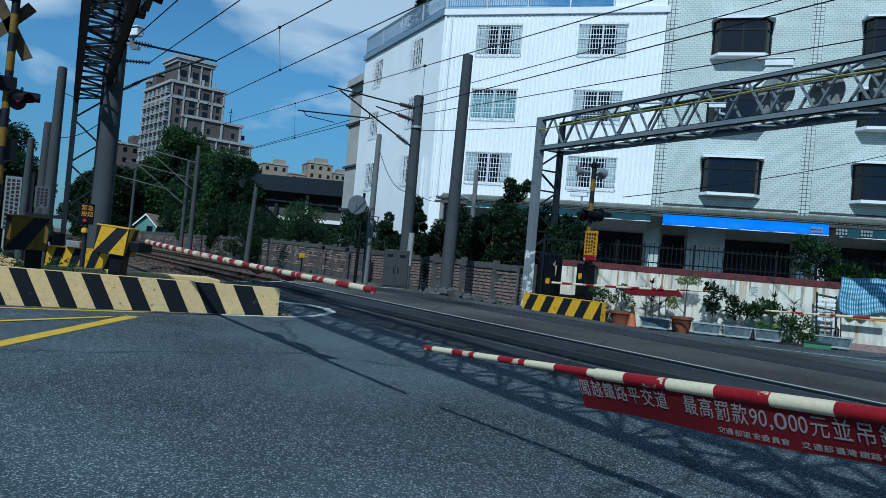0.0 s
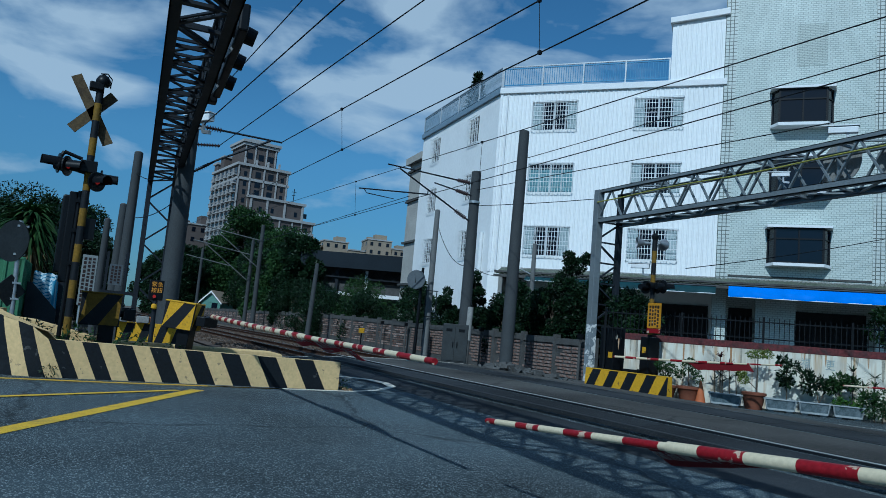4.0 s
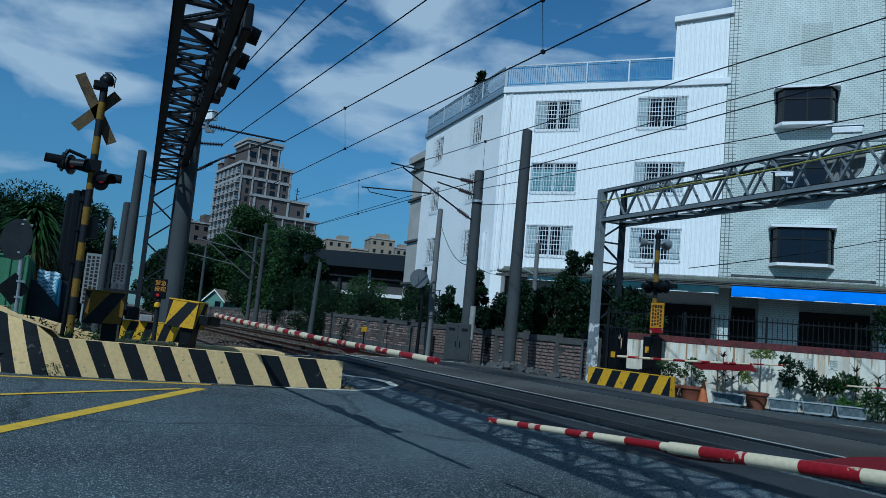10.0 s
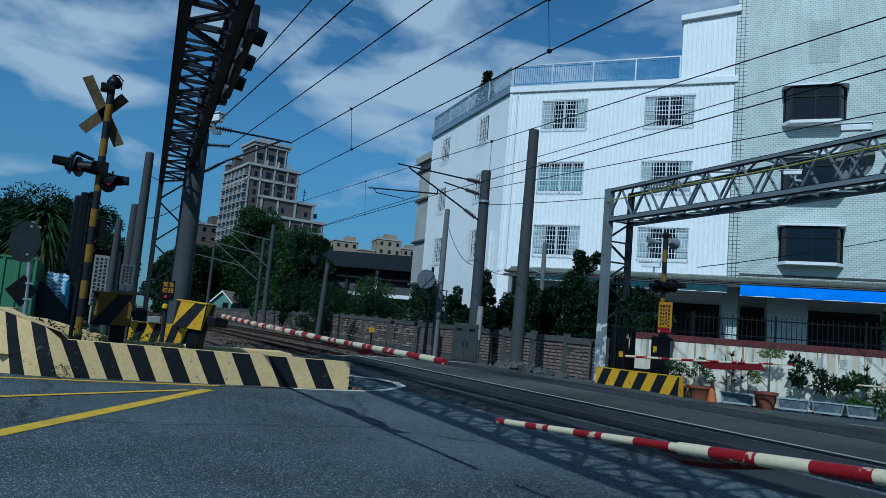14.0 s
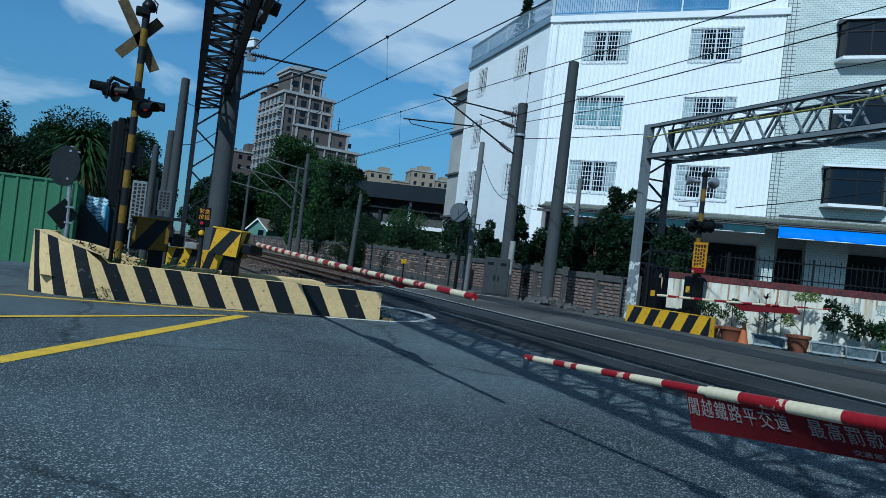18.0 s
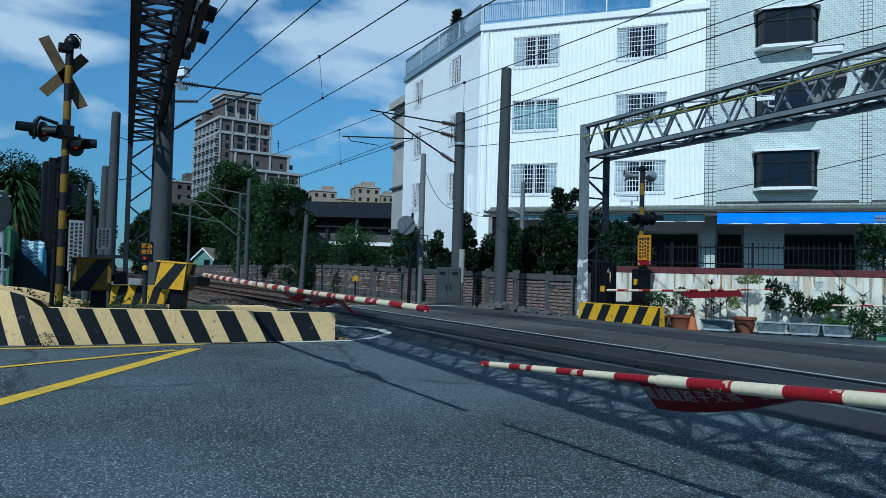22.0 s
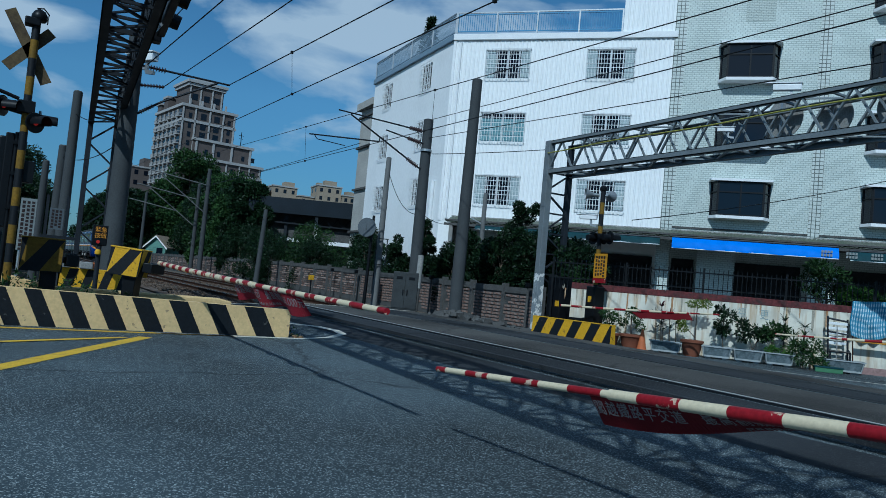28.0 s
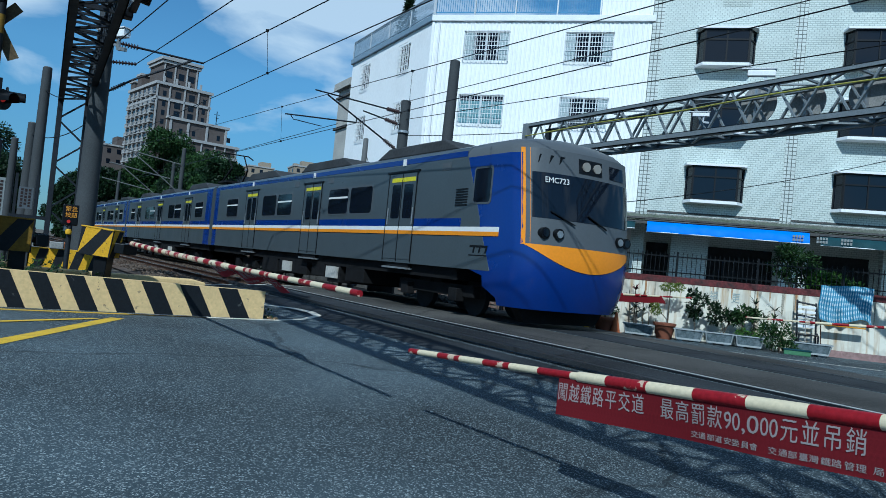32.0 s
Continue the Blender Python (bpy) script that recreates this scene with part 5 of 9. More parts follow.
    # round and diamond signs, seen from behind
    t = thing("sign_post", pose(-0.92, 13.4, 0.27), "grey back of a round sign and a diamond sign", "road sign")
    part("post", Geo().tube((0.08, 0, -0.1), (0.0, 0, 2.05), 0.035, seg=10), GALVANISED, t, smooth=True)
    part("round_plate", Geo().tube((-0.07, -0.06, 1.72), (-0.075, -0.045, 1.72), 0.33, seg=32), SIGN_BACK, t, at=pose(0, 0, 0, 0, 0, -62))
    g = Geo()
    g.at = pose(-0.02, -0.05, 0.94, 0, 0, 30) @ pose(0, 0, 0, 0, 45, 0)
    g.box(-0.18, 0.18, -0.008, 0.008, -0.18, 0.18)
    part("diamond_plate", g, SIGN_BACK, t)
    for z in (1.5, 1.95, 0.8, 1.05):
        part("clamp", Geo().box(-0.04, 0.12, -0.045, 0.045, z, z + 0.03), GALVANISED, t)


def bars_of_writing(g, x0, x1, z0, z1, rows, y, seed):
    """Short bars in columns for writing that cannot be read."""
    rng = random.Random(seed)
    dx = (x1 - x0) / rows
    for r in range(rows):
        z = z1
        while z > z0:
            h = (x1 - x0) / rows * rng.uniform(0.5, 0.85)
            g.box(x0 + dx * (r + 0.18), x0 + dx * (r + 0.82), y - 0.004, y, z - h, z)
            z -= h + (x1 - x0) / rows * 0.3


def left_roadside():
    block("striped_block", 0.88, 18.0, 2.3, 17.85, 0.76, "yellow and black striped concrete block at the gantry's foot", 8, 0.22)
    # emergency button
    t = thing("emergency_button", pose(1.55, 17.4, 0), "black emergency button box with amber characters on a post", "emergency button")
    part("post", Geo().tube((0.02, 0, 0), (0.02, 0, 1.3), 0.05, seg=10), STEEL_DARK, t, smooth=True)
    box = part("button_box", Geo().box(-0.14, 0.16, -0.06, 0.06, 1.3, 1.74), BLACK_METAL, t, bevel=0.015)
    inst("lettering", text_mesh("緊急", 0.12, LIT_AMBER), box, Matrix.Translation((0.02, -0.065, 1.64)) @ FACE_Y)
    inst("lettering", text_mesh("按鈕", 0.12, LIT_AMBER), box, Matrix.Translation((0.02, -0.065, 1.51)) @ FACE_Y)
    part("red_lamp", Geo().tube((-0.02, -0.09, 1.38), (-0.02, -0.06, 1.38), 0.035, seg=14), LIT_RED, t)
    part("amber_knob", Geo().lathe([(0.03, 0), (0.06, 0.02), (0.065, 0.08), (0.04, 0.12)], 14, (-0.0, -0.08, 1.1)), YELLOW, t, smooth=True)
    for x in (0.95, 1.4):
        t = thing("warning_lamp_box", pose(x, 17.9, 0.772), "small grey box with an orange lens on the block", "warning lamp")
        part("case", Geo().box(-0.13, 0.13, -0.08, 0.08, 0, 0.15), CONCRETE, t, bevel=0.015)
        part("lens", Geo().box(0.13, 0.19, -0.05, 0.05, 0.02, 0.15), CONE_ORANGE, t, bevel=0.02)
    # notice board
    t = thing("notice_board", pose(0.2, 18.6, 0), "white notice board with dark writing on a post", "notice board")
    part("post", Geo().tube((-0.1, 0.03, 0), (-0.1, 0.03, 2.2), 0.03, seg=8), GALVANISED, t)
    plate = part("plate", Geo().box(-0.17, 0.14, -0.01, 0.01, 1.05, 2.2), SIGN_WHITE, t)
    g = Geo()
    bars_of_writing(g, -0.15, 0.12, 1.1, 2.14, 3, -0.012, 5)
    part("writing", g, PRINT_DARK, plate)
    t = thing("notice_board", pose(0.78, 19.6, 0), "small grey-blue information board on a grey frame", "notice board")
    part("frame", Geo().bar((-0.2, 0, 0), (-0.2, 0, 2.4), 0.06).bar((0.22, 0, 0), (0.22, 0, 2.4), 0.06).bar((-0.3, 0, 1.42), (0.5, 0, 1.42), 0.08), STEEL_DARK, t)
    plate = part("plate", Geo().box(-0.14, 0.16, -0.02, 0.0, 1.6, 2.1), SIGN_BLUE_GREY, t)
    g = Geo()
    bars_of_writing(g, -0.11, 0.13, 1.68, 2.06, 3, -0.022, 8)
    part("writing", g, PRINT_DARK, plate)
    # green hoarding with a return
    t = thing("hoarding", pose(0, 0, 0), "green corrugated sheet hoarding with dark ribs", "hoarding")
    x = -9.0
    sheet = mesh_of(Geo().prism([(0, 0), (0.2, 0), (0.215, -0.03), (0.265, -0.03), (0.28, 0), (0.3, 0), (0.3, 0.012), (0, 0.012)], "z", 0, 2.02), GREEN_SHEET, "sheet")
    while x < -1.3:
        inst("sheet", sheet, t, pose(x, 20.0, 0))
        x += 0.3
    for k in range(9):
        inst("sheet", sheet, t, pose(-1.2 + 0.02, 20.0 + 0.3 * k, 0, 0, 0, 90))
    part("corner_post", Geo().box(-1.29, -1.17, 19.97, 20.08, 0, 2.06), GREEN_SHEET, t, bevel=0.01)
    part("top_rail", Geo().box(-9, -1.2, 19.96, 20.03, 2.0, 2.05), GREEN_SHEET, t)
    # fine-striped tarpaulin over a heap, its end hanging in blue folds
    g = Geo()
    rows = []
    for i in range(31):
        u = i / 30
        rows.append([(-1.02 + 0.0285 * j + 0.03 * u, 21.3 - 0.12 * u - 0.05 * math.sin(j * 0.8 + u * 2), 1.8 - 0.002 * j - 0.92 * u + 0.02 * math.sin(j * 0.6 + i * 0.3)) for j in range(21)])
    for i, (a, b) in enumerate(zip(rows, rows[1:])):
        for j in range(20):
            hanging = j > 14 and i > 4
            g.slot = (0 if j % 3 else 2) if hanging else (1 if (i + (j * 3 // 10)) % 3 else 0)
            g.add([a[j], a[j + 1], b[j + 1], b[j]], [(0, 1, 2, 3)])
    tagged(part("tarpaulin", g, [TARP_BLUE, TARP_WHITE, TARP_MID], smooth=True), "blue and white striped tarpaulin draped over a heap", "tarpaulin")
    t = thing("covered_heap", pose(-0.7, 21.0, 0), "dark heap of stored goods under a tarpaulin", "heap")
    part("board", Geo().prism([(-0.42, 0), (0.3, 0), (0.3, 0.86), (-0.3, 1.5), (-0.42, 1.52)], "y", 0.0, 0.1), STEEL_DARK, t, bevel=0.01)
    part("crate", Geo().box(-0.3, 0.5, 0.5, 1.2, 0, 1.7), STEEL_DARK, t, bevel=0.03)


# ---- poles and overhead line ----
def concrete_pole(x, y, top, r0, r1, label, lean=(0, 0), material=None):
    t = thing("concrete_pole", pose(x, y, rise(x) - 0.02), label, "pole")
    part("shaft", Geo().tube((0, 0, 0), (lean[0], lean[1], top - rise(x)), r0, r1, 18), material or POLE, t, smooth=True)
    part("cap", Geo().tube((lean[0], lean[1], top - rise(x)), (lean[0], lean[1], top - rise(x) + 0.03), r1 * 0.9, r1 * 0.7, 18), CONCRETE_DARK, t)
    return t


def insulator(t, a, b, r=0.08, n=7):
    """A string of ribbed discs between two points."""
    a, b = Vector(a), Vector(b)
    g = Geo().tube(a, b, r * 0.4, seg=8)
    for k in range(n):
        c = a.lerp(b, (k + 0.5) / n)
        d = (b - a).normalized() * 0.012
        g.tube(c - d, c + d, r, r * 0.75, 10)
    part("insulator", g, INSULATOR, t, smooth=True)


def arm(t, a, b, r=0.022, ins=0.35):
    """A steel arm with an insulator at its root."""
    a, b = Vector(a), Vector(b)
    d = (b - a).normalized()
    part("arm", Geo().tube(a, b, r * 1.3, r * 1.1, 8), STEEL_DARK, t, smooth=True)
    if ins:
        insulator(t, a + d * 0.15, a + d * (0.3 + ins))


def overhead_line():
    m = concrete_pole(12.1, 19.75, 7.79, 0.21, 0.16, "tall grey concrete pole on a rubble base by the fence", (0.13, 0.1))
    p = concrete_pole(12.35, 23.1, 7.0, 0.22, 0.175, "grey concrete catenary mast with steel arms and insulators", (0.02, 0.05))
    part("band", Geo().tube((0, 0, 5.75), (0.0, 0, 5.83), 0.205, seg=18), GALVANISED, p)
    arm(p, (-0.1, 0, 6.46), (-3.44, 0, 6.59))
    arm(p, (-0.17, 0, 5.1), (-2.99, 0, 6.52), 0.026)
    arm(p, (-0.14, 0, 6.02), (-1.64, 0, 6.24))
    arm(p, (-1.86, 0, 5.79), (-4.39, 0, 5.6), 0.02, 0)
    arm(p, (-1.86, 0, 5.79), (-1.86, 0, 5.95), 0.016, 0)
    arm(p, (-4.2, 0, 5.6), (-4.1, 0, 5.48), 0.012, 0)
    arm(p, (-4.1, 0, 5.48), (-3.1, 0, 5.43), 0.012, 0)
    q = concrete_pole(12.2, 25.9, 5.9, 0.13, 0.1, "slender pale concrete pole with a round sign and ladder", (0.1, 0.1), PALE_POLE)
    part("ladder", Geo().bar((-0.2, -0.15, 1.0), (-0.2, -0.15, 2.7), 0.03).bar((0.25, -0.15, 1.6), (0.25, -0.15, 2.6), 0.03).bar((-0.2, -0.15, 2.6), (0.3, -0.15, 2.6), 0.03).bar((-0.2, -0.15, 1.6), (0.3, -0.15, 1.6), 0.03), STEEL_DARK, q)
    s = thing("round_sign", pose(11.32, 25.3, 0), "grey round speed sign plate on a dark post", "road sign")
    part("post", Geo().tube((0.22, 0.1, 0), (0.3, 0.1, 3.5), 0.07, 0.05, 10), BLACK_METAL, s, smooth=True)
    part("plate", Geo().tube((0.0, 0.0, 3.02), (0.02, 0.02, 3.02), 0.36, seg=28), SIGN_BLUE_GREY, s)
    for a, b in (((0.3, 0.1, 3.35), (0.0, 0.05, 3.3)), ((0.0, 0.05, 3.3), (0.0, 0.02, 2.9)), ((0.3, 0.1, 2.62), (0.0, 0.03, 2.68))):
        part("bracket", Geo().bar(a, b, 0.04), BLACK_METAL, s)
    # mast by the lattice gantry
    k = concrete_pole(2.2, 20.95, 7.2, 0.27, 0.2, "thick grey catenary mast beside the lattice gantry", (0.05, 0))
    arm(k, (0.2, -0.05, 6.21), (2.55, -0.05, 6.18), 0.024)
    insulator(k, (0.17, -0.05, 5.68), (0.84, -0.05, 5.76), 0.06, 9)
    part("arm", Geo().run([(0.19, -0.05, 4.89), (0.81, -0.05, 5.35), (2.22, -0.05, 6.17)], 0.03, 8), STEEL_DARK, k, smooth=True)
    insulator(k, (0.3, -0.05, 4.97), (0.62, -0.05, 5.21), 0.06, 6)
    for x, y, top, r, lab in ((1.15, 24.3, 5.85, 0.17, "tall bare grey concrete pole"), (0.98, 25.6, 4.35, 0.16, "bare grey concrete pole"), (0.58, 26.0, 3.85, 0.13, "short bare grey concrete pole"), (12.6, 58.8, 8.4, 0.2, "distant grey catenary mast with a pale foot"), (12.3, 60.5, 7.3, 0.17, "distant grey catenary mast"), (12.5, 43.0, 4.6, 0.16, "leaning grey concrete pole by the fence"), (12.6, 90, 8.5, 0.2, "far grey catenary mast"), (3.0, 62, 8.0, 0.2, "far grey catenary mast"), (12.6, 122, 8.5, 0.2, "far grey catenary mast")):
        o = concrete_pole(x, y, top, r, r * 0.75, lab, (0.25, 0.2) if top < 5 and y > 40 else (0.03, 0))
        if "distant" in lab:
            for a, b in (((0.15, top - 1.3), (4.6, top - 0.7)), ((0.15, top - 3.4), (3.6, top - 0.9)), ((1.6, top - 2.4), (5.0, top - 1.9))):
                part("arm", Geo().tube((-a[0], 0, a[1]), (-b[0], 0, b[1]), 0.04, seg=8), PALE_POLE, o, "pale steel cantilever arm")
    # wires along the tracks: each runs on past its last point in the same line
    def wire(a, b, r, label, before=0.0, after=0.0):
        a, b = Vector(a), Vector(b)
        d = (b - a).normalized()
        g = Geo().run([(a - d * before).lerp(b + d * after, i / 6) for i in range(7)], r, 6)
        return tagged(part("overhead_wire", g, WIRE, smooth=True), label, "overhead wire", "overhead wires")
    over = "dark overhead wire above the tracks"
    feed = "dark feeder wire from the mast over the road"
    wire((2.57, 20.9, 6.84), (3.75, 1.4, 7.24), 0.013, feed, 0, 25)
    wire((2.21, 20.9, 5.80), (5.19, -1.66, 7.72), 0.014, feed, 0, 20)
    wire((3.04, 20.9, 5.76), (6.94, -3.7, 8.0), 0.012, feed, 0, 20)
    wire((4.75, 20.9, 6.18), (8.38, -6.6, 7.45), 0.013, feed, 0, 20)
    wire((6.3, 20.1, 6.10), (6.3, -11.7, 5.24), 0.012, over, 45, 20)
    wire((9.8, 28.9, 7.05), (9.8, -20, 5.05), 0.011, over, 34, 10)
    wire((12.35, 23.1, 6.96), (12.35, -16.7, 6.285), 0.011, over, 0, 10)
    wire((9.8, 34.3, 5.68), (9.8, -20, 5.05), 0.011, over, 28, 10)
    wire((12.35, 23.1, 6.31), (12.35, -13.7, 4.69), 0.011, over, 0, 10)
    wire((9.6, 62, 5.7), (9.6, 22.6, 5.59), 0.01, over)
    for a, b in (((5.25, 17.1, 6.36), (6.3, 20.1, 6.1)), ((6.2, 9.91, 6.69), (6.3, 9.94, 5.83)), ((9.8, 18.15, 6.61), (9.8, 18.15, 5.49)), ((9.8, 28.9, 7.05), (9.8, 28.6, 5.61))):
        t = thing("dropper", pose(*b), "thin dropper wire joining two overhead wires", "dropper", "droppers")
        a = Vector(a) - Vector(b)
        part("dropper_wire", Geo().tube((0, 0, 0), a, 0.006, seg=5), WIRE, t)
        part("clip", Geo().box(-0.03, 0.03, -0.03, 0.03, -0.03, 0.03), WIRE, t)
        part("clip", Geo().box(a.x - 0.03, a.x + 0.03, a.y - 0.03, a.y + 0.03, a.z - 0.03, a.z + 0.03), WIRE, t)
    for a, b, sag in (((12.35, 25.9, 5.2), (12.4, 23.1, 3.6), 0.5), ((12.4, 23.1, 3.6), (20, 33, 4.6), 0.3), ((12.35, 23.1, 5.74), (13.55, 17.75, 5.5), 0.03), ((13.3, 13.6, 3.2), (26, 12, 6.6), 0.2), ((2.2, 21, 5.0), (1.15, 24.3, 5.2), 0.3), ((2.2, 21, 4.2), (1.0, 25.6, 4.0), 0.3)):
        g = Geo()
        a, b = Vector(a), Vector(b)
        n = 12
        pts = [a.lerp(b, i / n) - Vector((0, 0, sag * 4 * (i / n) * (1 - i / n))) for i in range(n + 1)]
        g.run(pts, 0.012, 6)
        tagged(part("hanging_cable", g, WIRE, smooth=True), "thin dark cable slung between poles", "cable", "slung cables")


# ---- far side of the tracks ----
def track_fence():
    rng = random.Random(7)
    t = thing("track_fence", pose(0, 0, 0), "concrete fence with weathered brick strip panels along the tracks", "fence")
    y, bay = 18.3, 2.0
    post = mesh_of(Geo().box(-0.09, 0.09, -0.08, 0.08, -0.6, 1.36), CONCRETE_DARK, "fence_post")
    rail = mesh_of(Geo().box(-0.075, 0.075, 0.08, bay - 0.08, 1.08, 1.28), CONCRETE_DARK, "top_beam")
    panel = mesh_of(Geo().box(-0.03, 0.03, 0.08, bay - 0.08, -0.6, 1.08), CONCRETE_DARK, "panel")
    bricks = [mesh_of(Geo().box(-0.055, -0.028, 0, 0.3 + 0.06 * k, 0, 0.07), BRICK, "brick") for k in range(3)]
    n = 0
    while y < 108:
        lift = min(0.35, 0.015 * (y - 18.3))
        x = 14.35
        inst("fence_post", post, t, pose(x, y, lift))
        inst("top_beam", rail, t, pose(x, y, lift))
        pn = inst("panel", panel, t, pose(x, y, lift))
        if n < 7:
            for row in range(9):
                yy = 0.12 + rng.uniform(0, 0.1)
                while yy < bay - 0.45:
                    w = rng.randrange(3)
                    inst("brick", bricks[w], pn, pose(0, yy, 0.05 + row * 0.113 + rng.uniform(-0.008, 0.008), 0, 0, rng.uniform(-1.5, 1.5)))
                    yy += 0.3 + 0.06 * w + rng.uniform(0.02, 0.09)
        else:
            g = Geo()
            for row in range(9):
                yy = 0.12 + rng.uniform(0, 0.1)
                while yy < bay - 0.45:
                    w = rng.uniform(0.3, 0.45)
                    g.box(-0.055, -0.028, yy, yy + w, 0.05 + row * 0.113, 0.117 + row * 0.113)
                    yy += w + rng.uniform(0.02, 0.09)
            part("brick_strip", g, BRICK, pn)
        y += bay
        n += 1


def far_roadside():
    block("striped_block", 12.2, 15.9, 12.5, 13.2, 0.54, "yellow and black striped concrete block by the far gantry", 9, 0.26, 0.2)
    # grey cabinet and pale stub post
    t = thing("relay_cabinet", pose(11.56, 22.2, 0.1, 0, 0, -28) @ Matrix.Diagonal((1, 1, 0.95, 1)), "grey steel relay cabinet with double doors", "cabinet")
    part("body", Geo().box(-0.42, 0.42, -0.25, 0.25, 0.08, 1.42), CABINET, t, bevel=0.015)
    part("plinth", Geo().box(-0.46, 0.46, -0.29, 0.29, -0.25, 0.08), CONCRETE_DARK, t)
    for x in (-0.41, 0.01):
        dr = part("door", Geo().box(x, x + 0.4, -0.268, -0.25, 0.14, 1.38), CABINET, t, bevel=0.006)
        part("handle", Geo().box(x + (0.33 if x < 0 else 0.05), x + (0.36 if x < 0 else 0.08), -0.3, -0.268, 0.6, 0.8), BLACK_METAL, dr)
        part("vent", Geo().box(x + 0.1, x + 0.3, -0.274, -0.268, 1.15, 1.25), BLACK_METAL, dr)
    for x, y, h, lab in ((13.85, 29.6, 0.75, "small dark trackside signal box"),):
        t = thing("trackside_box", pose(x, y, 0), lab, "cabinet")
        part("stand", Geo().tube((0, 0, 0), (0, 0, 0.5), 0.06, seg=8), BLACK_METAL, t)
        part("case", Geo().box(-0.22, 0.22, -0.2, 0.2, 0.45, 0.45 + h), CONCRETE_DARK, t, bevel=0.02)
        part("door", Geo().box(-0.19, 0.19, -0.215, -0.2, 0.5, 0.4 + h), STEEL_DARK, t)
    t = thing("marker_post", pose(11.85, 21.9, 0.04), "white marker post with dark foot beside the cabinet", "post")
    part("post", Geo().tube((0, 0, 0.0), (0.05, 0, 2.0), 0.095, 0.09, 14), [CONCRETE_DARK], t, smooth=True)
    part("sleeve", Geo().tube((0.022, 0, 0.9), (0.051, 0, 2.02), 0.101, 0.099, 14), CONCRETE, t, smooth=True)
    t = thing("yellow_case", pose(13.5, 36.5, 0), "small yellow case on a stake beside the track", "signal case")
    part("stake", Geo().tube((0, 0, 0), (0, 0, 0.8), 0.04, seg=8), BLACK_METAL, t)
    part("case", Geo().box(-0.13, 0.13, -0.1, 0.1, 0.75, 1.0), YELLOW, t, bevel=0.02)
    for y in (18.6, 24.8, 32.0, 35):
        t = thing("stake", pose(14.0, y, 0), "thin dark iron stake before the fence", "stake", "stakes by the fence")
        part("rod", Geo().tube((0, 0, 0), (0.02, 0, 1.35), 0.04, seg=8), CONCRETE_DARK, t)
        part("head", Geo().box(-0.06, 0.09, -0.06, 0.06, 1.3, 1.45), BLACK_METAL, t)
    # rubble round the pole's foot
    rng = np.random.default_rng(9)
    g = Geo()
    for _ in range(110):
        x, y = 12.15 + rng.normal() * 0.32, 19.0 + rng.normal() * 0.8
        s = rng.uniform(0.03, 0.11)
        g.at = pose(x, y, rise(x) + s * 0.4 + max(0, 0.12 - 0.1 * abs(y - 19.3)), *rng.uniform(0, 180, 3))
        g.box(-s, s, -s * 0.7, s * 0.7, -s * 0.5, s * 0.5)
    tagged(part("rubble", g, CONCRETE_DARK), "broken concrete rubble at the pole's foot", "rubble", kind="stuff")
    g = Geo().lathe([(0.75, 0), (0.7, 0.16), (0.55, 0.26), (0.3, 0.3)], 14, (12.1, 19.75, 0.05))
    tagged(part("pole_base", g, CONCRETE_DARK, smooth=False), "rough grey concrete base of the pole", "pole base")
    # far crossing signal
    t = thing("crossing_signal", pose(12.78, 14.16, 0), "yellow and black signal post with loudspeakers and lamps", "crossing signal")
    striped_post(t, 3.9, 0.06, 0.3)
    part("base_box", Geo().box(-0.16, 0.18, -0.16, 0.16, 0.3, 1.45), BLACK_METAL, t, "black box with yellow label", bevel=0.02)
    part("label_plate", Geo().box(-0.172, -0.162, -0.06, 0.06, 1.05, 1.2), YELLOW, t)
    for y, yaw in ((0.28, 150), (-0.3, 30)):
        g = Geo()
        g.at = pose(0, y * 0.5, 3.8, 0, 0, yaw)
        g.tube((0, 0, 0), (0.16, 0, 0), 0.035, 0.05, 12).tube((0.16, 0, 0), (0.36, 0, 0), 0.05, 0.15, 16, caps=False)
        part("loudspeaker_horn", g, GALVANISED, t, smooth=True)
    part("bell", Geo().lathe([(0.04, 0), (0.09, 0.03), (0.1, 0.1), (0.05, 0.16)], 14, (0, 0, 3.88)), BLACK_METAL, t, smooth=True)
    part("cross_arm", Geo().bar((0, 0.4, 2.75), (0, -0.45, 2.65), 0.06), BLACK_METAL, t)
    for y, yaw in ((0.3, 95), (-0.32, 80), (-0.12, 260)):
        lamp_head(t, pose(0.05, y, 2.7, 0, 0, yaw), False)
    t = thing("notice_board", pose(12.4, 13.65, 0), "yellow notice plate with dark writing on the signal post", "notice board")
    part("clamp", Geo().bar((0.0, 0, 2.1), (0.22, 0.33, 2.1), 0.04), GALVANISED, t)
    part("clamp", Geo().bar((0.0, 0, 1.8), (0.22, 0.33, 1.8), 0.04), GALVANISED, t)
    pl = part("plate", Geo().box(-0.01, 0.01, -0.24, 0.2, 1.66, 2.26), SIGN_YELLOW, t)
    g = Geo()
    bars_of_writing(g, -0.16, 0.2, 1.72, 2.2, 4, 0.012, 21)
    for k, v in enumerate(g.v):
        g.v[k] = (-v[1], -v[0], v[2])
    part("writing", g, PRINT_DARK, pl)
    part("red_tag", Geo().box(-0.015, 0.005, -0.24, 0.2, 1.54, 1.65), RED_PAINT, t)
    t = thing("signal_cabinet", pose(12.88, 15.68, 0), "black machine case with yellow markings behind the block", "cabinet")
    part("case", Geo().box(-0.2, 0.2, -0.28, 0.28, 0, 1.65), BLACK_METAL, t, bevel=0.03)
    part("marking", Geo().box(-0.212, -0.2, -0.26, -0.1, 0.85, 1.0), YELLOW, t)
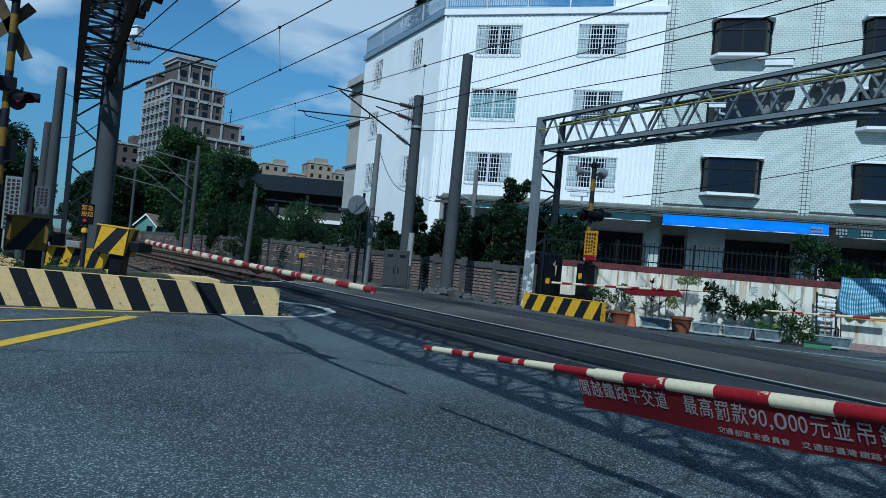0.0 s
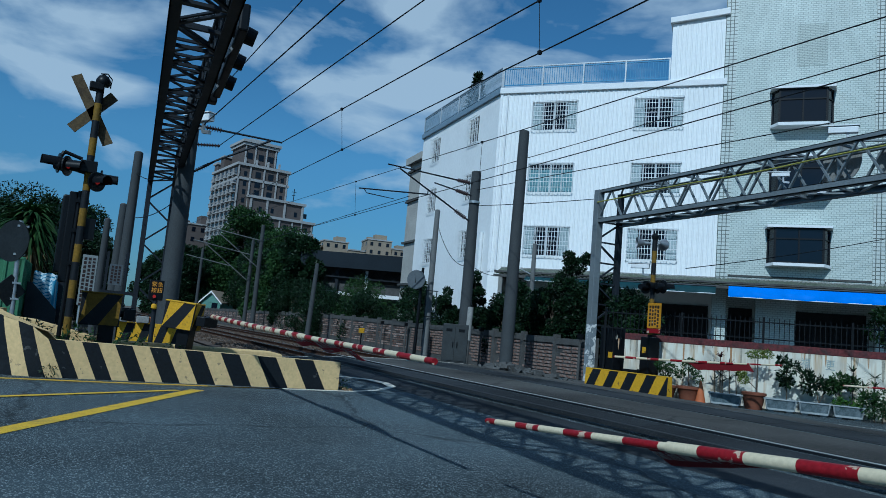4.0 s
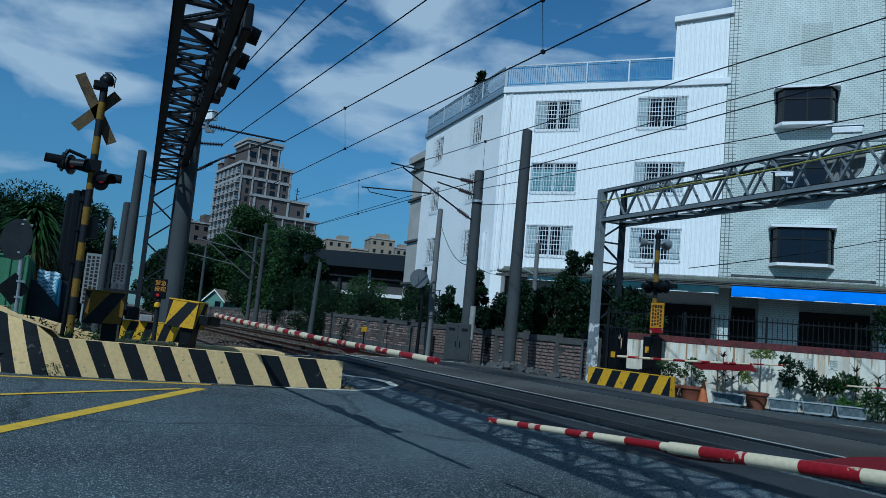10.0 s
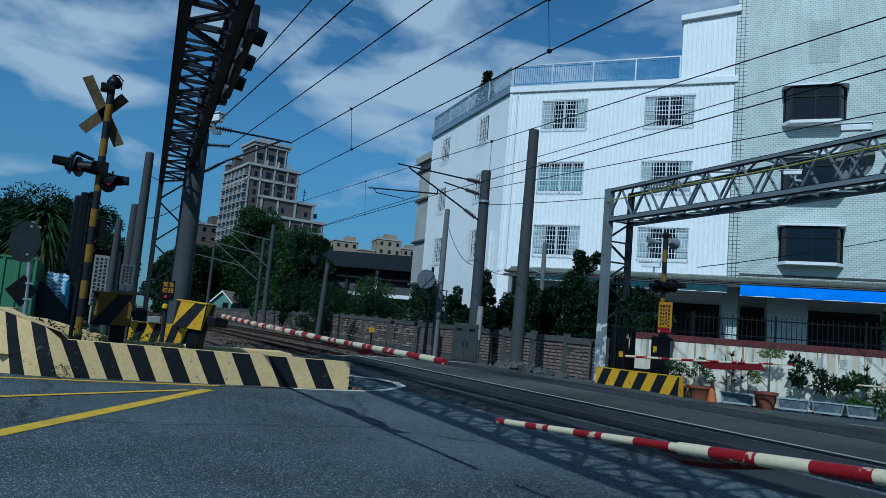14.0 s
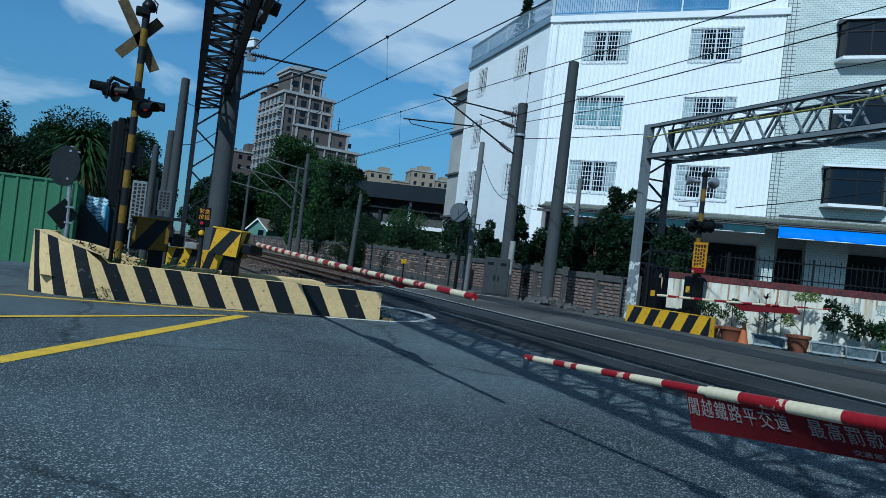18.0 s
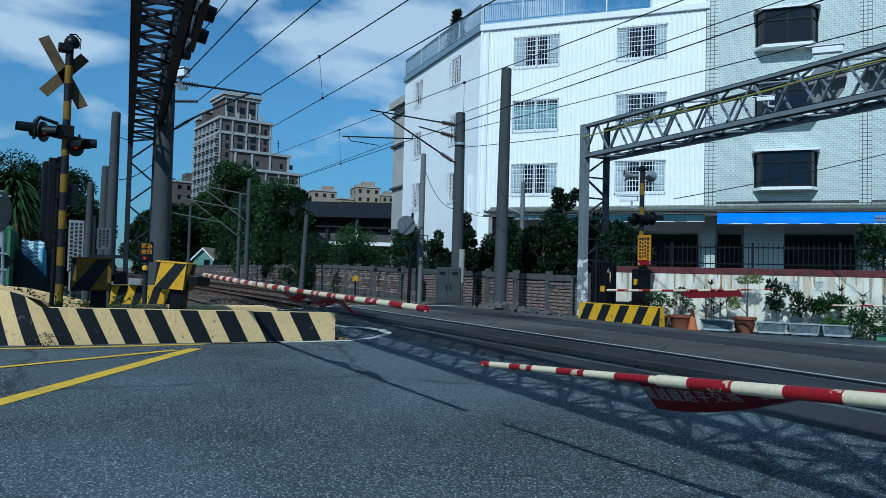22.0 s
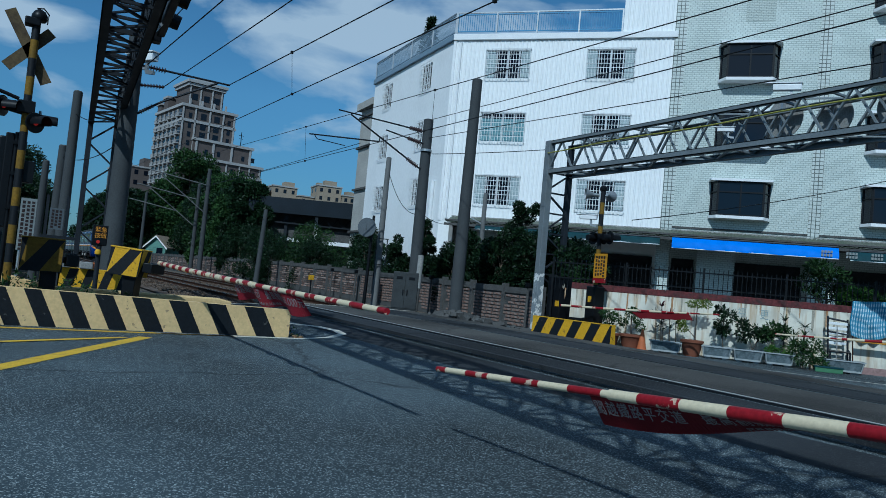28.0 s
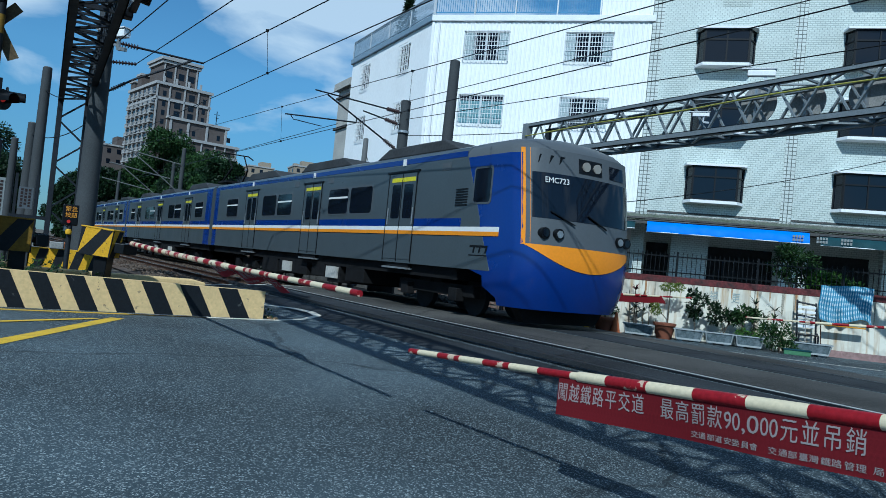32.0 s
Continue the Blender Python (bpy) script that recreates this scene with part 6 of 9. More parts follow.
# ---- buildings beyond the tracks ----
HOUSE = Matrix.Translation((26.99, 21.42, 0)) @ Matrix.Rotation(radians(42), 4, "Z")


def window_unit(bars=8):
    """Meshes of one grilled window, 2.25 wide and 1.45 high, in the plane x = 0 with its middle at the foot."""
    w, h = 2.25, 1.45
    ys = [-w / 2, -w / 2 + 0.05, -w / 4 - 0.02, -w / 4 + 0.02, -0.04, 0.04, w / 4 - 0.02, w / 4 + 0.02, w / 2 - 0.05, w / 2]
    f = Geo().grid(0.04, 0.12, ys, [0, 0.05, h - 0.05, h], lambda j, k: j % 2 == 0 or k != 1)
    g = Geo()
    for side in (-1, 1):
        y0 = side * w / 4 - w / 4 + 0.02
        for k in range(bars + 1):
            y = y0 + (w / 2 - 0.04) * k / bars
            g.box(-0.13, -0.112, y - 0.009, y + 0.009, -0.03, h + 0.03)
        for z in (-0.02, h * 0.18, h * 0.36, h * 0.5, h * 0.64, h * 0.82, h + 0.02):
            g.box(-0.132, -0.11, y0 - 0.01, y0 + w / 2 - 0.03, z - 0.011, z + 0.011)
    for y in (-w / 2, 0, w / 2):
        for z in (0, h):
            g.box(-0.12, 0.0, y - 0.012, y + 0.012, z - 0.012, z + 0.012)
    p = Geo().box(0.08, 0.09, -w / 2 + 0.05, w / 2 - 0.05, 0.05, h - 0.05)
    n = 10
    c = Geo().sheet([[(0.072 - 0.006 * (k % 2), 0.44 * k / n - 0.22, z) for k in range(n + 1)] for z in (0.06, h - 0.06)])
    n = 24
    e = Geo().sheet([[(0.072 - 0.006 * (k % 2), -w / 2 + 0.05 + (w - 0.1) * k / n, z) for k in range(n + 1)] for z in (0.06, h * 0.8)])
    return mesh_of(f, FRAME_WHITE, "window"), mesh_of(g, RAILING_WHITE, "grille"), mesh_of(p, GLASS_DARK, "pane"), mesh_of(c, CURTAIN, "curtain"), mesh_of(e, TEAL_CURTAIN, "curtain")


def bay_unit():
    """Meshes of one projecting bay window with splayed sides, 2.5 wide at the wall and 1.5 high."""
    wb, wf, h, o = 1.2, 0.93, 1.5, 0.52
    zs = [0, 0.06, 1.0, 1.06, h - 0.06, h]
    f = Geo().grid(-o - 0.02, -o + 0.04, [-wf, -wf + 0.05, -0.03, 0.03, wf - 0.05, wf], zs, lambda j, k: j % 2 == 0 or k % 2 == 0)
    d = Geo()
    p = Geo()
    for sgn in (-1, 1):
        a, b = Vector((-o + 0.02, sgn * wf, 0)), Vector((0.0, sgn * wb, 0))
        for u in (0.03, 0.97):
            q = a.lerp(b, u)
            d.box(q.x - 0.03, q.x + 0.03, q.y - 0.03, q.y + 0.03, 0, h)
        for z in (0.03, 1.03, h - 0.03):
            d.bar(a + Vector((0, 0, z)), b + Vector((0, 0, z)), 0.05)
    plan = [(0.0, -wb), (-o + 0.01, -wf), (-o + 0.01, wf), (0.0, wb)]
    p.sheet([[(x + 0.012, y * 0.99, z) for x, y in plan] for z in (0.01, h - 0.01)])
    hood = Geo().prism([(0.02, -wb - 0.12), (-o - 0.12, -wb - 0.04), (-o - 0.12, wb + 0.04), (0.02, wb + 0.12)], "z", h, h + 0.1)
    sill = Geo().prism([(0.02, -wb - 0.06), (-0.06, -wb - 0.06), (-o - 0.06, -wf - 0.03), (-o - 0.06, wf + 0.03), (-0.06, wb + 0.06), (0.02, wb + 0.06)], "z", -0.13, 0.0)
    back = Geo().box(-0.02, 0.0, -wb + 0.05, wb - 0.05, 0, h)
    return [mesh_of(x, m, nm) for x, m, nm in ((f, FRAME_DARK, "bay_window"), (p, GLASS_DARK, "pane"), (d, FRAME_DARK, "side_frame"), (hood, WHITE_TRIM, "hood"), (sill, WHITE_TRIM, "sill"), (back, FRAME_DARK, "backing"))]


def ribs(g, length, z0, z1, gap, holes=(), deep=0.025, wide=0.05):
    """Upright ribs of sheet cladding on a wall in the plane x = 0, along y, broken at the openings."""
    for k in range(int(length / gap)):
        y = gap * (k + 0.5)
        cuts = [z0]
        for a, b, c, d in sorted(holes, key=lambda h: h[2]):
            if a - wide < y < b + wide:
                cuts += [c, d]
        cuts.append(z1)
        q = [(0, y - wide), (-deep, y - wide * 0.5), (-deep, y + wide * 0.5), (0, y + wide)]
        for lo, hi in zip(cuts[::2], cuts[1::2]):
            g.sheet([[(*v, lo) for v in q], [(*v, hi) for v in q]])


def pierced(g, length, z0, z1, thick, holes):
    """A wall in the plane x = 0, along y, with openings (y0, y1, z0, z1) right through it, in equal columns."""
    ys = sorted({0.0, length, *[v for h in holes for v in h[:2]]})
    zs = sorted({z0, z1, *[v for h in holes for v in h[2:]]})
    mid = lambda c, j: (c[j] + c[j + 1]) / 2
    g.grid(0, thick, ys, zs, lambda j, k: not any(a < mid(ys, j) < b and c < mid(zs, k) < d for a, b, c, d in holes))


def white_building():
    t = thing("apartment_block", HOUSE, "white building clad in corrugated sheet with grilled windows", "building")
    C, E = (0.0, 13.57), (7.9, 21.2)
    sd = (Vector(E) - Vector(C)).normalized()
    side = Matrix.Translation((*C, 0)) @ Matrix.Rotation(math.atan2(-sd.x, sd.y), 4, "Z")
    front = pose(0, 2.92, 0)
    side_len, front_len = (Vector(E) - Vector(C)).length, 13.57 - 2.92
    rows = (5.17, 8.26, 11.37)
    front_holes = [(y - 2.92 - 1.125, y - 2.92 + 1.125, z, z + 1.45) for z in rows for y in (10.77, 5.85)]
    side_holes = [(u - 0.62, u + 0.62, z, z + 1.45) for z in rows for u in (3.1, 8.6)]
    g = Geo()
    pierced(g, front_len, 4.3, 13.35, 0.2, front_holes)
    part("front_wall", g, WHITE_SHEET, t, at=front)
    g = Geo()
    pierced(g, side_len, 4.3, 13.35, 0.2, side_holes)
    part("side_wall", g, WHITE_SHEET, t, at=side)
    # dark core in place of the rooms' own shade
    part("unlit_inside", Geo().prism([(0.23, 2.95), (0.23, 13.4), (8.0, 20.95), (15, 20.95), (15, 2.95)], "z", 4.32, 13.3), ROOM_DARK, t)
    g = Geo().prism([(2.4, 2.92), (2.4, 11.4), (3.0, 13.2), (7.9, 21.15), (15, 21.15), (15, 2.92)], "z", 0, 4.3)
    part("lower_wall", g, WHITE_SHEET, t)
    g = Geo().prism([(0.0, 13.0), C, E, (7.9, 20.9), (0.4, 12.9)], "z", 0, 4.3)
    part("side_wall_foot", g, WHITE_SHEET, t)
    g = Geo()
    ribs(g, front_len, 4.32, 13.3, 0.215, front_holes)
    part("cladding_rib", g, WHITE_SHEET, t, at=front)
    part("corner_trim", Geo().box(-0.05, 0.02, 13.47, 13.6, 4.3, 13.3), WHITE_TRIM, t)
    d = (Vector(E) - Vector(C)).normalized()
    o = Vector((-d.y, d.x)) * 0.1
    g = Geo().prism([(-0.12, 2.92), (-0.12, 13.62), (0.1, 13.5), (0.1, 2.92)], "z", 13.3, 13.6)
    part("parapet", g, WHITE_TRIM, t, "white parapet trim", bevel=0.02)
    # side trim is split off in grey blue: its shadow put into the colour
    g = Geo().prism([(-0.12, 13.63), (E[0] + o.x, E[1] + o.y + 0.05), (E[0] + 0.1, E[1]), (0.1, 13.51)], "z", 13.3, 13.6)
    part("parapet", g, RAILING_GREY, t, "parapet trim coloured grey blue for its shadowed side", bevel=0.02)
    part("flat_roof", Geo().prism([(0.1, 2.92), (0.1, 13.5), (E[0], E[1]), (15, 21.2), (15, 2.92)], "z", 13.3, 13.4), CONCRETE, t)
    # rooftop room
    g = Geo().prism([(2.9, 13.55), (5.4, 13.55), (5.4, 16.35), (2.9, 16.6)], "x", -0.02, 6)
    part("roof_room", g, WHITE_SHEET, t)
    g = Geo()
    ribs(g, 2.48, 13.6, 16.3, 0.215)
    part("roof_room_rib", g, WHITE_SHEET, t, at=pose(-0.02, 2.92, 0))
    part("roof_room_eave", Geo().prism([(2.9, 16.6), (5.5, 16.35), (5.5, 16.62), (2.9, 16.9)], "x", -0.2, 6.2), WHITE_TRIM, t, bevel=0.02)
    # roof railing: blue along the front, grey along the side
    runs = [((0.0, 5.45), (0.0, 13.5), RAILING_BLUE), (C, E, RAILING_GREY)]
    for a, b, m in runs:
        a3, b3 = Vector((*a, 0)), Vector((*b, 0))
        L = (b3 - a3).length
        for z in (13.75, 14.6):
            part("railing_rail", Geo().bar(a3 + Vector((0, 0, z)), b3 + Vector((0, 0, z)), 0.05), m, t)
        n = int(L / 0.115)
        bar = mesh_of(Geo().box(-0.012, 0.012, -0.012, 0.012, 13.75, 14.6), m, "railing_bar")
        for k in range(n):
            inst("railing_bar", bar, t, Matrix.Translation(a3.lerp(b3, (k + 0.5) / n)))
        for k in range(5):
            p = a3.lerp(b3, k / 4)
            part("railing_post", Geo().box(p.x - 0.035, p.x + 0.035, p.y - 0.035, p.y + 0.035, 13.55, 14.72), GALVANISED, t)
        part("handrail", Geo().bar(a3 + Vector((0, 0, 14.7)), b3 + Vector((0, 0, 14.7)), 0.06), GALVANISED, t)
    win, grille, pane, curtain, teal = window_unit()
    side_win, side_grille, side_pane = window_unit(3)[:3]
    for z in rows:
        for y in (10.77, 5.85):
            w = inst("window", win, t, pose(0, y, z))
            for nm, me in (("grille", grille), ("pane", pane)):
                inst(nm, me, w, Matrix.Identity(4))
            if (z, y) == (8.26, 10.77):
                inst("curtain", teal, w, Matrix.Identity(4))
            else:
                inst("curtain", curtain, w, pose(0, -0.84, 0))
                inst("curtain", curtain, w, pose(0, 0.86, 0))
        for u in (3.1, 8.6):
            w = inst("window", side_win, t, side @ pose(0, u, z) @ Matrix.Diagonal((1, 0.55, 1, 1)))
            for nm, me in (("grille", side_grille), ("pane", side_pane)):
                inst(nm, me, w, Matrix.Identity(4))
    part("downpipe", Geo().tube((-0.07, 13.2, 4.4), (-0.07, 13.2, 13.2), 0.05, seg=8), WHITE_TRIM, t)
    part("vent_pipe", Geo().tube((0.55, 14.25, 1.0), (0.55, 14.25, 6.3), 0.11, seg=10), RAILING_WHITE, t)


def porch_eave():
    """The long corrugated canopy over the ground floor, with its awnings."""
    t = thing("canopy_roof", HOUSE, "mossy corrugated canopy roof over the shaded ground floor", "canopy")
    g = Geo()
    y = 12.9
    pts = []
    k = 0
    while y > -16:
        pts.append((y, 0.035 if k % 2 else 0.0))
        y -= 0.09
        k += 1
    g.sheet([[(-1.15, y, 4.12 + z) for y, z in pts], [(-0.02, y, 4.5 + z) for y, z in pts]])
    part("corrugated_sheet", g, ROOF_GREEN, t)
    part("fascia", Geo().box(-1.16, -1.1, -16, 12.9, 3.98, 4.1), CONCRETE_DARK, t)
    part("flashing", Geo().box(-0.05, 0.0, -16, 12.9, 4.5, 4.56), CONCRETE, t)
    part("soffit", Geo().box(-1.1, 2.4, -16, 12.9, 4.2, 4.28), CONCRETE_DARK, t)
    for y0, y1, z0, z1, m, lab in ((-3.95, 2.5, 3.62, 4.12, AWNING_BLUE, "bright blue canvas awning under the canopy"), (3.0, 9.6, 3.72, 4.05, AWNING_TEAL, "faded teal awning under the canopy"), (-14, -4.35, 3.6, 4.0, AWNING_TEAL, "faded teal awning with pale lettering"), (9.9, 11.3, 3.85, 4.05, AWNING_TEAL, "short faded teal awning")):
        a = thing("awning", HOUSE, lab, "awning")
        g = Geo()
        n = 24
        g.sheet([[(-1.2, y0 + (y1 - y0) * i / n, z1) for i in range(n + 1)], [(-1.42 + 0.012 * math.sin(i * 1.9), y0 + (y1 - y0) * i / n, (z0 + z1) / 2 - 0.02 * math.sin(i * 0.8)) for i in range(n + 1)], [(-1.46 + 0.02 * math.sin(i * 1.3), y0 + (y1 - y0) * i / n, z0 + 0.012 * math.sin(i * 2.3)) for i in range(n + 1)]])
        part("canvas", g, m, a, smooth=True)
        part("hem_rod", Geo().tube((-1.45, y0, z0), (-1.45, y1, z0), 0.018, seg=6), WHITE_TRIM, a)
        part("roller", Geo().tube((-1.2, y0, z1), (-1.2, y1, z1), 0.05, seg=8), STEEL_DARK, a)
        for yy in (-4.6, -5.5) if y1 == -4.35 else ((-3.7,) if m is AWNING_BLUE else ()):
            g = Geo()
            for r in range(2):
                for c in range(4):
                    g.box(-1.49, -1.485, yy + 0.11 * c, yy + 0.11 * c + 0.08, z0 + 0.08 + 0.14 * r, z0 + 0.18 + 0.14 * r)
            part("writing", g, SIGN_WHITE, a)


def tile_building():
    t = thing("tiled_house", HOUSE, "house faced in pale tiles with dark projecting bay windows", "building")
    part("upper_wall", Geo().box(0, 14, -16, 2.7, 4.3, 19), TILE, t)
    part("ground_floor_back", Geo().box(2.4, 14, -16, 2.92, 0, 4.3), TILE, t)
    for y0, y1 in ((2.57, 3.08), (-3.4, -2.95), (-9.5, -9.05)):
        part("pilaster", Geo().box(-0.05, 0.3, y0, y1, 4.3, 19), TILE_BIG, t)
    part("string_course", Geo().box(-0.04, 0.0, -16, 2.68, 4.62, 4.7), CONCRETE_DARK, t)
    meshes = bay_unit()
    for z in (5.25, 8.3, 11.33, 14.4):
        for y in (-0.17, -6.15, -12.1):
            if z > 14 and y > -1:
                continue
            w = inst("bay_window", meshes[0], t, pose(0, y, z))
            for me in meshes[1:]:
                inst(me.name.split(".")[0], me, w, Matrix.Identity(4))
    # a window filled in with newer tile
    part("filled_opening", Geo().box(-0.006, 0.0, -1.1, 0.1, 14.0, 15.9), TILE_PATCH, t, "faintly darker tiled patch")
    # ground floor: pillars; doors and windows are sheets coloured for the canopy's shade
    for y0, y1 in ((-16, -13.6), (-8.4, -7.2), (-4.3, -3.2), (-0.2, 1.4), (2.6, 3.2), (6.2, 6.9), (10.8, 11.6)):
        part("pillar", Geo().box(0.6, 1.2, y0, y1, 0, 4.25), TILE, t)
    for y0, y1 in ((-3.1, -0.3), (1.5, 2.5), (3.4, 6.0), (-7.1, -4.4), (-13.4, -8.6), (7, 10.6)):
        w = part("shaded_opening", Geo().box(2.32, 2.38, y0, y1, 0.2, 3.4), ROOM_DARK, t, "ground floor opening filled by a sheet dark as its shade")
        n = max(2, int((y1 - y0) / 0.7))
        g = Geo()
        for k in range(n + 1):
            y = y0 + (y1 - y0) * k / n
            g.box(2.24, 2.32, y - 0.035, y + 0.035, 0.2, 2.9)
        g.box(2.24, 2.32, y0, y1, 2.85, 2.93).box(2.24, 2.32, y0, y1, 1.9, 1.95)
        part("mullion", g, FRAME_DARK, w)
    part("porch_floor", Geo().box(-1.2, 2.4, -16, 12.9, 0, 0.35), CONCRETE, t)


WALL = Matrix.Translation((14.66, 11.48, 0)) @ Matrix.Rotation(radians(40), 4, "Z")


def street_wall():
    t = thing("wall_street", WALL, "stained white street wall with a faded red top band", "wall", kind="structure")
    part("lower_wall", Geo().box(0.5, 0.68, -9, 3.9, 0, 1.36), LIMEWASH, t)
    part("red_band", Geo().box(0.488, 0.692, -9, 3.9, 1.36, 1.52), WALL_RED, t, bevel=0.01)
    part("foot_band", Geo().box(0.49, 0.5, -9, -2.7, 0, 0.16), FOOT_PINK, t, "faded pink foot band")
    rng = random.Random(21)
    for k in range(44):
        y, w, low = -5.5 + 0.225 * k + rng.uniform(-0.15, 0.15), rng.uniform(0.012, 0.035), 1.36 - rng.uniform(0.1, 0.75) ** 1.5
        g = Geo().prism([(y - w, 1.36), (y + w, 1.36), (y + w * 0.7, low + 0.1), (y, low), (y - w * 0.8, low + 0.14)], "x", 0.496, 0.5)
        part("rust_streak", g, DARK_STAIN if k % 3 else RUST_STAIN, t, "drip stain")
    for s, y in (("福", -0.22), ("更", -0.72)):
        inst("faded_writing", text_mesh(s, 0.26, PRINT_PALE, squeeze=0.8), t, Matrix.Translation((0.493, y, 1.12)) @ FACE)
    r = thing("railing", WALL, "black iron railing behind the street wall", "railing")
    for z in (1.62, 2.02):
        part("rail", Geo().box(0.95, 0.98, -9, 4.6, z, z + 0.03), BLACK_METAL, r)
    bar = mesh_of(Geo().box(0.955, 0.975, -0.008, 0.008, 1.3, 2.13), BLACK_METAL, "bar")
    for k in range(124):
        inst("bar", bar, r, pose(0, -9 + 0.11 * k, 0.02 * (k % 2)))
    for k in range(8):
        y = -8.8 + 1.9 * k
        part("post", Geo().box(0.94, 0.99, y - 0.025, y + 0.025, 0.0, 2.16), BLACK_METAL, r)
    # yard floor behind the wall
    g = Geo().box(0.7, 14, -12, 6, -0.05, 0.03)
    tagged(part("yard", g, CONCRETE_DARK, at=WALL), "grey concrete yard behind the street wall", "yard", kind="structure")


def clump(name, at, centres, radii, count, size, material, label, category="plant", seed=1, stems=(), narrow=0.4, droop=0.0, group=""):
    """A plant: stems and leaves in clumps."""
    t = thing(name, at, label, category, group)
    rng = np.random.default_rng(seed)
    if stems:
        g = Geo()
        for a, b, r in stems:
            g.tube(a, b, r, r * 0.6, 6)
        part("stem", g, BARK, t)
    v, f = leaves(rng, centres, radii, count, size, 0.75, droop, narrow)
    inst("foliage", leaf_mesh("foliage", v, f, material), t, Matrix.Identity(4))
    return t


def fronds(t, at, n, length, wide, material, seed, up=0.6, name="leaf_tuft", droop=0.5):
    """A tuft of long strap leaves."""
    rng = random.Random(seed)
    g = Geo()
    for k in range(n):
        w = rng.uniform(0, 2 * math.pi)
        e = rng.uniform(up - 0.5, up + 0.6)
        L = length * rng.uniform(0.7, 1.1)
        side = Vector((-math.sin(w), math.cos(w), 0)) * wide / 2
        rows = []
        for i in range(5):
            s = i / 4
            p = Vector((math.cos(w) * math.cos(e) * s * L, math.sin(w) * math.cos(e) * s * L, math.sin(e) * s * L - droop * L * s * s * 0.6))
            k2 = (1 - s) ** 0.5 if s > 0.3 else 1
            rows.append([p - side * k2, p + side * k2])
        g.sheet(rows)
    return part(name, g, material, t, at=at)


def pot(at, label, r=0.26, h=0.36):
    t = thing("flower_pot", at, label, "flower pot", "pots along the wall")
    part("bowl", Geo().lathe([(r * 0.68, 0), (r * 0.8, h * 0.3), (r * 0.94, h * 0.8), (r, h * 0.84), (r * 1.03, h), (r * 0.92, h), (r * 0.86, h * 0.86), (0.01, h * 0.84)], 20), TERRACOTTA, t, smooth=True)
    part("rim", Geo().lathe([(r * 0.98, h * 0.84), (r * 1.07, h * 0.86), (r * 1.08, h * 0.99), (r * 0.95, h + 0.005)], 20), TERRACOTTA, t, smooth=True)
    part("soil", Geo().lathe([(r * 0.9, h * 0.8), (r * 0.88, h * 0.9), (0.01, h * 0.93)], 16), SOIL, t)
    return t


def planter(at, w, label, h=0.27, dp=0.34):
    t = thing("planter", at, label, "planter", "planters along the wall")
    g = Geo()
    b, s = 0.85, 1.0
    g.add([(-dp / 2 * b, -w / 2 * b, 0.04), (dp / 2 * b, -w / 2 * b, 0.04), (dp / 2 * b, w / 2 * b, 0.04), (-dp / 2 * b, w / 2 * b, 0.04), (-dp / 2, -w / 2, h), (dp / 2, -w / 2, h), (dp / 2, w / 2, h), (-dp / 2, w / 2, h)], [(0, 3, 2, 1), (0, 1, 5, 4), (1, 2, 6, 5), (2, 3, 7, 6), (3, 0, 4, 7)])
    part("trough", g, PLANTER, t)
    f = Geo()
    e = 0.035
    f.box(-dp / 2 - 0.02, -dp / 2 + e, -w / 2 - 0.02, w / 2 + 0.02, h + 0.0, h + 0.025).box(dp / 2 - e, dp / 2 + 0.02, -w / 2 - 0.02, w / 2 + 0.02, h + 0.0, h + 0.025)
    f.box(-dp / 2, dp / 2, -w / 2 - 0.02, -w / 2 + e, h + 0.0, h + 0.025).box(-dp / 2, dp / 2, w / 2 - e, w / 2 + 0.02, h + 0.0, h + 0.025)
    part("rim", f, PLANTER_RIM, t)
    f = Geo()
    for y in (-w / 2 * 0.95, w / 2 * 0.95):
        f.bar((-dp / 2 * b - 0.01, y * 0.88, 0.05), (-dp / 2 - 0.012, y, h), 0.03, 0.015)
    f.bar((-dp / 2 * b - 0.01, -w / 2 * 0.84, 0.06), (-dp / 2 * b - 0.01, w / 2 * 0.84, 0.06), 0.03, 0.04)
    part("edge_strip", f, PLANTER_RIM, t)
    part("foot", Geo().box(-dp / 2 * 0.7, dp / 2 * 0.7, -w / 2 * 0.75, -w / 2 * 0.4, 0, 0.05), PLANTER_RIM, t)
    part("foot", Geo().box(-dp / 2 * 0.7, dp / 2 * 0.7, w / 2 * 0.4, w / 2 * 0.75, 0, 0.05), PLANTER_RIM, t)
    part("soil", Geo().box(-dp / 2 + 0.03, dp / 2 - 0.03, -w / 2 + 0.03, w / 2 - 0.03, h - 0.06, h - 0.01), SOIL, t)
    return t


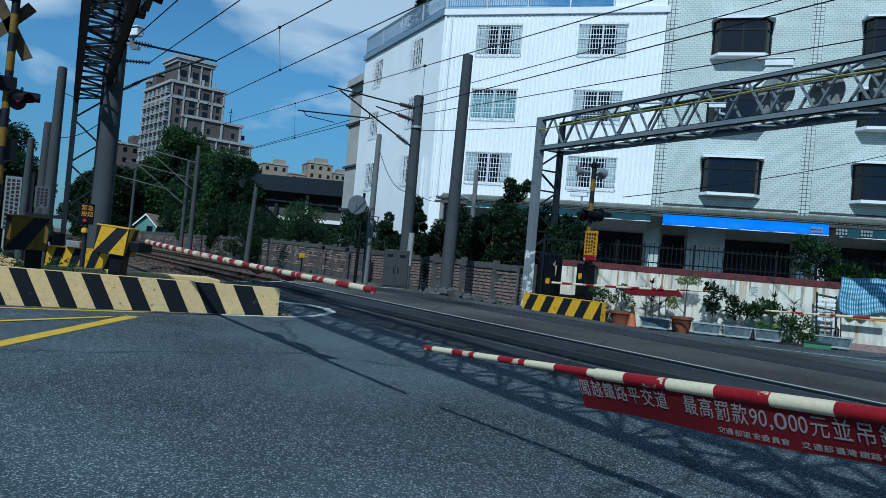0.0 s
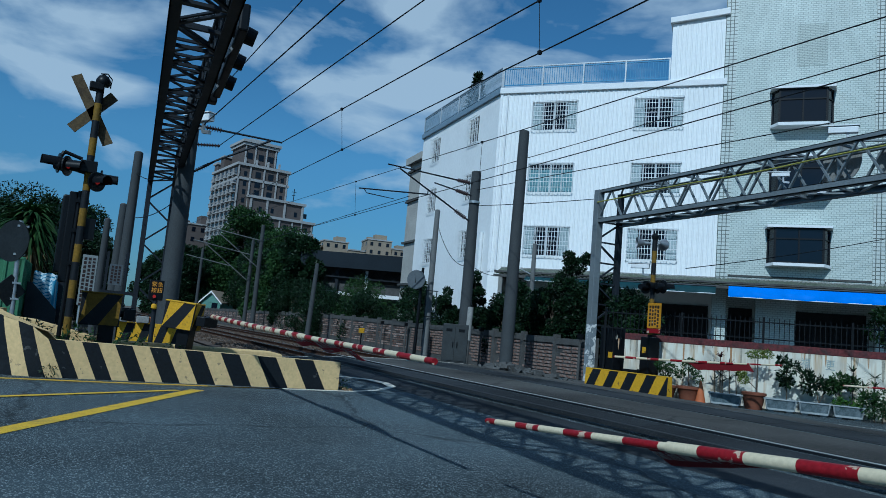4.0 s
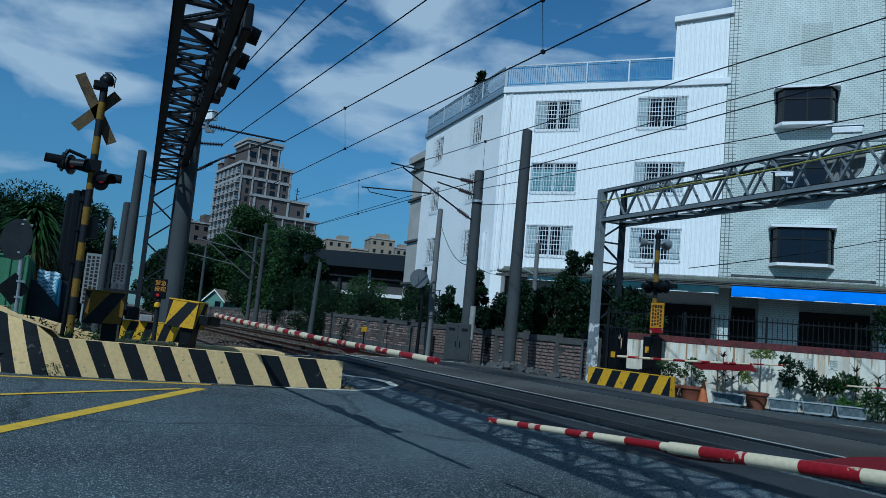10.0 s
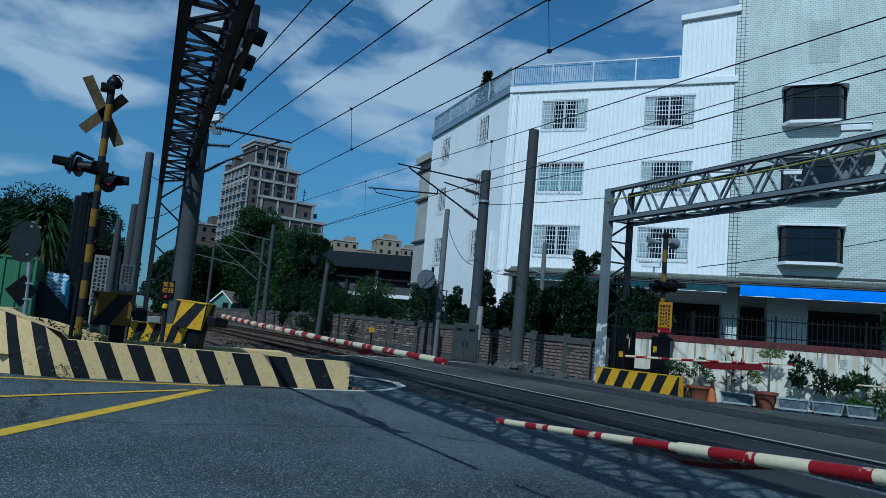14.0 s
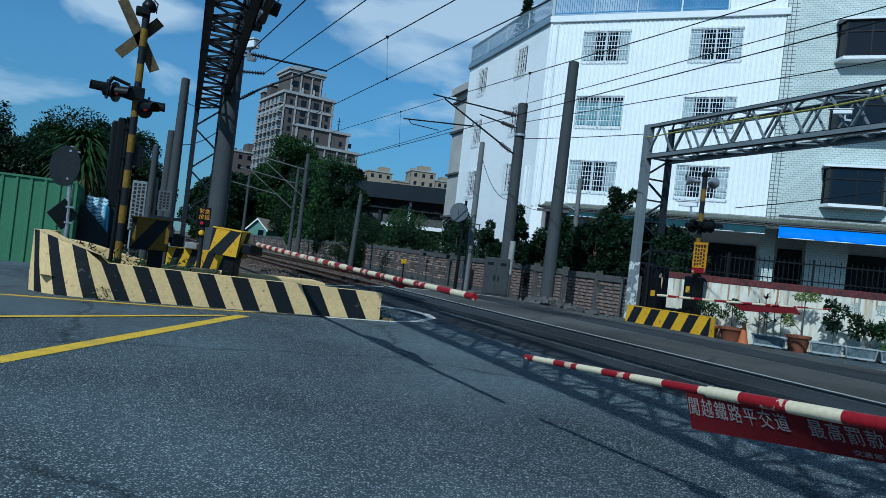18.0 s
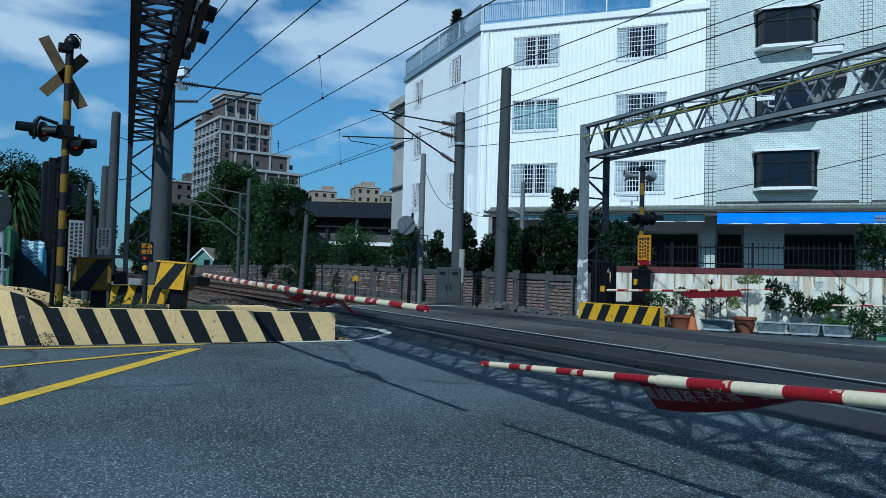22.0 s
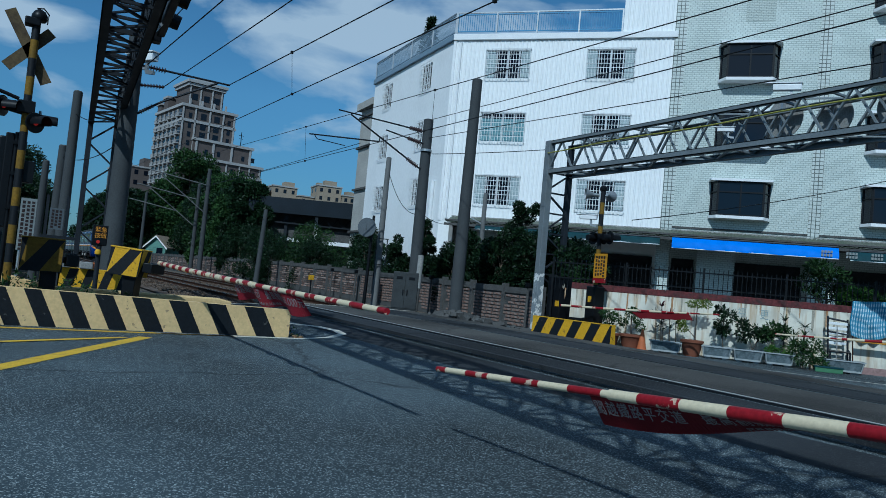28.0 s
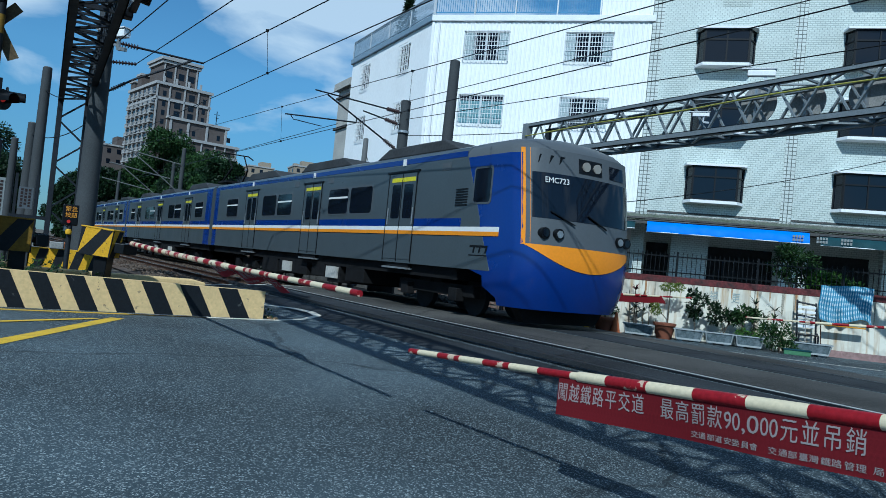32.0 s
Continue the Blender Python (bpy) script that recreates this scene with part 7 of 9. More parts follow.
def wall_plants():
    at = lambda y, x=0.2, z=0.0: WALL @ pose(x - 0.2, y + 0.07, z)
    pot(at(2.2), "round terracotta pot with a pruned green shrub", 0.27, 0.36)
    pot(at(2.72, 0.25), "terracotta pot behind the striped block", 0.24, 0.34)
    pot(at(0.78, 0.14), "round terracotta pot beside the grey planters", 0.25, 0.38)
    for y, w, lab in ((1.38, 0.72, "grey planter with white edges and red-leaved plants"), (0.22, 0.66, "grey veined planter with white edges"), (-0.46, 0.64, "grey veined planter with white edges"), (-1.12, 0.62, "grey veined planter overgrown by shrubs"), (-2.42, 0.85, "wide grey planter with stakes")):
        planter(at(y), w, lab)
    # plants
    clump("potted_shrub", at(2.2, 0.2, 0.33), [(0, 0.05, 0.5), (0.02, -0.12, 0.42), (-0.05, 0.2, 0.3), (0, -0.2, 0.22), (0, 0.0, 0.62)], [0.13, 0.13, 0.12, 0.13, 0.1], 900, 0.06, LEAF_MID, "green cloud-pruned shrub in a terracotta pot", seed=2, stems=(((0, 0, 0), (0, 0.03, 0.5), 0.02), ((0, 0, 0.2), (0, -0.2, 0.25), 0.012)))
    clump("potted_shrub", at(2.75, 0.25, 0.3), [(0, 0, 0.35), (0, 0.12, 0.5), (0, -0.12, 0.45)], [0.16, 0.14, 0.14], 700, 0.06, LEAF_MID, "green leafy shrub in a pot", seed=3, stems=(((0, 0, 0), (0, 0, 0.45), 0.018),))
    clump("potted_shrub", at(0.72, 0.2, 0.34), [(0, -0.05, 0.92), (0.0, 0.12, 0.9), (0, -0.2, 0.93), (0, 0.3, 0.3), (0, 0.34, 0.45)], [0.12, 0.12, 0.12, 0.12, 0.1], 1000, 0.055, LEAF_YELLOW, "topiary shrub with a flat yellow-green crown", seed=4, stems=(((0, 0, 0), (0, 0, 0.9), 0.02), ((0, 0, 0.1), (0, 0.3, 0.4), 0.012)))
    for k, (y, z) in enumerate(((1.62, 0.72), (1.45, 0.62), (1.3, 0.75), (1.15, 0.55), (1.5, 0.95))):
        t = thing("cordyline", at(y, 0.2, 0.28), "red-leaved cordyline growing in a planter", "plant", "cordylines")
        part("stem", Geo().tube((0, 0, 0), (0.02, 0.03, z - 0.1), 0.014, 0.01, 6), BARK, t)
        fronds(t, pose(0.02, 0.03, z - 0.12), 16, 0.3, 0.035, LEAF_RED if k in (2, 4) else LEAF_DEEP, 30 + k, 0.7)
        if z > 0.6:
            fronds(t, pose(0.01, 0.0, z * 0.45), 10, 0.26, 0.035, LEAF_DEEP, 60 + k, 0.4)
    clump("leafy_shrub", at(0.1, 0.2, 0.28), [(0, 0.05, 0.55), (0, -0.1, 0.75), (0, 0.1, 0.85), (0, 0, 0.4)], [0.15, 0.14, 0.12, 0.12], 420, 0.11, LEAF_DEEP, "dark broad-leaved shrub against the white wall", seed=6, stems=(((0, 0, 0), (0, 0.02, 0.8), 0.015),))
    clump("leafy_shrub", at(-0.55, 0.18, 0.28), [(0, 0.2, 0.35), (0, 0, 0.45), (0, -0.2, 0.4), (0, 0.25, 0.6)], [0.18, 0.16, 0.17, 0.12], 620, 0.1, LEAF_DEEP, "dark green spreading shrub in a grey planter", seed=7, stems=(((0, 0, 0), (0, 0.1, 0.4), 0.014), ((0, 0, 0), (0, -0.15, 0.4), 0.014)))
    clump("leafy_shrub", at(-0.95, 0.15, 0.28), [(0, 0, 0.55), (0, 0.15, 0.4), (0, -0.2, 0.5)], [0.2, 0.18, 0.18], 700, 0.09, LEAF_MID, "mid green shrub over the planters", seed=8, stems=(((0, 0, 0), (0, 0, 0.5), 0.014),))
    for k, (y, z) in enumerate(((-1.2, 0.8), (-1.62, 0.7), (-1.4, 0.45))):
        t = thing("strap_leaved_plant", at(y, 0.18, 0.25), "tall strap-leaved green plant by the planters", "plant", "strap-leaved plants")
        part("stem", Geo().tube((0, 0, -0.25 if k == 1 else 0), (0, 0, z), 0.016, 0.01, 6), BARK, t)
        for j in range(3):
            fronds(t, pose(0, 0, z * (0.45 + 0.27 * j)), 13, 0.34, 0.04, LEAF_MID if k else LEAF_DEEP, 80 + 5 * k + j, 0.5)
    clump("leafy_shrub", at(-1.75, 0.0, 0.0), [(0, 0.15, 0.25), (0, -0.1, 0.35), (0, 0, 0.55), (0.05, 0.25, 0.5), (0, -0.2, 0.15)], [0.22, 0.22, 0.2, 0.18, 0.16], 1500, 0.07, LEAF_MID, "dense green shrub spilling onto the road's edge", seed=9, stems=(((0, 0, 0), (0, 0, 0.5), 0.02),))
    clump("leafy_shrub", at(-1.15, 0.15, 0.25), [(0, 0.2, 0.1), (0, -0.1, 0.12)], [0.13, 0.14], 400, 0.06, LEAF_BRIGHT, "low bright green growth in a planter", seed=10)
    for y, s in ((-2.3, 1.0), (-2.62, 0.8)):
        t = thing("garden_stake", at(y, 0.1, 0.0), "weathered garden stake leaning on a planter", "stake", "garden stakes")
        part("stick", Geo().tube((0, 0, 0), (0.1, 0.03, 1.05 * s), 0.014, seg=6), RUST if y < -2.5 else CONCRETE, t)
    # loose things by the wall
    t = thing("traffic_cone", at(1.92, 0.05), "faded orange traffic cone leaning by a pot", "traffic cone")
    part("cone", Geo().lathe([(0.12, 0.02), (0.025, 0.5), (0.02, 0.52)], 16), CONE_ORANGE, t, smooth=True)
    part("base", Geo().box(-0.15, 0.15, -0.15, 0.15, 0, 0.025), CONE_ORANGE, t, bevel=0.006)
    t = thing("folding_chair", at(-2.35, 0.3), "metal folding chair with pale slats stood against the wall", "chair")
    for a, b in (((0, 0.2, 0), (0.08, 0.25, 1.25)), ((0, -0.2, 0), (0.08, -0.15, 1.2)), ((0.08, 0.25, 1.2), (0.08, -0.15, 1.15)), ((0.05, 0.24, 0.9), (0.05, -0.16, 0.86)), ((-0.2, 0.2, 0.45), (0.03, 0.2, 0.5)), ((-0.2, -0.2, 0.45), (0.03, -0.2, 0.5)), ((-0.2, 0.2, 0), (-0.2, 0.2, 0.45)), ((-0.2, -0.2, 0), (-0.2, -0.2, 0.45))):
        part("frame_tube", Geo().tube(a, b, 0.022, seg=8), STEEL_DARK, t)
    part("seat", Geo().box(-0.22, 0.05, -0.21, 0.21, 0.45, 0.48), BLACK_METAL, t, bevel=0.008)
    for k in range(5):
        part("slat", Geo().box(0.04, 0.06, -0.15, 0.23, 0.62 + 0.11 * k, 0.68 + 0.11 * k), RAILING_WHITE, t, "pale slat", bevel=0.005)
    t = thing("plastic_crate", at(-2.08, -0.12), "low dark green plastic crate on the road's edge", "crate")
    part("tray", Geo().box(-0.1, 0.1, -0.3, 0.25, 0, 0.12), GREEN_SHEET, t, bevel=0.01)
    part("lip", Geo().box(-0.115, 0.115, -0.32, 0.27, 0.1, 0.13), AWNING_TEAL, t, bevel=0.005)
    # striped tarpaulin hung over the wall on a rail
    g = Geo()
    n, m = 44, 30
    rows = []
    for i in range(m + 1):
        v = i / m
        row = []
        for j in range(n + 1):
            u = j / n
            low = 0.86 + 0.05 * math.sin(u * 9) - 0.1 * max(0.0, math.sin((u - 0.55) * 7))
            z = 1.66 - (1.66 - low) * v + 0.02 * math.sin(u * 5)
            row.append((0.44 - 0.1 * v - 0.05 * v * math.sin(u * 26) - 0.03 * v * math.sin(u * 9 + v * 4), -3.64 + 1.09 * u + 0.06 * v * math.sin(v * 3), z))
        rows.append(row)
    for at_row, (a, b) in enumerate(zip(rows, rows[1:])):
        for j in range(n):
            g.slot = (j + at_row // 2) % 2 if at_row // 2 % 2 else 2 - j % 2 * 2 if j % 2 else 2
            g.add([a[j], a[j + 1], b[j + 1], b[j]], [(0, 1, 2, 3)])
    g.slot = 1
    g.sheet([[(0.44, -3.64 + 1.09 * j / 10, 1.665) for j in range(11)], [(0.75, -3.64 + 1.09 * j / 10, 1.66) for j in range(11)]])
    ob = part("tarpaulin", g, [TARP_BLUE, TARP_WHITE, TARP_MID], at=WALL, smooth=True)
    tagged(ob, "blue and white striped tarpaulin hung over the street wall", "tarpaulin")
    t = thing("yellow_board", at(-3.1, 0.35, 0.0), "yellow strip board fixed to the wall under the tarpaulin", "board")
    part("board", Geo().box(0.0, 0.148, -0.45, 0.4, 0.72, 0.75), SIGN_YELLOW, t, bevel=0.006)
    # garden trees in the yard and behind the fence
    # mid green in place of bright leaves paints in the yard's shade
    clump("garden_shrub", at(-2.4, 3.0, 0.0), [(0, 0, 1.9), (0, 0.4, 2.1), (0, -0.4, 1.95), (0.1, 0.1, 2.45), (0, 0.3, 2.5), (0, -0.2, 2.3), (0, -0.9, 1.85), (0, -1.3, 1.7)], [0.36, 0.34, 0.34, 0.3, 0.22, 0.3, 0.3, 0.24], 2400, 0.13, LEAF_MID, "long-leaved garden tree behind the wall, leaves darkened for shade", "tree", 14, (((0, 0, 0), (0, 0, 2.0), 0.05), ((0, 0, 1.2), (0, 0.5, 2.4), 0.03)), 0.28, 0.5)
    clump("garden_shrub", at(-3.0, 1.6, 0.0), [(0, 0, 1.7), (0, 0.3, 1.75), (0, -0.35, 1.6)], [0.3, 0.28, 0.26], 800, 0.16, LEAF_BRIGHT, "green long-leaved shrub behind the wall", "tree", 15, (((0, 0, 0), (0, 0, 1.6), 0.03),), 0.28, 0.4)
    clump("garden_shrub", at(3.55, 2.2, 0.0), [(0, 0, 1.7), (0, 0.2, 1.9), (0, -0.2, 1.95), (0, 0.3, 1.6)], [0.27, 0.22, 0.2, 0.2], 900, 0.14, LEAF_MID, "bright leafy shrub behind the signal post", "tree", 16, (((0, 0, 0), (0, 0, 1.9), 0.03),), 0.35, 0.2)


def hedge_and_trees():
    # dark shrubs between the fence and the building
    spots = [(15.5, 18.2, 2.9, 0.95), (15.6, 19.3, 2.9, 0.9), (15.5, 21.05, 4.4, 0.72), (15.4, 20.3, 3.4, 0.8), (15.2, 21.9, 3.3, 0.85), (15.1, 22.8, 2.9, 0.85), (15.2, 23.9, 3.3, 0.75), (15.1, 25.0, 2.7, 0.8), (15.2, 26.2, 2.4, 0.7), (15.5, 28.3, 3.9, 0.55), (15.5, 31.0, 3.35, 0.5), (15.3, 29.6, 2.2, 0.6), (15.4, 33.4, 2.3, 0.6), (16.2, 19.4, 3.3, 0.9), (16.4, 22.6, 3.7, 0.9), (16.3, 25.0, 3.4, 0.8), (15.2, 27.3, 2.1, 0.6)]
    for k, (x, y, h, s) in enumerate(spots):
        grow_tree(pose(x, y, 0), h, s, "dark glossy garden shrub behind the track fence" if h < 3.5 else "slim dark evergreen tree behind the track fence", 100 + k, LEAF_DEEP, 11000 if h > 3.5 else 9000, 0.12, "shrub" if h < 3.5 else "tree", 0.06, 0.12, 26, 1.1, "shrubs behind the fence")
    for k, (x, y, h, s, m) in enumerate(((17.0, 46, 4.0, 2.2, LEAF_MID), (15.6, 42, 2.9, 1.6, LEAF_DEEP), (15.0, 50, 3.6, 2.0, LEAF_DEEP), (16.8, 37, 3.6, 1.2, LEAF_DEEP), (18.4, 40, 4.4, 1.5, LEAF_DEEP), (15.0, 56, 3.8, 2.4, LEAF_DEEP), (17.5, 52, 3.4, 2.0, LEAF_DEEP), (14.6, 47, 2.4, 1.5, LEAF_DEEP), (16.6, 43.6, 3.2, 1.5, LEAF_DEEP))):
        grow_tree(pose(x, y, 0), h, s, "bushy green tree beside the warehouse", 140 + k, m, 9000, 0.14, "tree", 0.08, 0.12, 26, 0.9, "trees by the warehouse")
    for k in range(13):
        y = 31 + 2.4 * k
        grow_tree(pose(15.6 + 0.3 * (k % 2), y, 0.0), 1.7 + 0.35 * (k * 7 % 4) / 3, 1.25, "low dark bush overgrowing the track fence", 300 + k, LEAF_DEEP, 3200, 0.12, "bush", 0.04, 0.08, 16, 0.8, "bushes along the fence")
    # tall trees along the track; the mid green leaves imitate crowns lit by the sun
    for k, (x, y, h, s, m) in enumerate(((21.8, 112, 16.6, 5.4, LEAF_MID), (18.9, 76, 8.6, 3.4, LEAF_DEEP), (19.4, 79, 10.4, 3.8, LEAF_MID), (22.5, 100, 11.5, 4.5, LEAF_DEEP), (20.6, 90, 9.5, 3.8, LEAF_DEEP), (13.9, 112, 10, 4.5, LEAF_DEEP), (15.9, 59.0, 8.0, 1.9, LEAF_DEEP), (16.6, 57.0, 6.4, 1.2, LEAF_DEEP), (16.9, 66, 7.4, 2.4, LEAF_MID), (13.6, 130, 11.0, 5, LEAF_DEEP), (15.0, 150, 11.5, 5.5, LEAF_DEEP), (20.0, 70, 7.0, 2.6, LEAF_DEEP), (18.0, 122, 11, 5, LEAF_DEEP), (16.3, 71, 3.4, 2.0, LEAF_MID))):
        grow_tree(pose(x, y, 0), h, s, "large leafy green tree beyond the tracks", 170 + k, m, 60000 if y > 100 else 44000, 0.42 if y > 100 else 0.27, "tree", 0.28, 0.1, 60, 0.85, "trees along the track")
    # trees behind the hoarding
    for k, (x, y, h, s, m) in enumerate(((-6.4, 34, 5.2, 2.6, LEAF_DEEP), (-4.3, 36, 5.4, 2.6, LEAF_DEEP), (-2.4, 37, 5.8, 2.4, LEAF_DEEP), (-0.9, 38, 5.2, 2.2, LEAF_DEEP), (-8.8, 33, 5.4, 2.8, LEAF_DEEP), (-3.4, 31, 3.7, 2.0, LEAF_DEEP), (-0.4, 33, 3.7, 1.6, LEAF_DEEP), (-6.0, 30, 3.5, 2.2, LEAF_DEEP), (0.2, 42, 4.5, 1.8, LEAF_DEEP), (1.0, 70, 6.5, 2.6, LEAF_DEEP), (-1.5, 60, 8.0, 3.5, LEAF_DEEP), (2.0, 95, 7.5, 3, LEAF_DEEP), (1.5, 130, 9.0, 4, LEAF_DEEP))):
        grow_tree(pose(x, y, 0), h, s, "leafy green tree behind the green hoarding" if y < 45 else "distant dark tree beside the line", 200 + k, m, 27000, 0.145 if y < 45 else 0.25, "tree", 0.18, 0.12, 44, 0.85, "trees behind the hoarding")
    t = thing("fan_palm", pose(-1.75, 29.0, 0), "fan palm with a skirt of dry hanging fronds", "palm")
    part("trunk", Geo().tube((0, 0, 0), (0.05, 0, 3.9), 0.2, 0.15, 12), BARK, t, smooth=True)
    fronds(t, pose(0.05, 0, 3.9), 130, 1.8, 0.15, LEAF_MID, 5, 0.4, "green_fronds", 0.9)
    fronds(t, pose(0.05, 0, 3.6), 120, 1.7, 0.13, LEAF_MID, 6, -0.2, "drooping_fronds", 0.8)
    fronds(t, pose(0.04, 0, 3.1), 80, 1.5, 0.12, PALM_DRY, 7, -0.8, "dry_fronds", 0.5)
    t = thing("roof_conifer", HOUSE @ pose(4.6, 16.6, 13.4), "small dark conifer in a pot on the roof", "tree")
    part("trunk", Geo().tube((0, 0, 0), (0, 0, 2.9), 0.05, 0.02, 6), BARK, t)
    rng2 = np.random.default_rng(77)
    v, f = leaves(rng2, [(0, 0, 0.5 + 0.37 * k) for k in range(7)], [0.7 - 0.09 * k for k in range(7)], 1500, 0.2, 0.6)
    inst("foliage", leaf_mesh("foliage", v, f, LEAF_DEEP), t, Matrix.Identity(4))
    part("tub", Geo().lathe([(0.25, 0), (0.32, 0.4), (0.3, 0.42)], 14), TERRACOTTA, t)
# ---- distance ----
def far_house(name, at, w, d, h, wall, label, floors, columns, z0=0.0, roof_bits=(), trim=None, pane=None):
    """A distant block: walls, roof slab, parapet bits and a grid of windows on its two near faces."""
    t = thing(name, at, label, "building")
    part("wall", Geo().box(0, w, 0, d, 0, h), wall, t)
    part("roof", Geo().box(-0.3, w + 0.3, -0.3, d + 0.3, h, h + 0.5), trim or wall, t)
    for x0, x1, y0, y1, z in roof_bits:
        part("roof_turret", Geo().box(x0, x1, y0, y1, h, h + z), wall, t)
    win = mesh_of(Geo().box(-0.6, 0.6, -0.06, 0.3, 0, 1.5), pane or GLASS_DARK, "window")
    side = mesh_of(Geo().box(-0.06, 0.3, -0.6, 0.6, 0, 1.5), pane or GLASS_DARK, "window")
    fh = (h - z0) / floors
    for f in range(floors if columns else 0):
        for c in range(columns):
            inst("window", win, t, pose(w * (c + 0.5) / columns, 0, z0 + fh * (f + 0.3)))
        for c in range(max(1, int(columns * d / w * 0.8))):
            n = max(1, int(columns * d / w * 0.8))
            inst("window", side, t, pose(0, d * (c + 0.5) / n, z0 + fh * (f + 0.3)))
    return t


def tower():
    at = pose(37.6, 216.8, 0, 0, 0, 8)
    t = thing("apartment_tower", at, "taupe high-rise apartment tower with pale cornices and balconies", "apartment tower")
    part("shaft", Geo().box(0, 15.5, 0, 24, 0, 45.5), TOWER_WALL, t)
    part("podium", Geo().box(3.5, 21, -1.2, 22, 0, 36.0), TOWER_WALL, t)
    part("lower_podium", Geo().box(4.5, 24, -2.4, 21, 0, 30.4), TOWER_WALL, t)
    part("crown", Geo().box(1.5, 11.5, 0.8, 12, 45.5, 51.5), TOWER_WALL, t)
    for x, y, z, w in ((-0.4, 13.0, 48.5, 4.0), (-0.4, 19.0, 47.2, 4.0)):
        part("turret", Geo().box(x, x + w, y, y + 3.5, 45.5, z), TOWER_WALL, t)
        part("turret_cornice", Geo().box(x - 0.4, x + w + 0.4, y - 0.4, y + 3.9, z, z + 0.6), TOWER_TRIM, t)
    for x0, x1, y0, y1, z in ((-0.5, 16, -0.5, 24.5, 44.6), (3.2, 21.5, -1.7, 22.4, 35.4), (4.2, 24.5, -2.9, 21.4, 30.0), (4.2, 24.3, -2.7, 21.2, 26.6), (1.0, 12, 0.3, 12.5, 50.9), (0.6, 12.4, -0.1, 12.9, 51.8), (-0.3, 15.8, -0.3, 24.3, 40.4)):
        part("cornice", Geo().box(x0, x1, y0, y1, z, z + 0.75), TOWER_TRIM, t)
    for x in (-0.1, 3.4, 7.6, 11.6, 14.9):
        part("pilaster", Geo().box(x, x + 0.4, -0.3, 0, 30, 44.6), TOWER_TRIM, t)
    for x in (1.6, 4.6, 8.0, 10.8):
        part("crown_pilaster", Geo().box(x, x + 0.35, 0.5, 0.8, 45.5, 51), TOWER_TRIM, t)
    win = mesh_of(Geo().box(-0.8, 0.8, -0.08, 0.3, 0, 1.8), GLASS_DARK, "window")
    small = mesh_of(Geo().box(-0.45, 0.45, -0.08, 0.3, 0, 1.4), GLASS_DARK, "window")
    for z in (31.2, 33.7, 36.2, 38.7, 41.6):
        for x in (2.2, 6.0, 9.9, 13.6):
            inst("window", win if x in (6.0, 9.9) else small, t, pose(x, 0, z))
    for x in (3.2, 6.6, 9.6):
        inst("window", win, t, pose(x, 0.8, 47))
    for x in (4.6, 9.2, 13.0, 17.0, 20.0, 23.3):
        part("podium_pilaster", Geo().box(x, x + 0.35, -2.7, -2.4, 0, 30.0), TOWER_TRIM, t)
    for x in (4.0, 9.0, 14.5, 20.2):
        part("podium_pilaster", Geo().box(x, x + 0.6, -1.5, -1.2, 30.4, 35.4), TOWER_TRIM, t)
    for x in (1.5, 5.0, 8.5, 12.0):
        part("roof_finial", Geo().box(x, x + 0.5, -0.2, 0.3, 45.35, 47.0), TOWER_TRIM, t)
    part("crown_cap", Geo().box(3.5, 9.5, 2.5, 9.5, 52.5, 53.6), TOWER_TRIM, t)
    for z in (20.5, 24, 27.4, 31.8):
        for x in (7.3, 11, 15, 18.4, 21.6):
            inst("window", small, t, pose(x, -1.2 if z > 31 else -2.4, z))
    slab = mesh_of(Geo().box(-0.9, 0, -1.35, 1.35, 0, 0.3), TOWER_TRIM, "balcony")
    g = Geo().box(-0.9, -0.8, -1.35, 1.35, 0.95, 1.1).box(-0.9, 0, -1.35, -1.25, 0.95, 1.1).box(-0.9, 0, 1.25, 1.35, 0.95, 1.1)
    for k in range(7):
        g.box(-0.88, -0.82, -1.32 + 0.43 * k, -1.26 + 0.43 * k, 0.3, 0.95)
    rail = mesh_of(g, TOWER_TRIM, "balustrade")
    dark = mesh_of(Geo().box(-0.05, 0.3, -1.3, 1.3, 0.3, 2.35), GLASS_DARK, "balcony_door")
    col = mesh_of(Geo().box(-0.35, 0.2, -0.16, 0.16, 0, 21), TOWER_TRIM, "pier")
    for c in range(6):
        y = 2.2 + 3.9 * c
        inst("pier", col, t, pose(0, y + 1.95, 23))
        for f in range(8):
            b = inst("balcony", slab, t, pose(0, y, 23.4 + 2.6 * f))
            inst("balustrade", rail, b, Matrix.Identity(4))
            inst("balcony_door", dark, b, Matrix.Identity(4))
    part("roof_mast", Geo().tube((19, 3, 36), (19, 3, 41), 0.12, seg=6).bar((18.2, 3, 40), (19.8, 3, 40), 0.12).bar((18.4, 3, 39), (19.6, 3, 39), 0.12), STEEL_DARK, t)


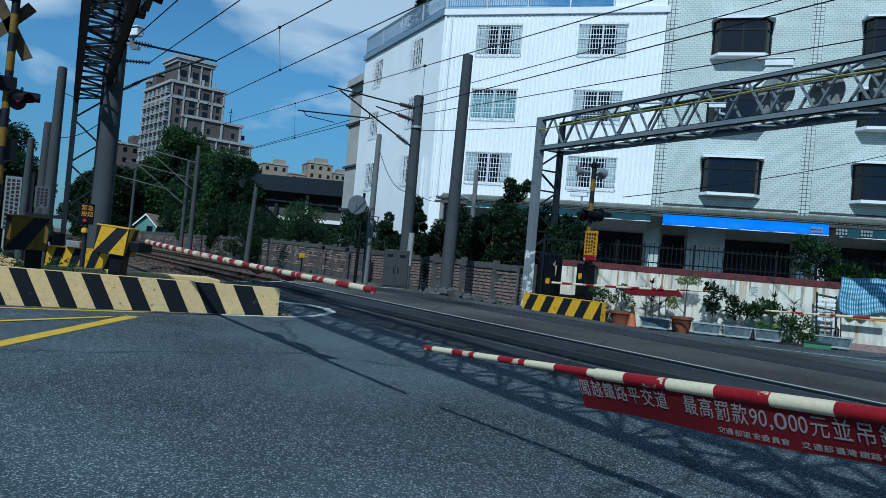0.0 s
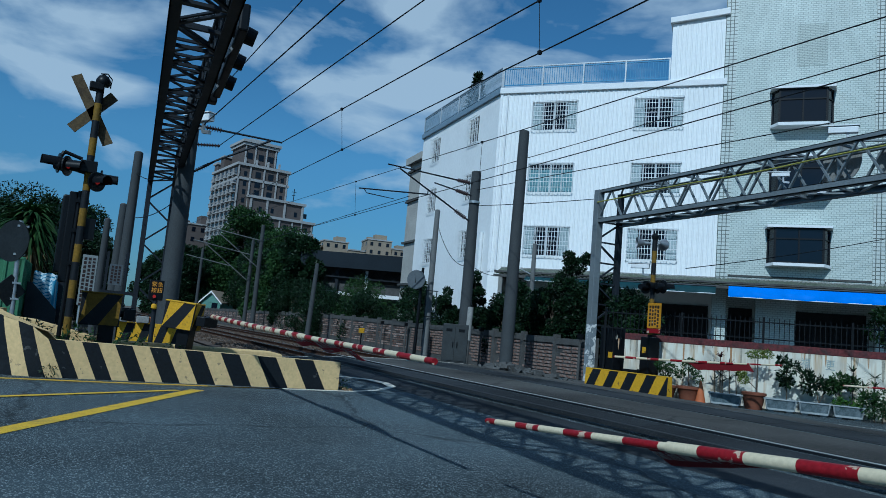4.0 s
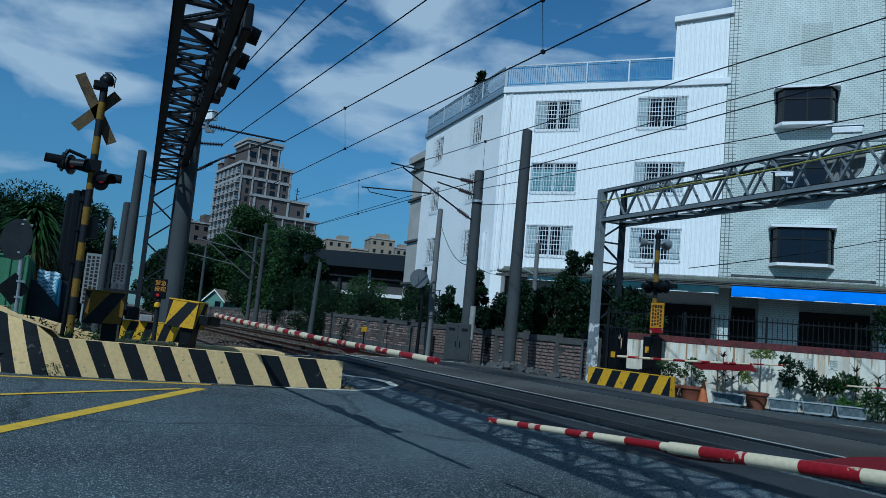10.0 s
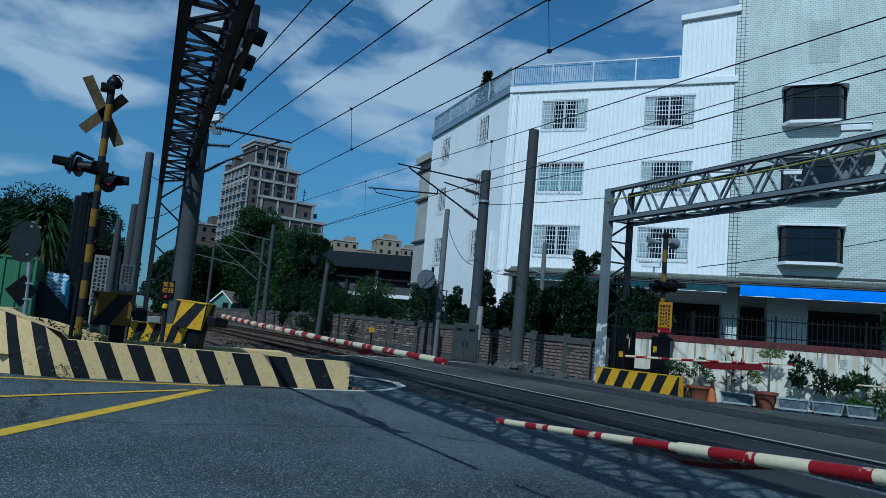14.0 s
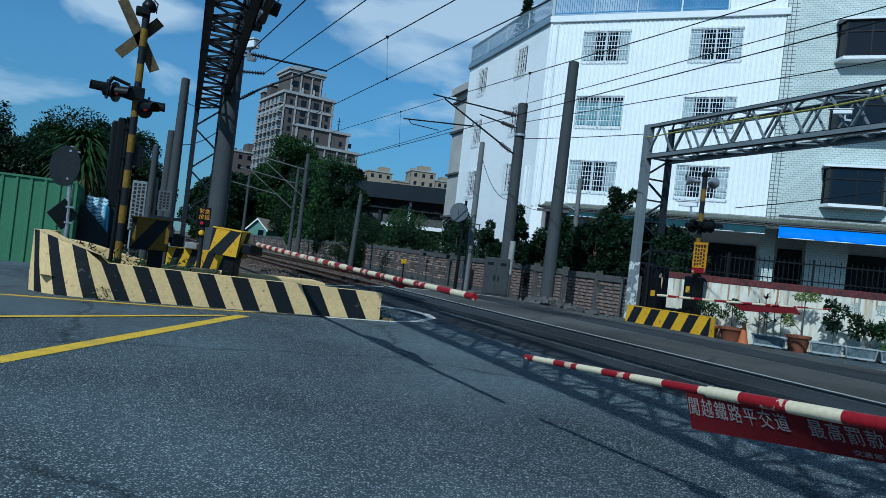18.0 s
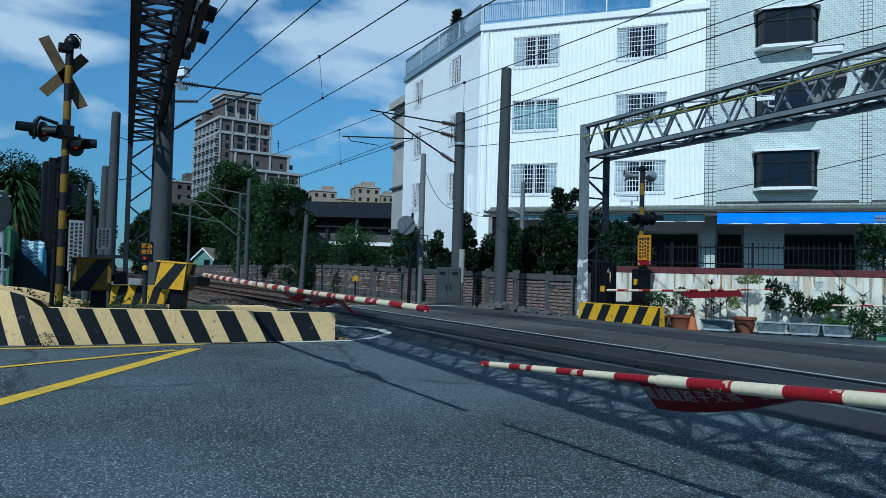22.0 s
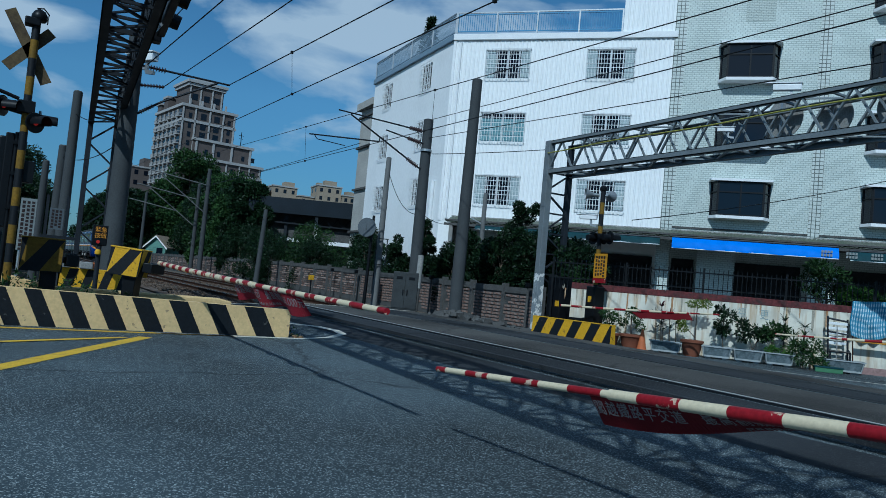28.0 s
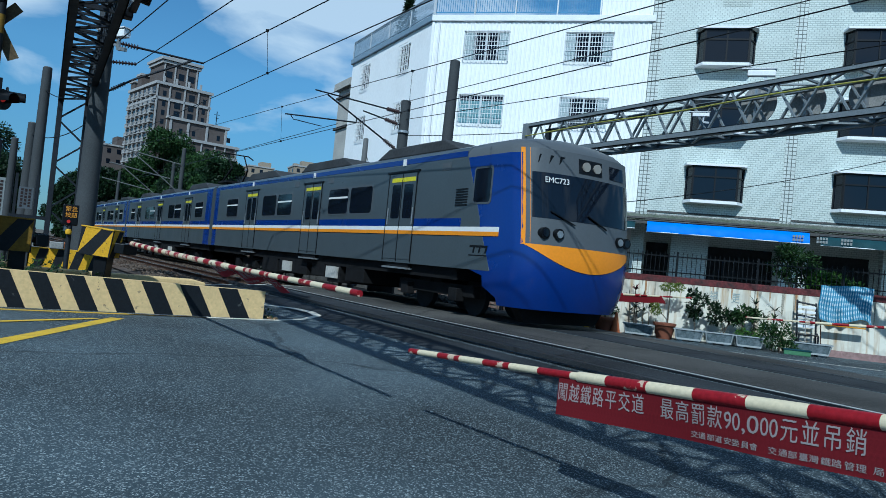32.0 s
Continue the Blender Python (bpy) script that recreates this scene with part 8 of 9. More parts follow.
def distance():
    tower()
    far_house("apartment_block", pose(28, 258, 0, 0, 0, 6), 12, 20, 30, TOWER_WALL, "grey-brown apartment block behind the trees", 9, 4, roof_bits=((7, 11, 2, 8, 3.6), (1, 4, 4, 9, 1.6)), trim=TOWER_TRIM)
    for k, (x, y, w, h, fl, co, bits) in enumerate(((77, 290, 9, 32.0, 10, 3, ((1, 6, 1, 5, 3),)), (87, 288, 10, 34, 10, 3, ((5, 9, 1, 6, 2.4),)), (97, 284, 7, 31, 9, 2, ()), (103, 281, 10, 36, 11, 3, ((3, 8, 1, 5, 2.5), (0, 2, 1, 4, 1.2))), (113, 278, 8, 33, 10, 3, ((2, 6, 1, 5, 2.0),)), (119, 274, 9, 30, 9, 3, ()), (68, 292, 8, 30, 9, 3, ((2, 5, 1, 5, 1.5),)))):
        far_house("apartment_block", pose(x, y, 0, 0, 0, -8 + 5 * (k % 3)), w, 12, h, FAR_WALL, "sandy apartment block on the horizon", fl, co, roof_bits=bits, trim=TOWER_TRIM)
    # plain grey neighbour behind the white building
    t = far_house("apartment_block", pose(20.5, 46.4, 0, 0, 0, -4), 12, 2.5, 13.0, RENDER_GREY, "plain grey rendered block beside the white building", 4, 0)
    for z in (4.2, 7.2, 10.2, 12.4):
        part("ledge", Geo().box(-0.15, 12.3, -0.15, 2.7, z, z + 0.14), CONCRETE_DARK, t)
    # open warehouse
    at = Matrix.Translation((14.2, 58.6, 0)) @ Matrix.Rotation(radians(-19.5), 4, "Z")
    t = thing("warehouse", at, "long open warehouse with a dark sheet roof", "warehouse")
    part("fascia", Geo().prism([(1.6, 5.58), (14.5, 5.75), (14.5, 7.05), (1.6, 6.8)], "y", -0.12, 0.1), ROOF_BLACK, t)
    part("roof", Geo().box(1.6, 14.5, 0.1, 22, 6.5, 6.62), ROOF_BLACK, t)
    # back wall and grey band take dark concrete to imitate the unlit inside
    part("back_wall", Geo().box(2, 14, 9, 9.2, 0, 6.5), CONCRETE_DARK, t)
    # side wall added to shut light out
    part("side_wall", Geo().box(2, 2.2, 0.5, 9, 0, 5.4), CONCRETE_DARK, t)
    part("white_beam", Geo().box(2, 13.5, 0.8, 1.0, 3.45, 3.75), WHITE_TRIM, t)
    part("grey_band", Geo().box(2, 13.5, 0.9, 1.0, 3.75, 4.6), CONCRETE_DARK, t)
    for x in (2.2, 4.6, 7.0, 10.4, 13.6):
        part("post", Geo().box(x - 0.12, x + 0.12, 0.6, 0.84, 0, 5.6), WHITE_TRIM if x in (7.0,) else STEEL_DARK, t)
    for k in range(12):
        x = 2.2 + k
        part("truss_bar", Geo().bar((x, 0.5, 4.9), (x + 0.5, 0.5, 5.6), 0.06).bar((x + 0.5, 0.5, 5.6), (x + 1.0, 0.5, 4.9), 0.06), STEEL_DARK, t)
    part("truss_chord", Geo().box(2, 14.3, 0.45, 0.55, 4.85, 4.95), STEEL_DARK, t)
    # mint cottage by the line
    t = thing("cottage", pose(15.35, 105, 0, 0, 0, -30), "small mint green boarded hut by the line", "hut")
    part("wall", Geo().prism([(0, 0), (2.7, 0), (2.7, 2.75), (1.35, 4.05), (0, 2.75)], "y", 0, 5), MINT, t)
    for k in range(9):
        part("board", Geo().box(0.0, 2.7, -0.03, 0.0, 0.1 + 0.3 * k, 0.36 + 0.3 * k), MINT, t)
    for a, b in ((-0.25, 1.35), (2.95, 1.35)):
        part("roof_slope", Geo().prism([(a, 2.6), (b, 4.2), (b, 4.06), (a, 2.46)], "y", -0.3, 5.3), FAR_WALL, t)
        part("barge_board", Geo().prism([(a, 2.5), (b, 4.1), (b, 3.9), (a, 2.3)], "y", -0.36, -0.3), WHITE_TRIM, t)
    part("window", Geo().box(1.5, 2.3, -0.06, -0.03, 1.6, 2.5), GLASS_DARK, t)
    # street lamp behind the fence
    t = thing("street_lamp", pose(15.25, 23.4, 0), "short concrete lamp post with a white lamp head", "street lamp")
    part("post", Geo().tube((0, 0, 0), (0, 0, 4.75), 0.11, 0.08, 12), PALE_POLE, t, smooth=True)
    part("bracket", Geo().bar((0, 0, 3.55), (-0.3, 0.45, 3.8), 0.04), GALVANISED, t)
    part("lamp_head", Geo().lathe([(0.02, -0.05), (0.1, -0.02), (0.09, 0.04), (0.02, 0.06)], 12), WHITE_TRIM, t, smooth=True, at=pose(-0.38, 0.6, 3.85, 15, 0, 30) @ Matrix.Diagonal((1, 2.2, 1, 1)))


# ---- the train ----
TRAIN_BLUE = mat("deep blue coach paint", (0.006, 0.028, 0.18), 0.25, vary=0.06, big=1.0, fine=20, bump=0.01, spec=0.6)
TRAIN_GREY = mat("brushed grey coach side", (0.088, 0.108, 0.122), 0.32, 0.3, vary=0.08, big=0.8, fine=20, bump=0.02)
TRAIN_DARK = mat("dark grey cab mask", (0.085, 0.095, 0.105), 0.4, vary=0.06, big=1.0, fine=20, bump=0.01)
TRAIN_ORANGE = mat("orange coach paint", (0.72, 0.25, 0.012), 0.35, vary=0.06, big=1.0, fine=20, bump=0.01)
TRAIN_WHITE = mat("white coach stripe", (0.72, 0.72, 0.7), 0.35, vary=0.06, big=1.0, fine=20, bump=0.01)
UNDERFRAME = mat("sooty underframe", (0.008, 0.008, 0.009), 0.8, vary=0.4, big=2.0, fine=20, bump=0.3)
ROOF_GREY = mat("grimy coach roof", (0.05, 0.053, 0.057), 0.75, vary=0.3, big=1.0, fine=15, bump=0.2)
DOOR_YELLOW = mat("yellow door strip", (0.6, 0.55, 0.02), 0.4, vary=0.1, big=5, fine=30, bump=0)
CAR = 22.2


def nose_y(x, z):
    """How far behind the foremost point the front stands at x, z."""
    u = abs(x) / 1.445
    lean = 0.3 * max(0, (z - 1.3) / 2.2) ** 1.3 + 0.16 * max(0, (1.3 - z) / 0.9) ** 2
    return lean + 0.3 * u ** 2 + 0.35 * u ** 10


def front_panel(name, t, material, x0, x1, lo, hi, lift, label="", n=26, m=8):
    """A sheet that follows the rounded front between two curves."""
    g = Geo()
    rows = []
    for j in range(m + 1):
        row = []
        for i in range(n + 1):
            x = x0 + (x1 - x0) * i / n
            z = lo(x) + (hi(x) - lo(x)) * j / m
            row.append((x, nose_y(x, z) - lift, z))
        rows.append(row)
    g.sheet(rows)
    return part(name, g, material, t, label, smooth=True)


def rounded(y0, y1, z0, z1, r, n=4):
    """The outline of a rectangle with rounded corners, as (y, z)."""
    out = []
    for cy, cz, w0 in ((y1 - r, z1 - r, 0), (y0 + r, z1 - r, 90), (y0 + r, z0 + r, 180), (y1 - r, z0 + r, 270)):
        out += [(cy + r * math.cos(radians(w0 + 90 * k / n)), cz + r * math.sin(radians(w0 + 90 * k / n))) for k in range(n + 1)]
    return out


def coach(at, cab, label):
    t = thing("train_car", at, label, "train car", "cars of the train")
    y0, y1 = (2.4 if cab else 0.0), CAR - 0.55
    side = [(1.445, 1.0), (1.445, 3.3), (1.42, 3.45), (1.34, 3.54), (1.0, 3.66), (0.5, 3.73)]
    prof = [(-a, b) for a, b in side] + [(a, b) for a, b in side[::-1]]
    part("body_shell", Geo().prism(prof, "y", y0, y1), [TRAIN_GREY], t)
    g = Geo().prism([(-1.3, 3.552), (-0.9, 3.68), (-0.5, 3.742), (0.5, 3.742), (0.9, 3.68), (1.3, 3.552)], "y", y0 + 0.01, y1 - 0.01)
    part("roof_skin", g, ROOF_GREY, t)
    for s in (-1, 1):
        def band(nm, m, a, b, c, d, e=0.004):
            x_in, x_out = s * 1.44, s * (1.445 + e)
            part(nm, Geo().box(min(x_in, x_out), max(x_in, x_out), a, b, c, d), m, t)
        band("blue_band", TRAIN_BLUE, y0, y1, 1.86, 2.04)
        band("white_stripe", TRAIN_WHITE, 1.07 if cab else y0, y1, 1.765, 1.86, 0.016)
        band("orange_stripe", TRAIN_ORANGE, 1.07 if cab else y0, y1, 1.68, 1.765, 0.016)
        band("cornice_band", TRAIN_BLUE, y0, y1, 3.33, 3.45, 0.002)
        if not cab:
            band("end_panel", TRAIN_BLUE, y0, y0 + 0.9, 1.0, 3.33, 0.003)
        band("end_panel", TRAIN_BLUE, y1 - 0.55, y1, 1.0, 3.33, 0.003)
        doors = (4.4, 10.0, 15.9) if cab else (3.6, 10.2, 16.6)
        for dy in doors:
            w = 1.35
            x_in, x_out = sorted((s * 1.43, s * (1.445 + 0.012)))
            fr = part("door", Geo().box(x_in, x_out, dy, dy + w, 1.08, 3.12), TRAIN_GREY, t, "sliding double door", bevel=0.01)
            for k in (0, 1):
                a = dy + 0.14 + 0.58 * k
                gx = sorted((s * 1.45, s * 1.462))
                part("door_glass", Geo().prism(rounded(a, a + 0.42, 2.05, 2.86, 0.06), "x", gx[0], gx[1]), GLASS_DARK, fr)
                part("yellow_strip", Geo().box(gx[0], gx[1], a - 0.08, a + 0.48, 2.92, 3.02), DOOR_YELLOW, fr)
                part("grab_rail", Geo().tube((s * 1.48, a - 0.1 if k == 0 else a + 0.52, 1.9), (s * 1.48, a - 0.1 if k == 0 else a + 0.52, 2.3), 0.015, seg=6), GALVANISED, fr)
            for a, wide in ((dy - 0.02, 0.03), (dy + 0.66, 0.03), (dy + w - 0.01, 0.03)):
                part("door_gap", Geo().box(*sorted((s * 1.45, s * 1.4645)), a, a + wide, 1.04, 3.12), BLACK_METAL, fr)
            part("rain_strip", Geo().box(*sorted((s * 1.44, s * 1.48)), dy - 0.1, dy + w + 0.1, 3.14, 3.18), BLACK_METAL, fr)
            part("side_lamp", Geo().box(*sorted((s * 1.44, s * 1.47)), dy + 0.6, dy + 0.72, 3.3, 3.46), TRAIN_WHITE, t)
            st = part("step", Geo().box(*sorted((s * 1.3, s * 1.5)), dy + 0.1, dy + w - 0.1, 0.86, 0.9), GALVANISED, t)
            part("step_back", Geo().box(*sorted((s * 1.3, s * 1.4)), dy + 0.15, dy + w - 0.15, 0.9, 1.05), UNDERFRAME, st)
        wins = ((6.6, 7.98, 2), (8.06, 9.44, 1), (12.35, 13.75, 1), (13.85, 15.3, 2), (18.25, 19.75, 1)) if cab else ((1.4, 2.8, 1), (5.7, 7.1, 1), (7.2, 8.6, 2), (12.2, 13.6, 1), (13.7, 15.1, 2), (18.6, 20.0, 1))
        for a, b, kind in wins:
            fr = part("window", Geo().prism(rounded(a, b, 2.16, 2.93, 0.13), "x", *sorted((s * 1.43, s * 1.455))), TRAIN_DARK, t)
            part("pane", Geo().prism(rounded(a + 0.04, b - 0.04, 2.2, 2.89, 0.1), "x", *sorted((s * 1.44, s * 1.459))), GLASS_DARK, fr)
            if kind == 1:
                part("vent_bar", Geo().box(*sorted((s * 1.45, s * 1.468)), a + 0.06, b - 0.06, 2.62, 2.67), TRAIN_WHITE, fr)
        for yy in (9.2, 11.9, 3.0):
            part("hatch", Geo().box(*sorted((s * 1.44, s * 1.452)), yy, yy + 0.35, 3.08, 3.25), TRAIN_DARK, t)
    # underframe, bogies and roof equipment
    part("floor_beam", Geo().box(-1.3, 1.3, y0 + 0.2, y1 - 0.1, 0.75, 1.0), UNDERFRAME, t)
    rng = random.Random(12 if cab else 13)
    y = 7.0
    while y < 15.5:
        L = rng.uniform(0.7, 1.6)
        part("equipment_case", Geo().box(-1.3, 1.3, y, y + L, rng.uniform(0.28, 0.42), 0.76), UNDERFRAME, t, bevel=0.02)
        y += L + rng.uniform(0.15, 0.5)
    for a in ((8.6, 12.2) if cab else (7.5, 11)):
        part("pale_case", Geo().box(-1.36, -1.3, a, a + 0.75, 0.4, 0.72), RENDER_GREY, t, "pale equipment case with red marks")
    wheel = mesh_of(Geo().tube((-0.62, 0, 0), (-0.5, 0, 0), 0.42, 0.42, 24).tube((0.5, 0, 0), (0.62, 0, 0), 0.42, 0.42, 24).tube((-0.6, 0, 0), (0.6, 0, 0), 0.08, seg=10), STEEL_DARK, "wheelset")
    for by in (3.9, 17.4):
        b = part("bogie_frame", Geo().box(-1.05, -0.85, by - 1.6, by + 1.6, 0.4, 0.66).box(0.85, 1.05, by - 1.6, by + 1.6, 0.4, 0.66).box(-1.0, 1.0, by - 0.25, by + 0.25, 0.4, 0.75), UNDERFRAME, t, bevel=0.02)
        for dy in (-1.05, 1.05):
            inst("wheelset", wheel, b, pose(0, by + dy, 0.42))
            part("axle_box", Geo().box(-1.22, -1.0, by + dy - 0.16, by + dy + 0.16, 0.3, 0.58), UNDERFRAME, b, bevel=0.02)
    for a in ((3.4, 9.0, 15.0) if cab else (2.5, 9.5, 16)):
        g = Geo().prism([(a, 3.66), (a + 0.7, 3.93), (a + 3.4, 3.93), (a + 4.1, 3.66)], "x", -1.0, 1.0)
        part("air_conditioner", g, ROOF_GREY, t, bevel=0.03)
    part("coupling", Geo().box(-0.2, 0.2, y1, y1 + 0.56, 0.7, 0.95), UNDERFRAME, t)
    part("gangway", Geo().box(-0.6, 0.6, y1, y1 + 0.53, 1.0, 3.2), BLACK_METAL, t, "black folded gangway")
    if not cab:
        return t
    # nose: blue shell with mask, smile, windscreen and lamps
    zs = [0.36, 0.5, 0.7, 0.9, 1.1, 1.3, 1.6, 1.9, 2.2, 2.5, 2.8, 3.1, 3.3]
    rows = []
    for z in zs:
        hw = 1.447 - (0.12 * max(0, (0.9 - z) / 0.5) ** 1.5)
        row = [(-hw, 2.41 if z > 0.95 else 1.5 - 0.4 * (z < 0.6), z)]
        for i in range(31):
            x = -hw + 2 * hw * i / 30
            row.append((x, nose_y(x * 1.445 / hw, z), z))
        row.append((hw, 2.41 if z > 0.95 else 1.5 - 0.4 * (z < 0.6), z))
        rows.append(row)
    for z, sq, back in ((3.45, 0.975, 0.06), (3.56, 0.9, 0.16), (3.66, 0.72, 0.34), (3.73, 0.4, 0.6)):
        row = [(-1.447 * sq, 2.41, z)]
        for i in range(31):
            x = (-1.447 + 2.894 * i / 30) * sq
            row.append((x, nose_y(x / sq, z) + back, z))
        row.append((1.447 * sq, 2.41, z))
        rows.append(row)
    g = Geo().sheet(rows[:13])
    g.slot = 1
    g.sheet(rows[12:])
    part("cab_shell", g, [TRAIN_BLUE, TRAIN_DARK], t, "rounded blue cab front", smooth=True)
    for s in (-1, 1):
        g = Geo().prism([(1.25, 1.0), (2.42, 1.0), (2.42, 3.32), (2.36, 3.32), (1.75, 2.04), (1.72, 1.86), (1.6, 1.68)], "x", *sorted((s * 1.44, s * 1.451)))
        part("side_panel", g, TRAIN_GREY, t, "slanted grey side panel")
        fr = part("cab_window", Geo().prism(rounded(1.42, 2.06, 2.32, 3.08, 0.08), "x", *sorted((s * 1.43, s * 1.457))), TRAIN_DARK, t)
        part("pane", Geo().prism(rounded(1.46, 2.02, 2.36, 3.04, 0.06), "x", *sorted((s * 1.44, s * 1.461))), GLASS_DARK, fr)
        g = Geo()
        for k in range(7):
            g.box(*sorted((s * 1.44, s * 1.458)), 2.25, 2.7, 2.3 + 0.055 * k, 2.33 + 0.055 * k)
        part("louvre", g, BLACK_METAL, t)
        for ya, yb in ((1.42, 1.6), (1.64, 1.8), (1.84, 2.0)):
            g = Geo().prism([(ya, 1.34), (ya + 0.05, 1.34), (ya + 0.02, 1.45), (yb, 1.45), (yb, 1.49), (ya - 0.04, 1.49)], "x", *sorted((s * 1.44, s * 1.4565)))
            part("emblem_stroke", g, BLACK_METAL, t)
        part("emblem_stroke", Geo().box(*sorted((s * 1.44, s * 1.4565)), 1.4, 2.02, 1.28, 1.3), BLACK_METAL, t)
    mid = lambda x: 1.56
    front_panel("orange_trim", t, TRAIN_ORANGE, -1.36, 1.36, mid, lambda x: 3.4, 0.006, m=14)
    front_panel("cab_mask", t, TRAIN_DARK, -1.315, 1.315, lambda x: 1.58, lambda x: 3.4, 0.012, "dark grey cab front mask", m=14)
    front_panel("orange_smile", t, TRAIN_ORANGE, -1.36, 1.36, lambda x: 1.58 - 0.46 * (1 - (x / 1.36) ** 2), lambda x: 1.58, 0.012, "curved orange front panel")
    ws = front_panel("windscreen", t, GLASS_DARK, -1.24, 1.24, lambda x: 2.08, lambda x: 2.94, 0.02, "large dark windscreen")
    me = text_mesh("EMC723", 0.15, TRAIN_WHITE)
    inst("running_number", me, ws, Matrix.Translation((-0.82, nose_y(-0.82, 2.8) - 0.05, 2.8)) @ Matrix.Rotation(radians(-13), 4, "Z") @ pose(0, 0, 0, -10, 0, 0) @ FACE_Y)
    for x0, x1, lit in ((-0.32, 0.28, True), (0.5, 0.98, False)):
        z0, z1 = (3.02, 3.3) if lit else (3.02, 3.28)
        p = front_panel("lamp_recess" if lit else "destination_display", t, BLACK_METAL if lit else GLASS_DARK, x0, x1, lambda x: z0, lambda x: z1, 0.022, n=8, m=3)
        if lit:
            for x in (-0.15, 0.13):
                part("headlamp", Geo().tube((x, nose_y(x, 3.16) - 0.06, 3.16), (x, nose_y(x, 3.16) - 0.02, 3.16), 0.09, seg=18), LIT_WHITE, p, "lit headlamp")
    for x, lit in ((-1.05, 0), (-0.78, 1), (0.78, 1), (1.05, 0)):
        h = part("lower_lamp", Geo().tube((x, nose_y(x, 1.8) - 0.07, 1.8), (x, nose_y(x, 1.8) + 0.05, 1.8), 0.105, seg=20), BLACK_METAL, t)
        part("lens", Geo().tube((x, nose_y(x, 1.8) - 0.085, 1.8), (x, nose_y(x, 1.8) - 0.07, 1.8), 0.07, seg=18), GALVANISED if lit else GLASS_DARK, h)
    for x, dx in ((-0.45, 0.5), (0.35, 0.5)):
        part("wiper", Geo().bar((x, nose_y(x, 2.0) - 0.05, 2.0), (x - dx, nose_y(x - dx, 2.2) - 0.05, 2.22), 0.03, 0.02), BLACK_METAL, t)
    for x in (-1.13, -0.93, -0.73):
        y = nose_y(x, 3.2) - 0.016
        g = Geo().prism([(x - 0.02, 3.12), (x + 0.02, 3.12), (x + 0.05, 3.24), (x + 0.17, 3.24), (x + 0.18, 3.28), (x - 0.0, 3.28)], "y", y - 0.006, y)
        part("emblem_stroke", g, BLACK_METAL, t)
    part("buffer_beam", Geo().box(-0.9, 0.9, 0.9, 1.3, 0.3, 0.95), UNDERFRAME, t)
    part("snow_guard", Geo().prism([(-1.15, 0.42), (-0.9, 0.08), (0.9, 0.08), (1.15, 0.42)], "y", 0.7, 0.95), UNDERFRAME, t)
    part("coupler", Geo().box(-0.14, 0.14, 0.1, 1.0, 0.62, 0.86), UNDERFRAME, t)
    part("hose", Geo().tube((0.35, 0.6, 0.7), (0.4, 0.55, 0.35), 0.03, seg=8), YELLOW, t)
    return t


TRAIN = []


def train():
    TRAIN.append(coach(pose(FAR_TRACK, 700, RAIL_Z), True, "blue and grey electric train cab car with orange front"))
    mid = coach(pose(FAR_TRACK, 722, RAIL_Z), False, "grey and blue electric train coach with sliding doors")
    TRAIN.append(mid)
    for k in (2, 3):
        TRAIN.append(copy_thing(mid, pose(FAR_TRACK, 700 + CAR * k, RAIL_Z)))
    # folding current collector on the second car's roof
    base = part("pantograph", Geo().box(-0.6, 0.6, 1.2, 2.6, 3.92, 4.0).tube((-0.5, 1.4, 3.7), (-0.5, 1.4, 3.95), 0.06, seg=8).tube((0.5, 2.4, 3.7), (0.5, 2.4, 3.95), 0.06, seg=8), UNDERFRAME, mid, "black folding current collector")
    for x in (-0.45, 0.45):
        part("lower_arm", Geo().bar((x, 2.4, 4.0), (x * 0.8, 1.3, 4.6), 0.06), UNDERFRAME, base)
        part("upper_arm", Geo().bar((x * 0.8, 1.3, 4.6), (x * 0.9, 2.2, 5.3), 0.045), UNDERFRAME, base)
    part("contact_strip", Geo().run([(-0.85, 2.2, 5.2), (-0.6, 2.2, 5.34), (0.6, 2.2, 5.34), (0.85, 2.2, 5.2)], 0.03, 6), UNDERFRAME, base)


# ---- everything in its place ----
ground_sheet()
tracks()
road_surfaces()
island()
gantries()
barriers()
crossing_signal()
left_roadside()
overhead_line()
far_roadside()
white_building()
porch_eave()
tile_building()
street_wall()
wall_plants()
hedge_and_trees()
distance()
train()
track_fence()


